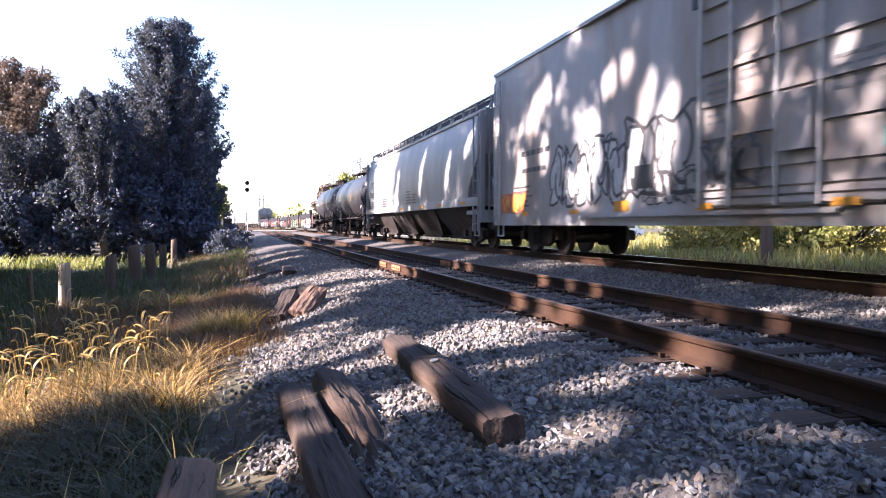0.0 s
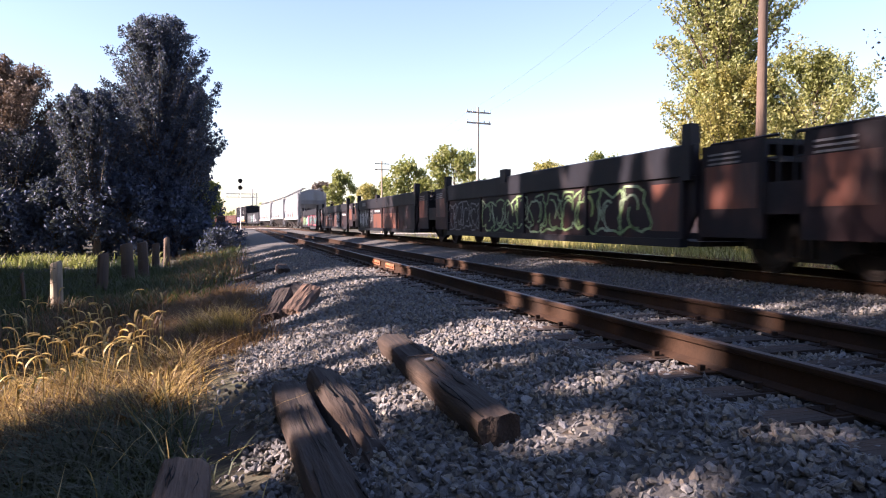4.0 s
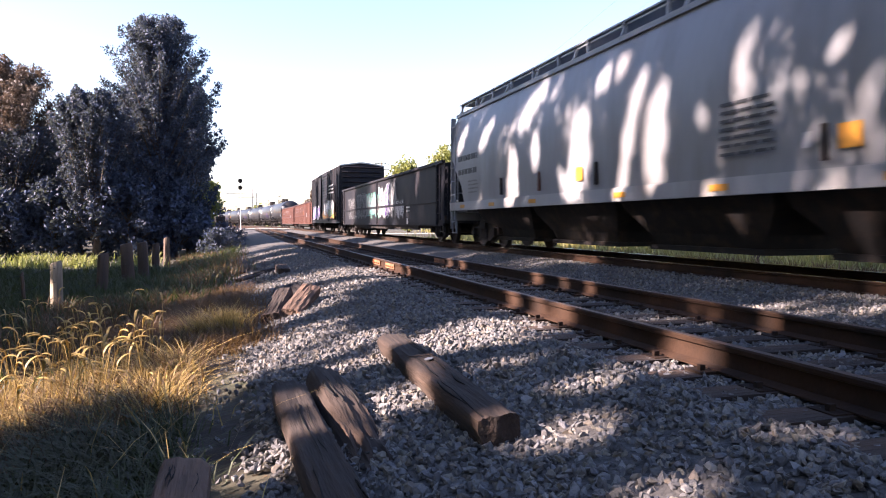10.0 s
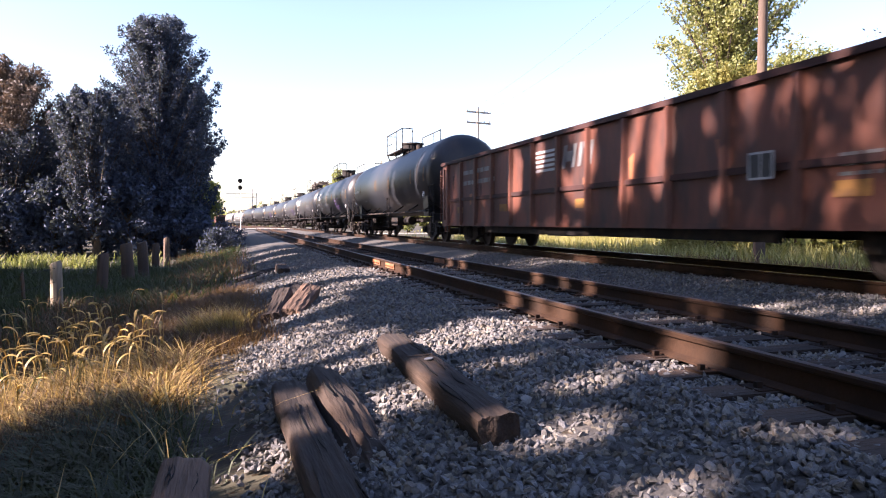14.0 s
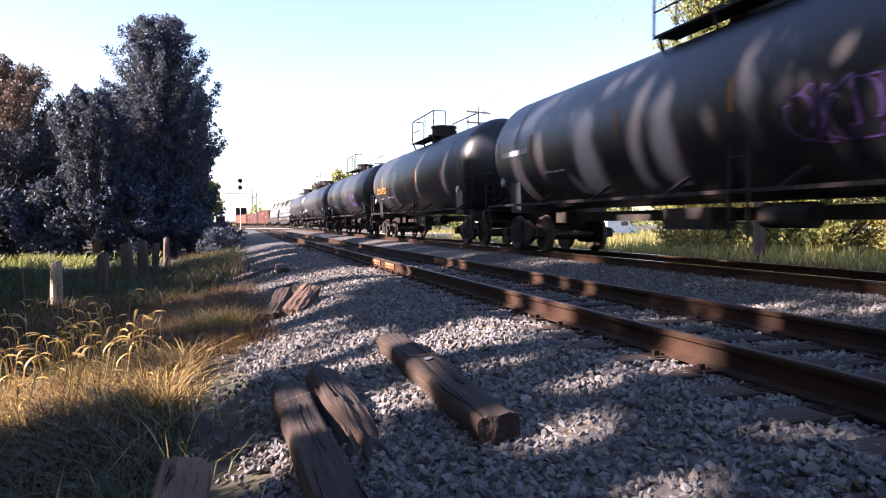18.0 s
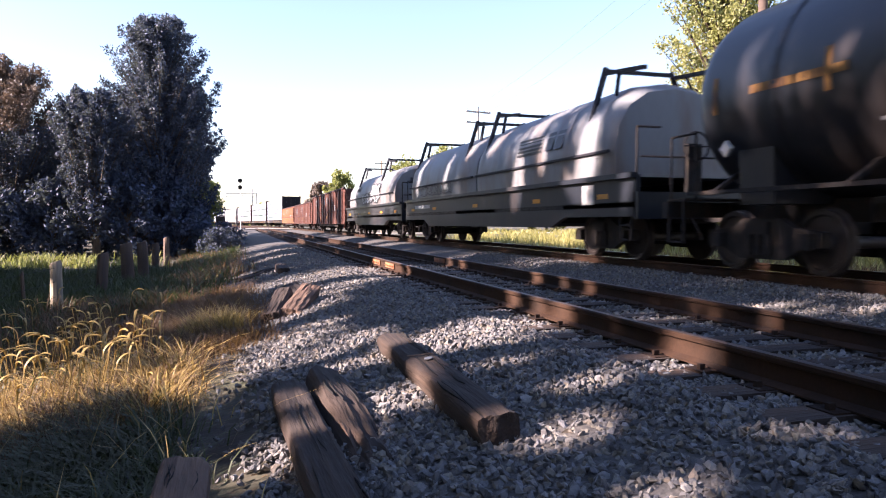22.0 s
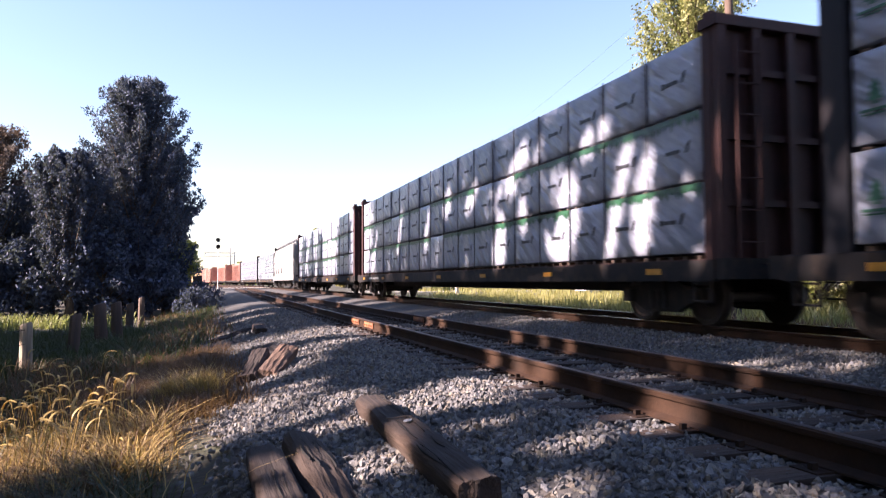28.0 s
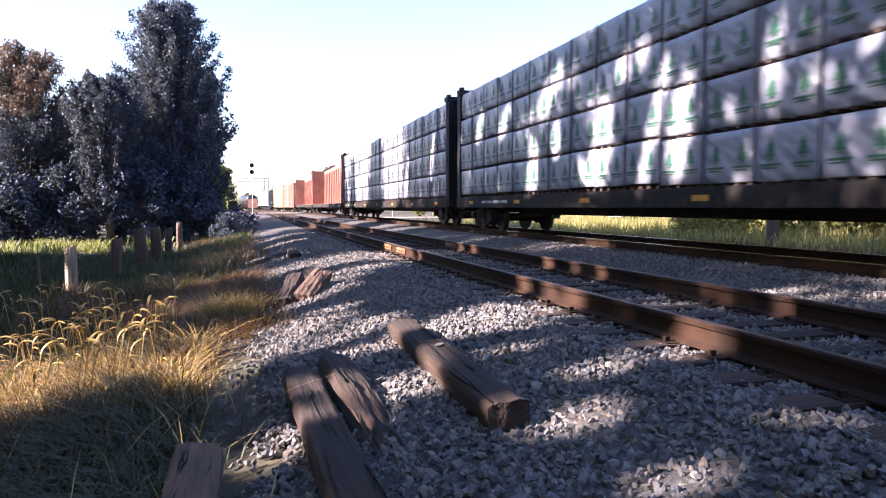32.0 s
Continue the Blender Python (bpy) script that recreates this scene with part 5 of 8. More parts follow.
TRAIN = []   # (car, front, rear): metres up the line at the clip's start


def couple(car, a, b):
    TRAIN.append((car, a, b))
    return car


# white plug-door boxcar
c = couple(boxcar("boxcar", "dirty white plug-door boxcar with black-outlined graffiti", 18.6, 5.22, "box_white", "plug", ribs=False), 0.9, 19.5)
bars(c, -6.8, 2.32, 1.75, 0.34, 1, -1.523, "mark_black", 4, words=4)
bars(c, -6.75, 1.92, 1.5, 0.30, 1, -1.523, "mark_black", 5, words=5)
bars(c, -7.3, 1.15, 1.2, 0.6, 5, -1.523, "mark_black", 6)
graffiti(c, -4.9, -1.0, 1.15, 2.55, -1.524, "spray_white", "mark_black", 11, 6, ribbon=0.07)
graffiti(c, -1.6, 0.65, 1.2, 2.75, -1.524, "box_white", "mark_black", 17, 2, ribbon=0.08)
graffiti(c, -1.0, 0.6, 1.1, 1.7, -1.530, "mark_dim", "mark_black", 18, 5, filled=False, ribbon=0.03)
graffiti(c, 1.0, 2.1, 1.3, 2.0, -1.68, "mark_dim", "mark_black", 19, 2, filled=False, ribbon=0.07)
graffiti(c, -8.2, -6.5, 1.05, 1.6, -1.524, "spray_orange", "mark_red", 12, 5, ribbon=0.03)
panel(c, "label_plate", -1.33, -0.67, 1.40, 1.82, -1.536, "mark_black")
panel(c, "door_stop", 0.42, 0.54, 4.15, 4.6, -1.53, "mark_black", t=0.05)
panel(c, "paint_patch", -2.03, -1.5, 1.0, 1.2, -1.534, "mark_yellow")
bars(c, 1.6, 2.75, 0.6, 0.5, 4, -1.615, "mark_dim", 7)
bars(c, 3.3, 2.3, 1.1, 0.5, 4, -1.615, "mark_dim", 8)
bars(c, 0.9, 2.2, 0.5, 0.7, 6, -1.615, "mark_dim", 20)
panel(c, "paint_patch", 4.0, 4.6, 1.5, 1.85, -1.612, "spray_teal", "faded blue sprayed scrawl")
reflectors(c, [-6.2, -3.5, 0.9, 3.55, 6.2], 1.02, -1.66)
# first grey covered hopper
c = couple(covered_hopper("covered_hopper", "light grey covered hopper with black lettering and a white sill", 21.1, "grey_paint", sill=1.34), 19.5, 40.6)
lettering(c, "CMO", -8.6, 2.72, 0.48, -1.60, "mark_black")
lettering(c, "113125", -8.7, 2.22, 0.42, -1.60, "mark_black")
bars(c, -8.6, 1.55, 0.9, 0.45, 4, -1.60, "mark_dim", 9)
bars(c, -5.2, 1.6, 1.3, 0.45, 4, -1.60, "mark_black", 10)
bars(c, 0.2, 1.6, 0.9, 0.6, 5, -1.61, "mark_black", 13)
bars(c, 1.25, 1.6, 0.7, 0.45, 4, -1.61, "mark_black", 15)
bars(c, -2.0, 1.25, 2.4, 0.10, 1, -1.622, "mark_dim", 14, words=12)
reflectors(c, [-8.8, -6.8, -4, -0.6, 2.9, 5.6, 8.4], 1.45, -1.625, w=0.55)
# two short black tank cars
c = couple(tank_car("tank_car", "short black tank car with faded white marks and rust streaks", 15.1), 40.6, 55.7)
bars(c, -5.2, 2.2, 2.0, 0.42, 1, -1.535, "mark_dim", 14, words=10)
bars(c, -4.6, 1.75, 0.7, 0.45, 3, -1.40, "mark_white", 15)
c = couple(tank_car("tank_car", "short black tank car with faded white marks and rust streaks", 14.9, shift=0.8), 55.7, 70.6)
bars(c, -5.2, 2.35, 1.8, 0.40, 1, -1.535, "mark_dim", 16, words=9)
# five well-car units
UNITS = ((70.6, 89.3, 3.9, 1.7), (89.3, 106.8, 1.8, 2.0), (106.8, 124.65, 2.0, 1.95), (124.65, 142.2, 1.95, 2.0), (142.2, 161.9, 2.0, 4.1))
for i, (a, b, fore, aft) in enumerate(UNITS):
    c = couple(well_car("well_car", "empty rust-brown container well car covered in graffiti", b - a, "well_brown", i, fore, aft), a, b)
    if i == 0:
        graffiti(c, -7.2, -3.3, 0.50, 1.42, -1.475, "spray_green", "mark_black", 40, 5, ribbon=0.05)
        panel(c, "paint_patch", -3.3, -2.4, 0.9, 1.42, -1.472, "iron_oxide")
        graffiti(c, -2.5, 4.6, 0.50, 1.42, -1.475, "spray_white", "spray_white", 50, 8, filled=False, ribbon=0.08)
    elif i == 1:
        graffiti(c, -6.4, -3.4, 0.52, 1.42, -1.475, "spray_red", "mark_dim", 41, 4, filled=False, ribbon=0.05)
        graffiti(c, -3.0, 5.6, 0.52, 1.42, -1.475, "spray_green", "spray_green", 51, 10, filled=False, ribbon=0.05)
        panel(c, "paint_patch", 5.7, 6.6, 0.6, 1.4, -1.472, "iron_oxide")
    elif i == 2:
        graffiti(c, -6.9, -4.0, 0.50, 1.42, -1.475, "spray_white", "mark_black", 38, 3, ribbon=0.10)
        graffiti(c, -3.8, -2.6, 0.75, 1.40, -1.475, "mark_dim", "mark_dim", 44, 3, filled=False, ribbon=0.04)
        panel(c, "paint_patch", -2.4, 3.6, 0.50, 1.2, -1.472, "iron_oxide")
        bars(c, -2.0, 1.15, 1.6, 0.3, 1, -1.479, "mark_white", 39)
        panel(c, "label_plate", -5.2, -4.2, 1.66, 1.86, -1.56, "mark_dim")
    elif i == 3:
        panel(c, "lower_paint", -6.3, 1.4, 0.50, 1.30, -1.472, "iron_oxide", "worn red-brown paint")
        lettering(c, "E", -4.4, 0.85, 0.34, -1.479, "mark_white")
        bars(c, -3.4, 0.85, 2.2, 0.32, 1, -1.479, "mark_white", 35, words=8)
        graffiti(c, -3.4, -2.2, 1.1, 1.42, -1.479, "spray_white", "mark_white", 37, 3, ribbon=0.02, filled=False)
        panel(c, "paint_patch", -1.9, -1.45, 0.95, 1.45, -1.479, "mark_red", "faded red patch")
        graffiti(c, 1.5, 3.3, 0.85, 1.45, -1.475, "spray_white", "mark_black", 36, 3, ribbon=0.06)
        graffiti(c, 1.6, 3.2, 0.40, 0.80, -1.475, "mark_dim", "mark_dim", 43, 2, ribbon=0.03)
        bars(c, 4.0, 1.1, 2.0, 0.3, 1, -1.473, "mark_white", 45, words=6)
    else:
        graffiti(c, -5.8, -2.3, 0.50, 1.42, -1.475, "spray_green", "mark_black", 31, 5, ribbon=0.06)
        graffiti(c, -2.2, -0.6, 0.50, 1.35, -1.475, "spray_teal", "mark_white", 32, 3, ribbon=0.04)
        panel(c, "paint_patch", -0.6, 1.3, 0.50, 1.42, -1.471, "spray_red", "red sprayed background")
        graffiti(c, 1.0, 7.0, 0.50, 1.45, -1.475, "spray_teal", "spray_red", 33, 6, ribbon=0.07)
        graffiti(c, 1.3, 6.8, 0.62, 1.30, -1.484, "spray_orange", "mark_black", 34, 7, filled=False, ribbon=0.07)
# three grey covered hoppers
for i, (a, b) in enumerate(((161.9, 185.5), (185.5, 207.7), (207.7, 229.3))):
    c = couple(covered_hopper("covered_hopper", "pale grey covered hopper with sloped ends and roof walkway", b - a, "grey_paint", sill=1.34 if i == 1 else 1.14), a, b)
    hh = (b - a) / 2
    t = ("FPAX", "950051") if i == 0 else (("FPAX", "219120") if i == 1 else None)
    if t:
        lettering(c, t[0], -hh + 2.5, 2.70, 0.46, -1.60, "mark_black")
        lettering(c, t[1], -hh + 2.4, 2.18, 0.42, -1.60, "mark_black")
    else:
        bars(c, -hh + 1.5, 2.05, 1.8, 0.85, 2, -1.60, "mark_black", 60, words=4)
    bars(c, -hh + 2.5, 1.6, 0.9, 0.45, 4, -1.60, "mark_dim", 61 + i)
    bars(c, 3.4, 1.65, 1.1, 0.85, 7, -1.61, "mark_black", 64 + i)
    for x, mat in ((-5.6, "under_black"), (-3.14, "iron_oxide"), (-0.4, "under_black"), (2.86 + 2.4 * (i == 2), "rust_orange" if i == 0 else "under_black")):
        panel(c, "rust_streak", x, x + 0.09, 1.5, 1.95, -1.56, mat, t=0.05)
    reflectors(c, [-hh + 2, -hh + 4.6, -hh + 7.4, 0.6, 3.4, 6.4], 1.45 if i == 1 else 1.26, -1.625)
    if i == 2:
        panel(c, "label_plate", 5.52, 5.86, 1.62, 1.92, -1.60, "mark_yellow")
        panel(c, "label_plate", -1.2, -0.9, 1.62, 1.9, -1.60, "mark_yellow")
        panel(c, "label_plate", 4.98, 5.12, 1.68, 1.88, -1.60, "mark_white")
# dark gondola with graffiti
c = couple(gondola("gondola", "dark brown smooth-sided gondola with silver graffiti", 24.9, 2.85, "dark_brown", posts=3), 229.3, 254.2)
graffiti(c, -9.4, -6.2, 1.0, 2.3, -1.47, "dark_brown", "mark_dim", 73, 5, filled=False, ribbon=0.05)
graffiti(c, -6.2, -3.2, 1.0, 2.4, -1.47, "spray_teal", "mark_dim", 70, 7, filled=False, ribbon=0.08)
graffiti(c, -3.2, 0.6, 1.0, 2.3, -1.47, "mark_dim", "spray_teal", 74, 6, ribbon=0.06)
graffiti(c, 0.3, 1.9, 0.98, 2.65, -1.475, "spray_white", "mark_black", 71, 2, ribbon=0.09)
graffiti(c, 1.9, 3.3, 0.98, 2.6, -1.480, "spray_purple", "spray_white", 75, 2, ribbon=0.08)
graffiti(c, 3.0, 4.6, 0.98, 2.65, -1.485, "mark_dim", "mark_black", 76, 2, ribbon=0.08)
graffiti(c, 4.4, 5.9, 0.90, 1.75, -1.490, "spray_white", "mark_black", 77, 2, ribbon=0.07)
bars(c, 6.35, 1.15, 0.6, 0.3, 2, -1.475, "mark_white", 72)
panel(c, "label_plate", 6.6, 6.85, 0.70, 0.94, -1.535, "mark_white")
# brown boxcar with one door open
c = couple(boxcar("boxcar", "dark brown ribbed boxcar with an open door and colourful graffiti", 18.8, 4.95, "dark_brown", "ribbed", opened=True), 254.2, 273.0)
graffiti(c, -7.2, -2.4, 1.0, 2.15, -1.61, "spray_purple", "spray_white", 80, 5, ribbon=0.06)
graffiti(c, 0.0, 7.0, 1.0, 1.7, -1.66, "spray_orange", "mark_black", 81, 7, ribbon=0.07)
graffiti(c, 1.2, 3.6, 1.3, 2.35, -1.670, "spray_white", "mark_black", 82, 3, ribbon=0.06)
graffiti(c, 3.4, 6.9, 1.35, 2.45, -1.675, "spray_white", "mark_black", 84, 4, ribbon=0.06)
graffiti(c, 3.9, 6.2, 1.2, 1.75, -1.680, "spray_green", "mark_black", 85, 4, ribbon=0.03)
bars(c, 3.6, 2.8, 2.8, 0.8, 3, -1.61, "mark_dim", 83, words=3)
panel(c, "label_plate", 7.13, 7.62, 1.22, 1.50, -1.615, "mark_yellow")
# rust-red gondolas
def mark_gondola(c, hh, height, seed):
    """Worn white stripes and shapes, a framed board, faded numbers and reflectors."""
    z = height - 0.78
    for k in range(5):
        panel(c, "painted_stripe", -1.95, -0.75, z + 0.11 * k, z + 0.11 * k + 0.06, -1.466, "spray_white")
    for x in (-0.55, 0.2):
        b = Build()
        for u0, u1, v0, v1 in ((0, 0.16, 0, 0.5), (0.44, 0.60, 0, 0.5), (0.1, 0.5, 0.36, 0.5) if x > 0 else (0.12, 0.48, 0.14, 0.36)):
            b.add([(x + u + 0.25 * v, y, z + v) for y in (-1.466, -1.472) for u, v in ((u0, v0), (u1, v0), (u1, v1), (u0, v1))], [(0, 1, 2, 3), (7, 6, 5, 4), (0, 4, 5, 1), (1, 5, 6, 2), (2, 6, 7, 3), (3, 7, 4, 0)])
        part("worn_logo", b, M["mark_dim"], c)
    zb = height - 1.36
    p = panel(c, "notice_board", 5.58, 6.0, zb, zb + 0.32, -1.57, "mark_black")
    part("board_frame", Build().box(5.55, 6.03, -1.585, -1.57, zb - 0.03, zb).box(5.55, 6.03, -1.585, -1.57, zb + 0.32, zb + 0.35).box(5.55, 5.58, -1.585, -1.57, zb, zb + 0.32).box(6.0, 6.03, -1.585, -1.57, zb, zb + 0.32).box(5.78, 5.80, -1.582, -1.57, zb, zb + 0.32), M["mark_white"], p)
    bars(c, -hh + 2.9, height - 0.95, 2.8, 0.65, 2, -1.468, "mark_dim", seed + 1, words=5)
    bars(c, 7.0, 1.25, 1.0, 0.35, 3, -1.468, "mark_dim", seed + 2)
    reflectors(c, [-hh + 2.6, -hh + 6.4, 0.4, 7.2], 1.15, -1.468, "mark_faded", w=0.55, h=0.20)
    # rust run down between the posts
    rnd = random.Random(seed)
    for k in range(9):
        x = rnd.uniform(-hh + 1.2, hh - 1.4)
        zt = rnd.uniform(1.5, height - 0.25)
        q = rnd.uniform(0.06, 0.3)
        part("rust_stain", Build().add([(x, -1.4635, zt), (x + q, -1.4635, zt + rnd.uniform(-0.1, 0.1)), (x + q * 0.7, -1.4635, zt - rnd.uniform(0.3, 0.6)), (x + q * 0.3, -1.4635, zt - rnd.uniform(0.3, 0.6)), (x + 0.02, -1.4600, zt), (x + q - 0.02, -1.4600, zt)], [(0, 1, 2, 3), (0, 4, 5, 1)]), M[rnd.choice(("rust_orange", "rust_orange", "bulkhead_red"))], c)


for i, (a, b, ht) in enumerate(((273.0, 293.5, 2.72), (293.5, 314.5, 2.72))):
    c = couple(gondola("gondola", "rust-red ribbed steel gondola with a worn white logo", b - a, ht, "iron_oxide", posts=14), a, b)
    mark_gondola(c, (b - a) / 2, ht, 90 + 5 * i)
# eight black tank cars
tanks = (314.5, 334.3, 354.8, 375.1, 394.4, 412.3, 431.2, 451.6, 470.0)
for i in range(8):
    a, b = tanks[i], tanks[i + 1]
    c = couple(tank_car("tank_car", ("glossy black tank car with white marks and diamond placards", "dusty black tank car with a railed top platform")[i in (3, 5, 6)], b - a, dome=0.12 * (i % 3 == 1), shift=(0.3, 0.2, -0.4, 0.4, 0.4, 0.2, 0.3, 0.5)[i]), a, b)
    hh = (b - a) / 2
    if i in (1, 2):
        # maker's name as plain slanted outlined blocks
        for k in range(6):
            x = -hh + 2.05 + k * 0.68
            bb = Build()
            for u0, u1, v0, v1 in ((0.0, 0.13, 0, 0.56), (0.43, 0.56, 0, 0.56 if k in (2, 4) else 0.2 if k in (1, 3, 5) else 0), (0.0, 0.56, 0.44, 0.56), (0.0, 0.56, 0.0, 0.12) if k in (2, 3, 4) else (0.0, 0.56, 0.18, 0.30)) + (((0.43, 0.56, 0.30, 0.56),) if k in (0, 1, 5) else ()):
                if v1 > v0:
                    zs = [2.62 + v0 + (v1 - v0) * q / 3 for q in range(4)]
                    bb.loft([[(x + u + 0.38 * (z - 2.62), tank_face(z) - 0.006, z) for u in (u0, u1)] for z in zs], closed=False, caps=False)
            part("logo_block", bb, M["mark_white"], c)
        lettering(c, ("PROX 51094", "PROX 51157")[i - 1], -hh + 2.5, 2.14, 0.30, -1.537, "mark_white")
        bars(c, -hh + 2.6, 1.78, 1.6, 0.24, 2, -1.32, "mark_dim", 105 + i, words=5)
        if i == 1:
            panel(c, "placard", -hh + 5.6, -hh + 5.95, 2.18, 2.52, -1.538, "mark_dim")
    elif i == 4:
        lettering(c, "UTLX 672722", -hh + 2.7, 2.14, 0.40, -1.537, "mark_yellow", 0.9)
        bars(c, -hh + 2.8, 1.85, 0.8, 0.2, 2, -1.36, "mark_dim", 108)
    elif i == 6:
        lettering(c, "SHQX 5878", -hh + 2.8, 1.84, 0.38, -1.45, "mark_white", 1.05)
        bars(c, -hh + 5.2, 1.85, 0.25, 0.3, 4, -1.42, "mark_white", 109, words=1)
    elif i == 5:
        bars(c, -hh + 2.6, 2.4, 2.4, 0.30, 1, -1.535, "mark_faded", 100, words=8)
    elif i == 7:
        bars(c, -hh + 2.6, 2.4, 1.8, 0.30, 1, -1.535, "mark_faded", 100, words=8)
    else:
        bars(c, -hh + 2.1, 2.3, 1.9, 0.34, 1, -1.54, "mark_white", 101 + i, words=8)
    bars(c, -hh + 4.6, 1.85, 1.0, 0.35, 3, -1.38, "mark_dim", 110 + i)
    if i in (1, 2, 3, 5):
        graffiti(c, 2.7, 5.2, 1.75, 2.5, lambda z: tank_face(z), "mark_white", "spray_purple" if i != 2 else "mark_dim", 120 + i, 5, filled=False, ribbon=0.025)
# two coil cars
c = couple(coil_car("coil_car", "coil car with two weathered grey hoods and lifting brackets", 18.8, (0.0, 0.0), nose=0.85), 470.0, 488.8)
for k in range(5):
    panel(c, "painted_stripe", 3.2, 4.7, 2.42 + 0.09 * k, 2.47 + 0.09 * k, -1.405 + 0.025 * k, "mark_black")
for x in (4.9, 5.4):
    part("painted_letter", Build().add([(x + u + 0.2 * v, y + 0.27 * v, 2.42 + v) for y in (-1.41, -1.416) for u, v in ((0, 0), (0.36, 0), (0.36, 0.42), (0, 0.42))], [(0, 1, 2, 3), (7, 6, 5, 4), (0, 4, 5, 1), (1, 5, 6, 2), (2, 6, 7, 3), (3, 7, 4, 0)]), M["mark_black"], c)
bars(c, -7.4, 1.12, 2.2, 0.34, 1, -1.452, "mark_white", 131, words=6)
part("notice_board", Build().box(6.9, 7.4, -1.46, -1.45, 1.1, 1.5), M["mark_white"], c)
graffiti(c, -6.6, -2.6, 1.75, 2.15, -1.425, "mark_dim", "mark_black", 132, 5, filled=False, ribbon=0.04)
c = couple(coil_car("coil_car", "coil car with one long grey hood and cloud-shaped graffiti", 16.4, (0.05,)), 488.8, 505.2)
end = 8.2 - 0.45 - 1.75 - 0.06
part("logo_block", Build().box(end, end + 0.012, 0.15, 0.55, 2.78, 2.82).box(end, end + 0.012, 0.15, 0.55, 2.70, 2.74).box(end, end + 0.012, 0.15, 0.55, 2.62, 2.66).box(end, end + 0.012, -0.28, 0.08, 2.60, 2.84).box(end, end + 0.012, -0.6, -0.34, 2.60, 2.84), M["mark_black"], c)
bars_z = Build()
for k in range(7):
    bars_z.box(end, end + 0.012, -0.55 + 0.18 * k, -0.43 + 0.18 * k, 2.38, 2.46)
tagged(part("lettering", bars_z, M["mark_black"], c), kind="stuff")
graffiti(c, -2.3, 0.6, 1.75, 2.35, lambda z: -1.425, "spray_white", "mark_black", 140, 4, ribbon=0.06)
graffiti(c, 0.5, 2.7, 1.75, 2.75, lambda z: -1.430 if z < 2.3 else -1.430 + 0.12 * (z - 2.3), "spray_white", "mark_black", 141, 2, ribbon=0.08)
for k in range(5):
    panel(c, "painted_stripe", -4.2, -2.9, 2.55 + 0.06 * k, 2.585 + 0.06 * k, -1.395 + 0.025 * k, "mark_black")
# three taller gondolas
for i, (a, b, ht) in enumerate(((505.2, 525.9, 3.00), (525.9, 546.6, 2.68), (546.6, 567.3, 2.70))):
    c = couple(gondola("gondola", "rust-red ribbed gondola with streaked paint and a white logo", b - a, ht, "iron_oxide", posts=13, post_mat="rust_orange" if i == 2 else None), a, b)
    mark_gondola(c, (b - a) / 2, ht, 150 + 5 * i)
    if i == 1:
        for x in (-7.6, -6.25):
            p = panel(c, "paint_patch", x, x + 1.05, 1.70, 2.30, -1.472, "mark_black", "black painted number patch")
            bars(c, x + 0.12, 1.78, 0.8, 0.5, 2, -1.480, "mark_dim", 156 + int(x), words=2)
# lumber cars, with a tan hopper among them
couple(centre_beam("lumber_car", "centre-beam car with white-wrapped lumber printed with dark trees", 28.4, 3, 21, "tree", 1, rear=0.85), 567.5, 596.1)
couple(centre_beam("lumber_car", "centre-beam car with white-wrapped lumber edged in green", 27.9, 3, 18, "word", 2, "bulkhead_red", True, rear=0.85), 596.1, 624.0)
couple(centre_beam("lumber_car", "centre-beam car with white-wrapped lumber edged in green", 26.4, 3, 17, "word", 3, "bulkhead_red", True), 624.0, 650.5)
c = couple(covered_hopper("covered_hopper", "tan-grey covered hopper with a wide pale sill band", 22.8, "tan_paint", bays=3, sill=0.90), 650.5, 673.5)
lettering(c, "SHPX", -9.4, 2.68, 0.46, -1.60, "mark_black")
lettering(c, "450141", -9.5, 2.18, 0.42, -1.60, "mark_black")
bars(c, -9.4, 1.55, 1.5, 0.4, 3, -1.60, "mark_black", 170)
bars(c, -2.4, 1.65, 0.8, 0.5, 5, -1.60, "mark_black", 171)
bars(c, -0.4, 2.25, 0.8, 0.3, 3, -1.60, "mark_black", 172)
for x in (-6.9, -4.1, -0.6):
    panel(c, "rust_streak", x, x + 0.09, 1.6, 2.15, -1.565, "under_black", t=0.05)
couple(centre_beam("lumber_car", "centre-beam car with four tiers of white-wrapped lumber printed with trees", 28.4, 4, 22, "tree", 4, step=10), 673.8, 702.4)
couple(centre_beam("lumber_car", "centre-beam car with four tiers of white-wrapped lumber printed with trees", 29.8, 4, 23, "tree", 5), 702.4, 732.4)
# the cars that follow, seen only far off
couple(centre_beam("lumber_car", "empty red centre-beam car with tall end walls, paled for haze", 26.0, 3, 11, "", 6, "box_red", load=False), 732.4, 758.6)
couple(centre_beam("lumber_car", "empty red centre-beam car with tall end walls, paled for haze", 26.0, 3, 11, "", 7, "box_red", load=False), 758.6, 784.8)
couple(boxcar("boxcar", "red boxcar with ribbed sides, paled for haze", 18.4, 4.6, "box_red"), 784.8, 803.4)
couple(boxcar("boxcar", "yellow boxcar with ribbed sides, paled for haze", 18.0, 4.8, "box_yellow"), 803.4, 821.6)
couple(covered_hopper("covered_hopper", "blue-grey covered hopper in shade", 21.8, "grey_paint"), 830.0, 852.0)
couple(gondola("gondola", "rust-red ribbed steel gondola seen far off", 20.0, 2.8, "iron_oxide"), 852.0, 872.2)
couple(tank_car("tank_car", "black tank car at the train's tail", 19.0), 872.2, 891.4)


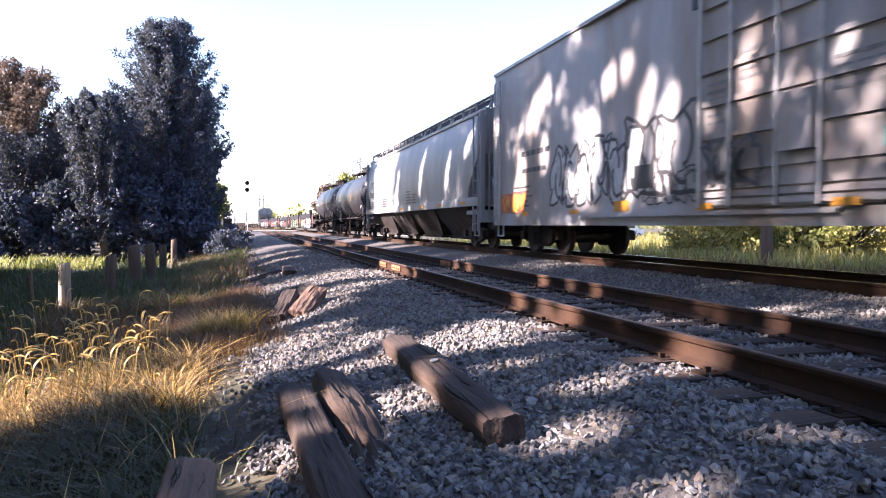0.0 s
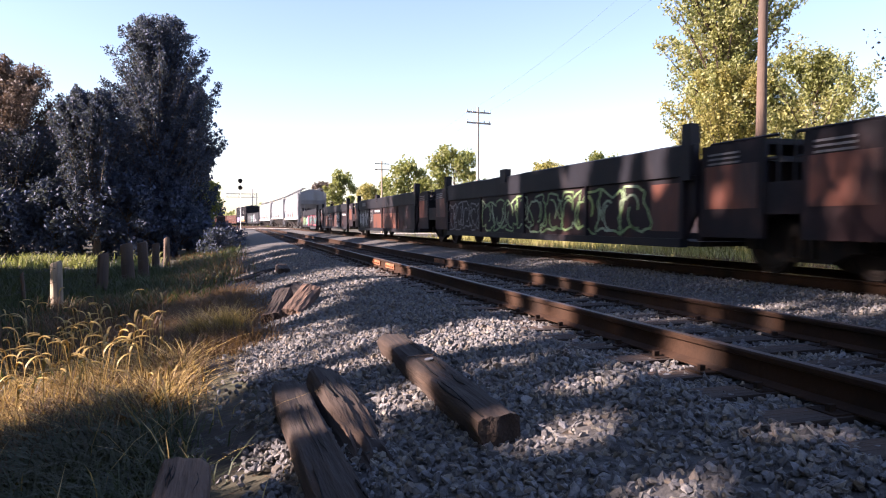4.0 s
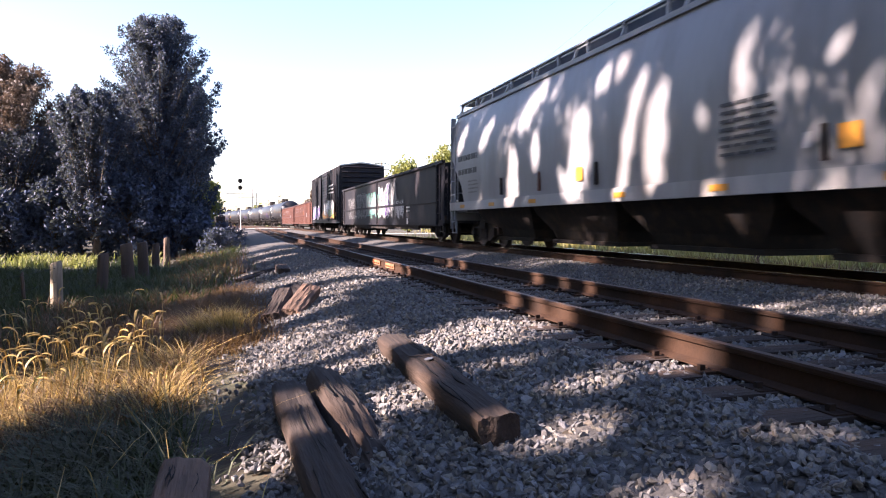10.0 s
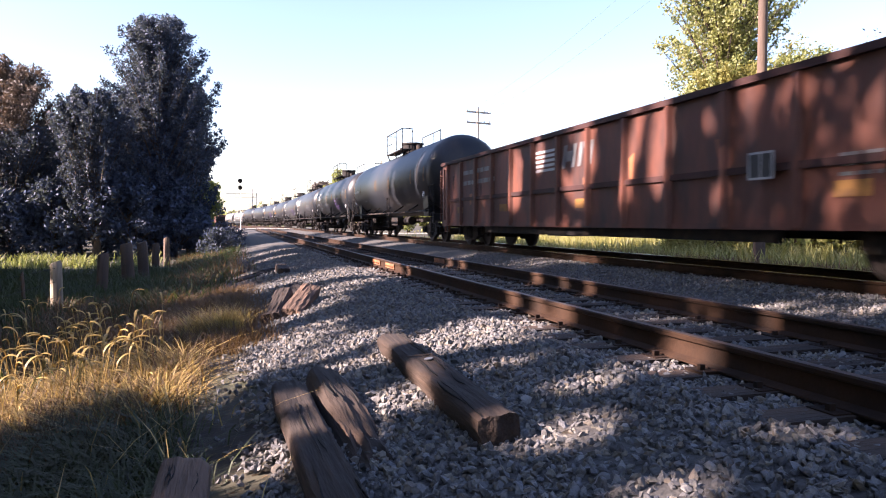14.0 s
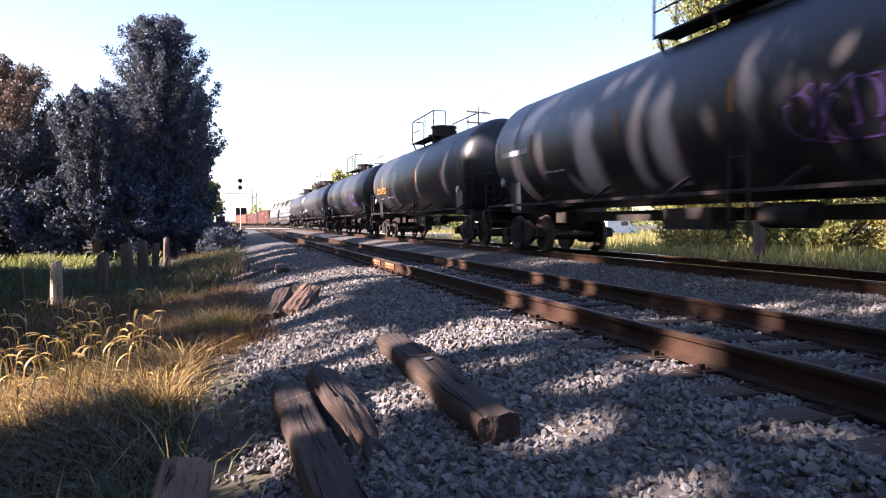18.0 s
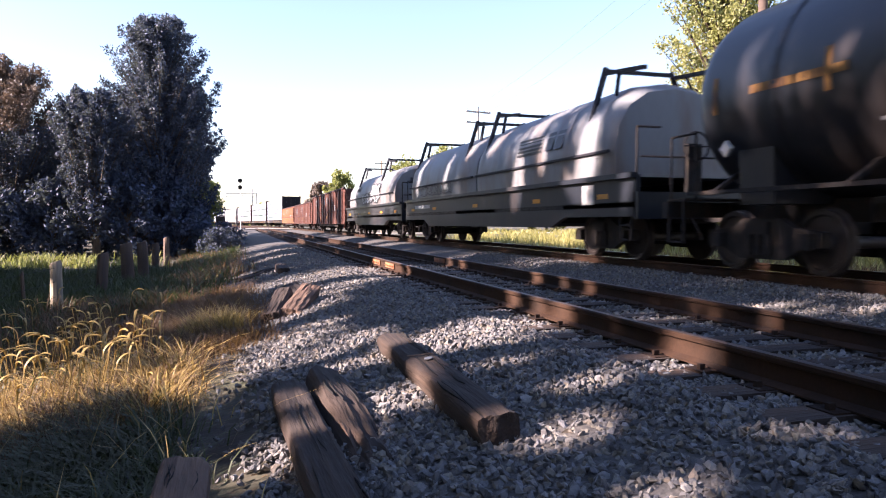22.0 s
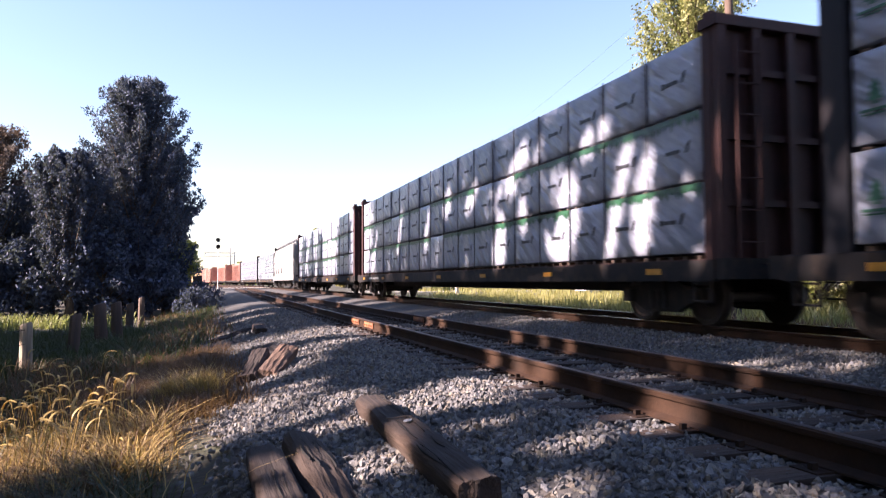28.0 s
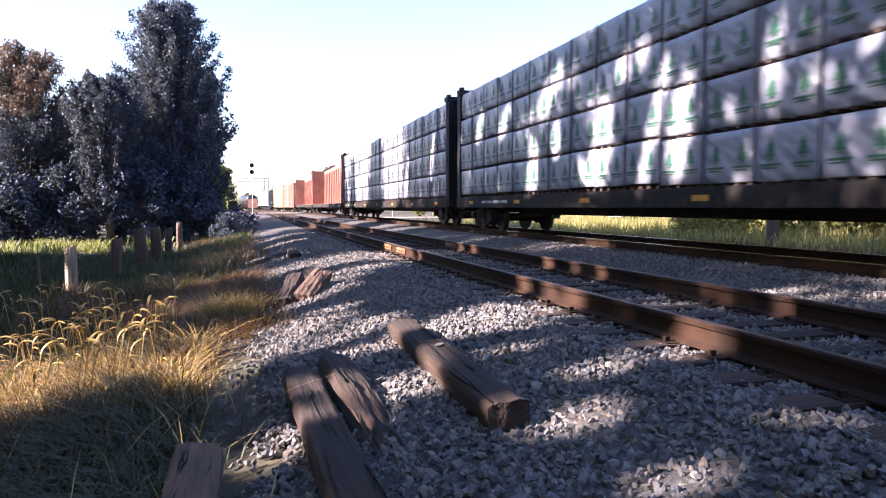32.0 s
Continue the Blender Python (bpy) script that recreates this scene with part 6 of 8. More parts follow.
def travelled(t):
    """Metres that the train has run by t; it gathers speed a little."""
    run = 0.0
    for (ta, va), (tb, vb) in zip(PACE, PACE[1:]):
        if t > ta:
            u = min(t, tb) - ta
            run += u * (va + (vb - va) * u / (2 * (tb - ta)))
    return run


def motions():
    """The train runs towards the camera's right; its wheels roll."""
    times = [0.5 * i for i in range(65)]
    for car, a, b in TRAIN:
        rows = []
        for t in times:
            x, y, ang = along((a + b) / 2 - travelled(t), FAR_X)
            rows.append((t, pose(x, y, FAR_Z, 0, 0, -90 + math.degrees(ang))))
        walk(car, rows)
    # every wheelset rolls alike, so the first at each axle lends its action to the others
    lent = {}
    for w, j in WHEELS:
        if j not in lent:
            walk(w, [(k / 30, pose(j * 0.885, 0, 0.458) @ Matrix.Rotation(travelled(k / 30) / 0.458, 4, "Y")) for k in range(961)])
            lent[j] = w.animation_data
        else:
            w.rotation_mode = "QUATERNION"
            w.animation_data_create().action = lent[j].action
            w.animation_data.action_slot = lent[j].action_slot


# ---- the ground's cover ----
def raw_mesh(name, verts, faces, mat, smooth=False):
    """A mesh from arrays: verts (n, 3), faces (m, k)."""
    me = bpy.data.meshes.new(name)
    k = faces.shape[1]
    me.vertices.add(len(verts))
    me.vertices.foreach_set("co", verts.astype(np.float32).ravel())
    me.loops.add(faces.size)
    me.loops.foreach_set("vertex_index", faces.astype(np.int32).ravel())
    me.polygons.add(len(faces))
    me.polygons.foreach_set("loop_start", np.arange(0, faces.size, k, dtype=np.int32))
    me.update(calc_edges=True)
    me.validate()
    me.polygons.foreach_set("use_smooth", [smooth] * len(me.polygons))
    me.materials.append(mat)
    return me


def rotations(rng, n):
    q = rng.normal(size=(n, 4))
    q /= np.linalg.norm(q, axis=1)[:, None]
    w, x, y, z = q.T
    return np.stack([np.stack([1 - 2 * (y * y + z * z), 2 * (x * y - z * w), 2 * (x * z + y * w)], 1), np.stack([2 * (x * y + z * w), 1 - 2 * (x * x + z * z), 2 * (y * z - x * w)], 1), np.stack([2 * (x * z - y * w), 2 * (y * z + x * w), 1 - 2 * (x * x + y * y)], 1)], 1)


def rocks(name, places, sizes, mat, seed):
    """Crushed stones: angular lumps, each from one of a few rough shapes."""
    rng = np.random.default_rng(seed)
    bm = bmesh.new()
    bmesh.ops.create_icosphere(bm, subdivisions=1, radius=1)
    base = np.array([v.co[:] for v in bm.verts])
    tri = np.array([[v.index for v in f.verts] for f in bm.faces])
    bm.free()
    shapes = []
    for k in range(9):
        s = base + rng.uniform(-0.42, 0.42, (12, 3))
        s = s / np.abs(s).max(0) * np.array([1.05, rng.uniform(0.6, 0.95), rng.uniform(0.38, 0.62)])
        shapes.append(s)
    shapes = np.array(shapes)
    n = len(places)
    pick = shapes[rng.integers(0, 9, n)]
    rot = rotations(rng, n)
    v = np.einsum("nij,nkj->nki", rot, pick) * sizes[:, None, None] + places[:, None, :]
    f = (tri[None] + 12 * np.arange(n)[:, None, None]).reshape(-1, 3)
    return raw_mesh(name, v.reshape(-1, 3), f, mat)


def heights(xs, ys):
    return np.array([ground_height(x, y) for x, y in zip(xs, ys)])


def stone_cover():
    rng = np.random.default_rng(5)
    zones = [(-0.9, 2.99, 1.2, 6.0, 1000), (-0.9, 2.99, 6.0, 9.0, 800), (-0.7, 2.99, 9.0, 15.0, 520), (3.1, 4.5, 0.5, 9.0, 700), (3.1, 4.5, 9.0, 16.0, 420), (4.65, 7.6, 1.5, 20.0, 420), (7.8, 9.2, 2, 18.0, 120), (-0.5, 3.0, 15.0, 28.0, 170), (9.3, 11.3, 6, 24, 60)]
    px, py = [], []
    for x0, x1, y0, y1, per in zones:
        n = int((x1 - x0) * (y1 - y0) * per)
        xs, ys = rng.uniform(x0, x1, n), rng.uniform(y0, y1, n)
        keep = np.ones(n, bool)
        # only what the camera's wedge of view can hold
        ang = np.degrees(np.arctan2(xs, ys))
        keep &= (ang > -19) & (ang < 52)
        edge = np.interp(ys, (1.0, 3.2, 4.4, 5.0, 5.8, 6.6, 7.4, 9.0, 12.0), (-0.05, 0.02, 0.12, 0.20, 0.20, 0.02, 0.12, 0.30, 0.1)) + 0.08 * np.sin(ys * 7.1) + 0.06 * np.sin(ys * 17.0)
        keep &= (xs > edge) | (rng.random(n) < 0.04 + 0.3 * np.exp(-np.abs(xs - edge) / 0.08))
        beat = np.abs((ys + 20.0) % 0.52 - 0.26) > 0.26 - 0.125
        keep &= ~((xs > 2.5) & (xs < 5.1) & beat & (rng.random(n) < 0.55))
        px.append(xs[keep])
        py.append(ys[keep])
    xs, ys = np.concatenate(px), np.concatenate(py)
    sz = rng.uniform(0.016, 0.036, len(xs)) * np.where(rng.random(len(xs)) < 0.05, 1.3, 1.0)
    z = heights(xs, ys) + 0.03 + sz * rng.uniform(-0.1, 0.55, len(xs))
    tagged(new("ballast_stones", rocks("ballast_stones", np.stack([xs, ys, z], 1), sz, M["stone"], 6)), "loose grey and tan crushed stones", "gravel", "", "stuff")


stone_cover()


def blades(name, xs, ys, tall, wide, mat, seed, lean=0.5, label="", base_lift=0.0):
    """Grass: each blade a bent strip of three pieces."""
    rng = np.random.default_rng(seed)
    n = len(xs)
    z = heights(xs, ys) + base_lift
    a = rng.uniform(0, 2 * np.pi, n)
    h = tall * rng.uniform(0.5, 1.15, n)
    l = lean * rng.uniform(0.2, 1.3, n) * h
    d = np.stack([np.cos(a), np.sin(a), 0 * a], 1)
    s = np.stack([-np.sin(a), np.cos(a), 0 * a], 1)
    root = np.stack([xs, ys, z - 0.02], 1)
    rows = []
    for t, w in ((0, 1.0), (0.4, 0.85), (0.75, 0.55), (1.0, 0.08)):
        c = root + d * (l * t * t)[:, None] + np.stack([0 * h, 0 * h, h * (t - 0.25 * t * t * lean)], 1)
        rows += [c - s * (wide * w / 2), c + s * (wide * w / 2)]
    v = np.stack(rows, 1).reshape(-1, 3)
    quad = np.array([[0, 1, 3, 2], [2, 3, 5, 4], [4, 5, 7, 6]])
    f = (quad[None] + 8 * np.arange(n)[:, None, None]).reshape(-1, 4)
    return tagged(new(name, raw_mesh(name, v, f, mat)), label, "grass", "", "stuff")


def patch(rng, n, x0, x1, y0, y1, clump=0.0, clumps=40):
    if not clump:
        return rng.uniform(x0, x1, n), rng.uniform(y0, y1, n)
    cx, cy = rng.uniform(x0, x1, clumps), rng.uniform(y0, y1, clumps)
    k = rng.integers(0, clumps, n)
    return cx[k] + rng.normal(0, clump, n), cy[k] + rng.normal(0, clump, n)


rng = np.random.default_rng(21)
xs, ys = patch(rng, 14000, -2.4, -0.46, 2.3, 6.0, 0.13, 190)
blades("weedy_grass", xs, ys, 0.36, 0.011, M["grass_green"], 22, 1.35, "dull green tangled grass at the foot of the bank")
xs, ys = patch(rng, 110, -1.8, -0.2, 2.6, 5.3, 0.25, 40)
blades("dead_stalks", xs, ys, 0.5, 0.010, M["grass_dry"], 35, 1.0, "pale dead stalks among green grass")
xs, ys = patch(rng, 6500, -2.8, -0.55, 5.2, 8.6, 0.16, 110)
blades("shaded_stems", xs, ys, 0.40, 0.012, M["grass_brown"], 34, 0.7, "brown stems under the golden grass")
xs, ys = patch(rng, 5600, -2.6, -0.5, 5.5, 8.0, 0.10, 130)
blades("foxtail_grass", xs, ys, 0.46, 0.014, M["grass_dry"], 23, 1.35, "golden dry foxtail grass")
xs, ys = patch(rng, 13000, -1.7, 0.15, 7.6, 14.0, 0.2, 110)
blades("dry_weeds", xs, ys, 0.36, 0.009, M["grass_brown"], 24, 1.0, "brown dead weeds beside the ballast")
xs, ys = patch(rng, 5000, -3.4, -1.2, 8.0, 15.0, 0.25, 60)
blades("mixed_weeds", xs, ys, 0.5, 0.016, M["grass_brown"], 36, 0.8, "brown weeds by the fence")
xs, ys = patch(rng, 900, -0.5, 0.15, 8.7, 9.9, 0.10, 6)
blades("dry_tussock", xs, ys, 0.5, 0.012, M["grass_dry"], 25, 0.9, "straw-coloured grass tussocks")
xs, ys = patch(rng, 5200, -0.75, 0.32, 2.8, 9.5, 0.10, 160)
blades("ground_litter", xs, ys, 0.035, 0.010, M["grass_brown"], 41, 3.2, "flattened brown straw and wood chips on the soil")
xs, ys = patch(rng, 30000, -9.5, -1.6, 7.0, 27, 0.35, 220)
blades("meadow_grass", xs, ys, 0.45, 0.022, M["grass_green"], 26, 0.6, "green meadow grass beyond the fence")
xs, ys = patch(rng, 3500, -2.2, -0.1, 13.5, 42, 0.30, 80)
blades("bank_grass", xs, ys, 0.5, 0.025, M["grass_green"], 38, 0.9, "dull green grass along the bank")
xs, ys = patch(rng, 3500, -2.2, 0.1, 13.5, 42, 0.30, 90)
blades("bank_weeds", xs, ys, 0.45, 0.02, M["grass_brown"], 27, 0.9, "brown and green weeds along the bank")
xs, ys = patch(rng, 2600, -18, -2.8, 29, 35, 0.35, 46)
blades("sunlit_weeds", xs, ys, 0.6, 0.045, M["leaf_green"], 28, 0.6, "yellow-green weeds in sun before the trees")
xs, ys = patch(rng, 15000, 14.5, 30, 9, 60, 0.6, 260)
blades("tall_weeds", xs, ys, 0.85, 0.05, M["leaf_yellow"], 29, 0.5, "tall yellow-green weeds behind the train")
xs, ys = patch(rng, 12000, 11.6, 16, 8, 40, 0.4, 150)
blades("brown_weeds", xs, ys, 0.6, 0.03, M["grass_brown"], 30, 0.6, "brown weeds behind the train")
xs, ys = patch(rng, 9000, 30, 80, 20, 130, 1.2, 260)
blades("far_field", xs, ys, 0.7, 0.12, M["leaf_yellow"], 33, 0.5, "pale sunlit field behind the track")


def foxtails():
    """Nodding seed heads on thin stems over the golden grass."""
    rnd = random.Random(31)
    head = Build()
    pts, rad = [], []
    for i in range(9):
        t = i / 8
        a = 2.1 * t
        pts.append(Vector((0.095 * (1 - math.cos(a)) * 1.2, 0, 0.085 * math.sin(a))))
        rad.append(0.004 + 0.009 * math.sin(math.pi * min(1, t * 0.9 + 0.08)))
    rings = []
    for p, r in zip(pts, rad):
        rings.append([(p.x + r * math.cos(q) * 0.7, r * math.sin(q), p.z + r * math.cos(q) * 0.7) for q in [2 * math.pi * k / 6 for k in range(6)]])
    head.loft(rings)
    hm = head.mesh("seed_head", True)
    hm.materials.append(M["grass_dry"])
    stems = {}
    for i in range(190):
        if i < 135:
            x, y = rnd.uniform(-2.3, -0.7), rnd.uniform(5.7, 8.4)
        else:
            x, y = rnd.uniform(-3.4, -1.6), rnd.uniform(8.0, 12.0)
        h = round(rnd.uniform(0.32, 0.66), 1)
        if h not in stems:
            stems[h] = Build().path([(0, 0, 0), (0.03, 0, h * 0.5), (0.09, 0, h)], 0.003, 4).mesh("stem")
            stems[h].materials.append(M["grass_dry"])
        p = thing("foxtail", "nodding golden foxtail seed head on a thin stem", "grass", "foxtails", at=pose(x, y, ground_height(x, y), 0, 0, rnd.uniform(-180, 180)))
        part("stem", stems[h], None, p)
        s = rnd.uniform(0.75, 1.2)
        part("seed_head", hm, None, p, at=pose(0.09, 0, h) @ Matrix.Diagonal((s, s, s, 1)))


foxtails()


# ---- trees ----
# where the sun comes through the crowns of the trees beside the line: on the bank (x, y, radius) and slanting over passing cars' sides (y, z to y, z, radius)
GRASS_SUN = [
    (-1.9, 6.0, 0.22), (-2.0, 6.5, 0.30), (-1.9, 7.0, 0.28), (-1.5, 6.2, 0.18), (-1.45, 6.7, 0.25), (-1.5, 7.4, 0.2), (-2.3, 7.5, 0.3), (-0.95, 6.3, 0.12), (-2.4, 6.1, 0.22),
    (-3.3, 15.4, 0.22), (-3.3, 15.0, 0.2), (-0.3, 9.3, 0.14), (-0.7, 10.4, 0.14)]
BANK_SUN = [
    # the slanting streaks across the bank
    (-0.30, 5.65, 0.0, 6.50, 0.13), (0.0, 6.55, 0.44, 6.95, 0.14), (0.44, 6.99, 1.0, 7.80, 0.15), (1.0, 7.84, 1.41, 8.36, 0.14), (-0.4, 7.56, 0.48, 7.64, 0.10), (0.48, 7.64, 0.9, 8.17, 0.10),
    (0.70, 6.05, 0.95, 6.25, 0.13), (0.95, 6.25, 1.40, 6.90, 0.14), (0.88, 5.45, 1.02, 5.32, 0.12), (0.05, 5.17, 0.2, 4.98, 0.09),
    # the broad patch beside the rail
    (1.68, 5.45, 2.2, 5.75, 0.27), (1.75, 5.72, 2.6, 6.10, 0.27), (2.3, 6.15, 3.0, 6.5, 0.25), (1.6, 4.82, 2.0, 4.76, 0.09),
    # small flecks among the sleepers
    (1.62, 3.24, 1.88, 3.24, 0.16), (2.07, 3.84, 2.3, 3.92, 0.11), (2.6, 4.01, 2.96, 4.03, 0.10), (0.97, 4.33, 1.03, 4.1, 0.16), (0.15, 3.95, 0.24, 3.65, 0.17), (0.69, 4.35, 0.76, 4.1, 0.09), (1.65, 2.37, 1.65, 2.37, 0.08), (2.45, 2.62, 2.45, 2.62, 0.08),
    # further along
    (0.95, 9.6, 1.4, 10.6, 0.22), (1.4, 10.6, 2.2, 12.0, 0.24), (2.2, 12.0, 3.2, 13.93, 0.24), (0.56, 8.81, 1.03, 9.32, 0.15), (1.03, 9.32, 1.37, 9.68, 0.16), (1.38, 12.55, 2.48, 14.2, 0.18), (2.48, 14.2, 3.23, 15.58, 0.2), (0.4, 21.56, 1.82, 22.89, 0.27),
    (0.67, 25.6, 1.98, 27.62, 0.27), (-0.24, 21.56, 1.06, 21.83, 0.27), (6.04, 7.15, 6.48, 6.98, 0.12), (6.73, 6.07, 6.73, 6.07, 0.14), (4.04, 4.9, 4.22, 4.91, 0.11), (5.65, 6.59, 5.65, 6.59, 0.12), (4.87, 10.13, 4.87, 10.13, 0.2), (3.48, 15.51, 3.15, 13.31, 0.2)]
SIDE_SUN = [
    (11.0, 3.43, 11.31, 2.69, 0.16), (11.31, 2.69, 11.57, 2.0, 0.17), (11.57, 2.0, 11.79, 1.22, 0.17), (13.15, 2.83, 13.38, 2.17, 0.4), (13.38, 2.17, 13.66, 1.52, 0.4), (10.38, 2.98, 10.6, 2.38, 0.23),
    (10.6, 2.38, 10.65, 1.58, 0.24), (11.74, 3.83, 12.62, 3.64, 0.24), (15.45, 4.06, 16.47, 3.32, 0.33), (16.92, 2.33, 17.16, 1.49, 0.4), (15.55, 2.78, 15.59, 2.27, 0.23), (18.73, 3.64, 19.46, 3.05, 0.24),
    (21.11, 3.72, 21.55, 3.15, 0.27), (8.37, 3.5, 8.52, 2.9, 0.12), (8.52, 2.9, 8.39, 2.54, 0.12), (8.91, 1.36, 9.11, 1.16, 0.1), (9.35, 2.53, 9.25, 2.33, 0.08), (6.62, 3.11, 6.81, 2.83, 0.07),
    (6.26, 2.45, 6.4, 2.03, 0.06), (14.27, 1.9, 13.97, 1.54, 0.17), (31.5, 3.0, 32.3, 1.4, 0.35), (23.3, 3.2, 23.8, 2.2, 0.22), (27.0, 3.5, 27.6, 2.2, 0.27), (36.0, 3.2, 37.0, 1.8, 0.4)]
SUNBEAMS = [(x, y, ground_height(x, y) + 0.35, r) for x, y, r in GRASS_SUN]
# on the near rails and the old sleepers (x, y, z, radius)
SUNBEAMS += [(3.02, 4.0, -0.08, 0.13), (3.02, 4.25, -0.10, 0.15), (2.9, 4.35, -0.15, 0.12), (3.02, 6.2, -0.08, 0.2), (3.02, 6.7, -0.08, 0.2), (3.02, 7.4, -0.08, 0.16), (3.02, 12.4, -0.08, 0.2), (3.02, 13.2, -0.08, 0.25), (3.02, 14.0, -0.08, 0.2)]
SUNBEAMS += [(4.53, 5.1, -0.08, 0.12), (4.53, 8.4, -0.08, 0.16), (4.53, 9.2, -0.08, 0.14), (4.53, 13.9, -0.08, 0.2), (4.53, 14.8, -0.08, 0.2)]
SUNBEAMS += [(1.2, 5.55, -0.10, 0.12), (1.16, 4.95, -0.12, 0.06), (0.37, 3.85, -0.30, 0.05), (0.58, 4.25, -0.28, 0.06)]
for xa, ya, xb, yb, r in BANK_SUN:
    n = max(1, int(math.hypot(xb - xa, yb - ya) / (1.5 * r)))
    for k in range(n):
        q = k / n
        x, y = xa + (xb - xa) * q, ya + (yb - ya) * q
        SUNBEAMS.append((x, y, ground_height(x, y) + 0.04, r * (1.0 + 0.45 * ((k * 7 + int(y * 10)) % 5) / 4)))
SUNBEAMS = np.array(SUNBEAMS + [(6.9, ya + (yb - ya) * k / 3, za + (zb - za) * k / 3, r * (0.75 + 0.35 * ((k * 7) % 3) / 2)) for ya, za, yb, zb, r in SIDE_SUN for k in range(4)])
def leaves(rng, centres, radii, per, size, mat, name="crown", squash=1.0, foot=None):
    """Small pointed leaves in clumps round the centres."""
    n = len(centres) * per
    c = np.repeat(centres, per, 0)
    r = np.repeat(radii, per)
    d = rng.normal(size=(n, 3))
    d /= np.linalg.norm(d, axis=1)[:, None]
    p = c + d * (r * rng.random(n) ** 0.62)[:, None] * np.array([1, 1, squash])
    # leaves cut away along the sun's rays, to place patches of light
    if foot is not None:
        way = np.array(SUN_FROM)
        keep = np.ones(n, bool)
        for bx, by, bz, br in SUNBEAMS:
            d = p + foot - np.array([bx, by, bz])
            off = np.linalg.norm(d - (d @ way)[:, None] * way, axis=1)
            keep &= off > br * rng.uniform(0.75, 1.12, n) + 0.05
        p = p[keep]
        n = len(p)
    rot = rotations(rng, n)
    s = size * rng.uniform(0.6, 1.35, n)
    shape = np.array([[0, -0.5, 0], [0.32, 0, 0.08], [0, 0.62, 0], [-0.32, 0, 0.08]])
    v = np.einsum("nij,kj->nki", rot, shape) * s[:, None, None] + p[:, None, :]
    f = np.arange(4 * n).reshape(-1, 4)
    return raw_mesh(name, v.reshape(-1, 3), f, mat)


def in_beam(p):
    d = np.array(p) - SUNBEAMS[:, :3]
    way = np.array(SUN_FROM)
    off = np.linalg.norm(d - (d @ way)[:, None] * way, axis=1)
    return bool((off < SUNBEAMS[:, 3]).any())


def clear_step(x, y, height):
    """The shift along the line at which a trunk stands in the least of the light that reaches the bank."""
    way = np.array(SUN_FROM)
    q = (x - SUNBEAMS[:, 0]) / way[0]
    by, bz = SUNBEAMS[:, 1] + q * way[1], SUNBEAMS[:, 2] + q * way[2]
    return min((0.1 * k for k in range(-11, 12)), key=lambda s: float(np.sum(np.clip(SUNBEAMS[:, 3] + 0.3 - np.abs(by - y - s), 0, None) * (bz < height))) + 0.004 * abs(s))


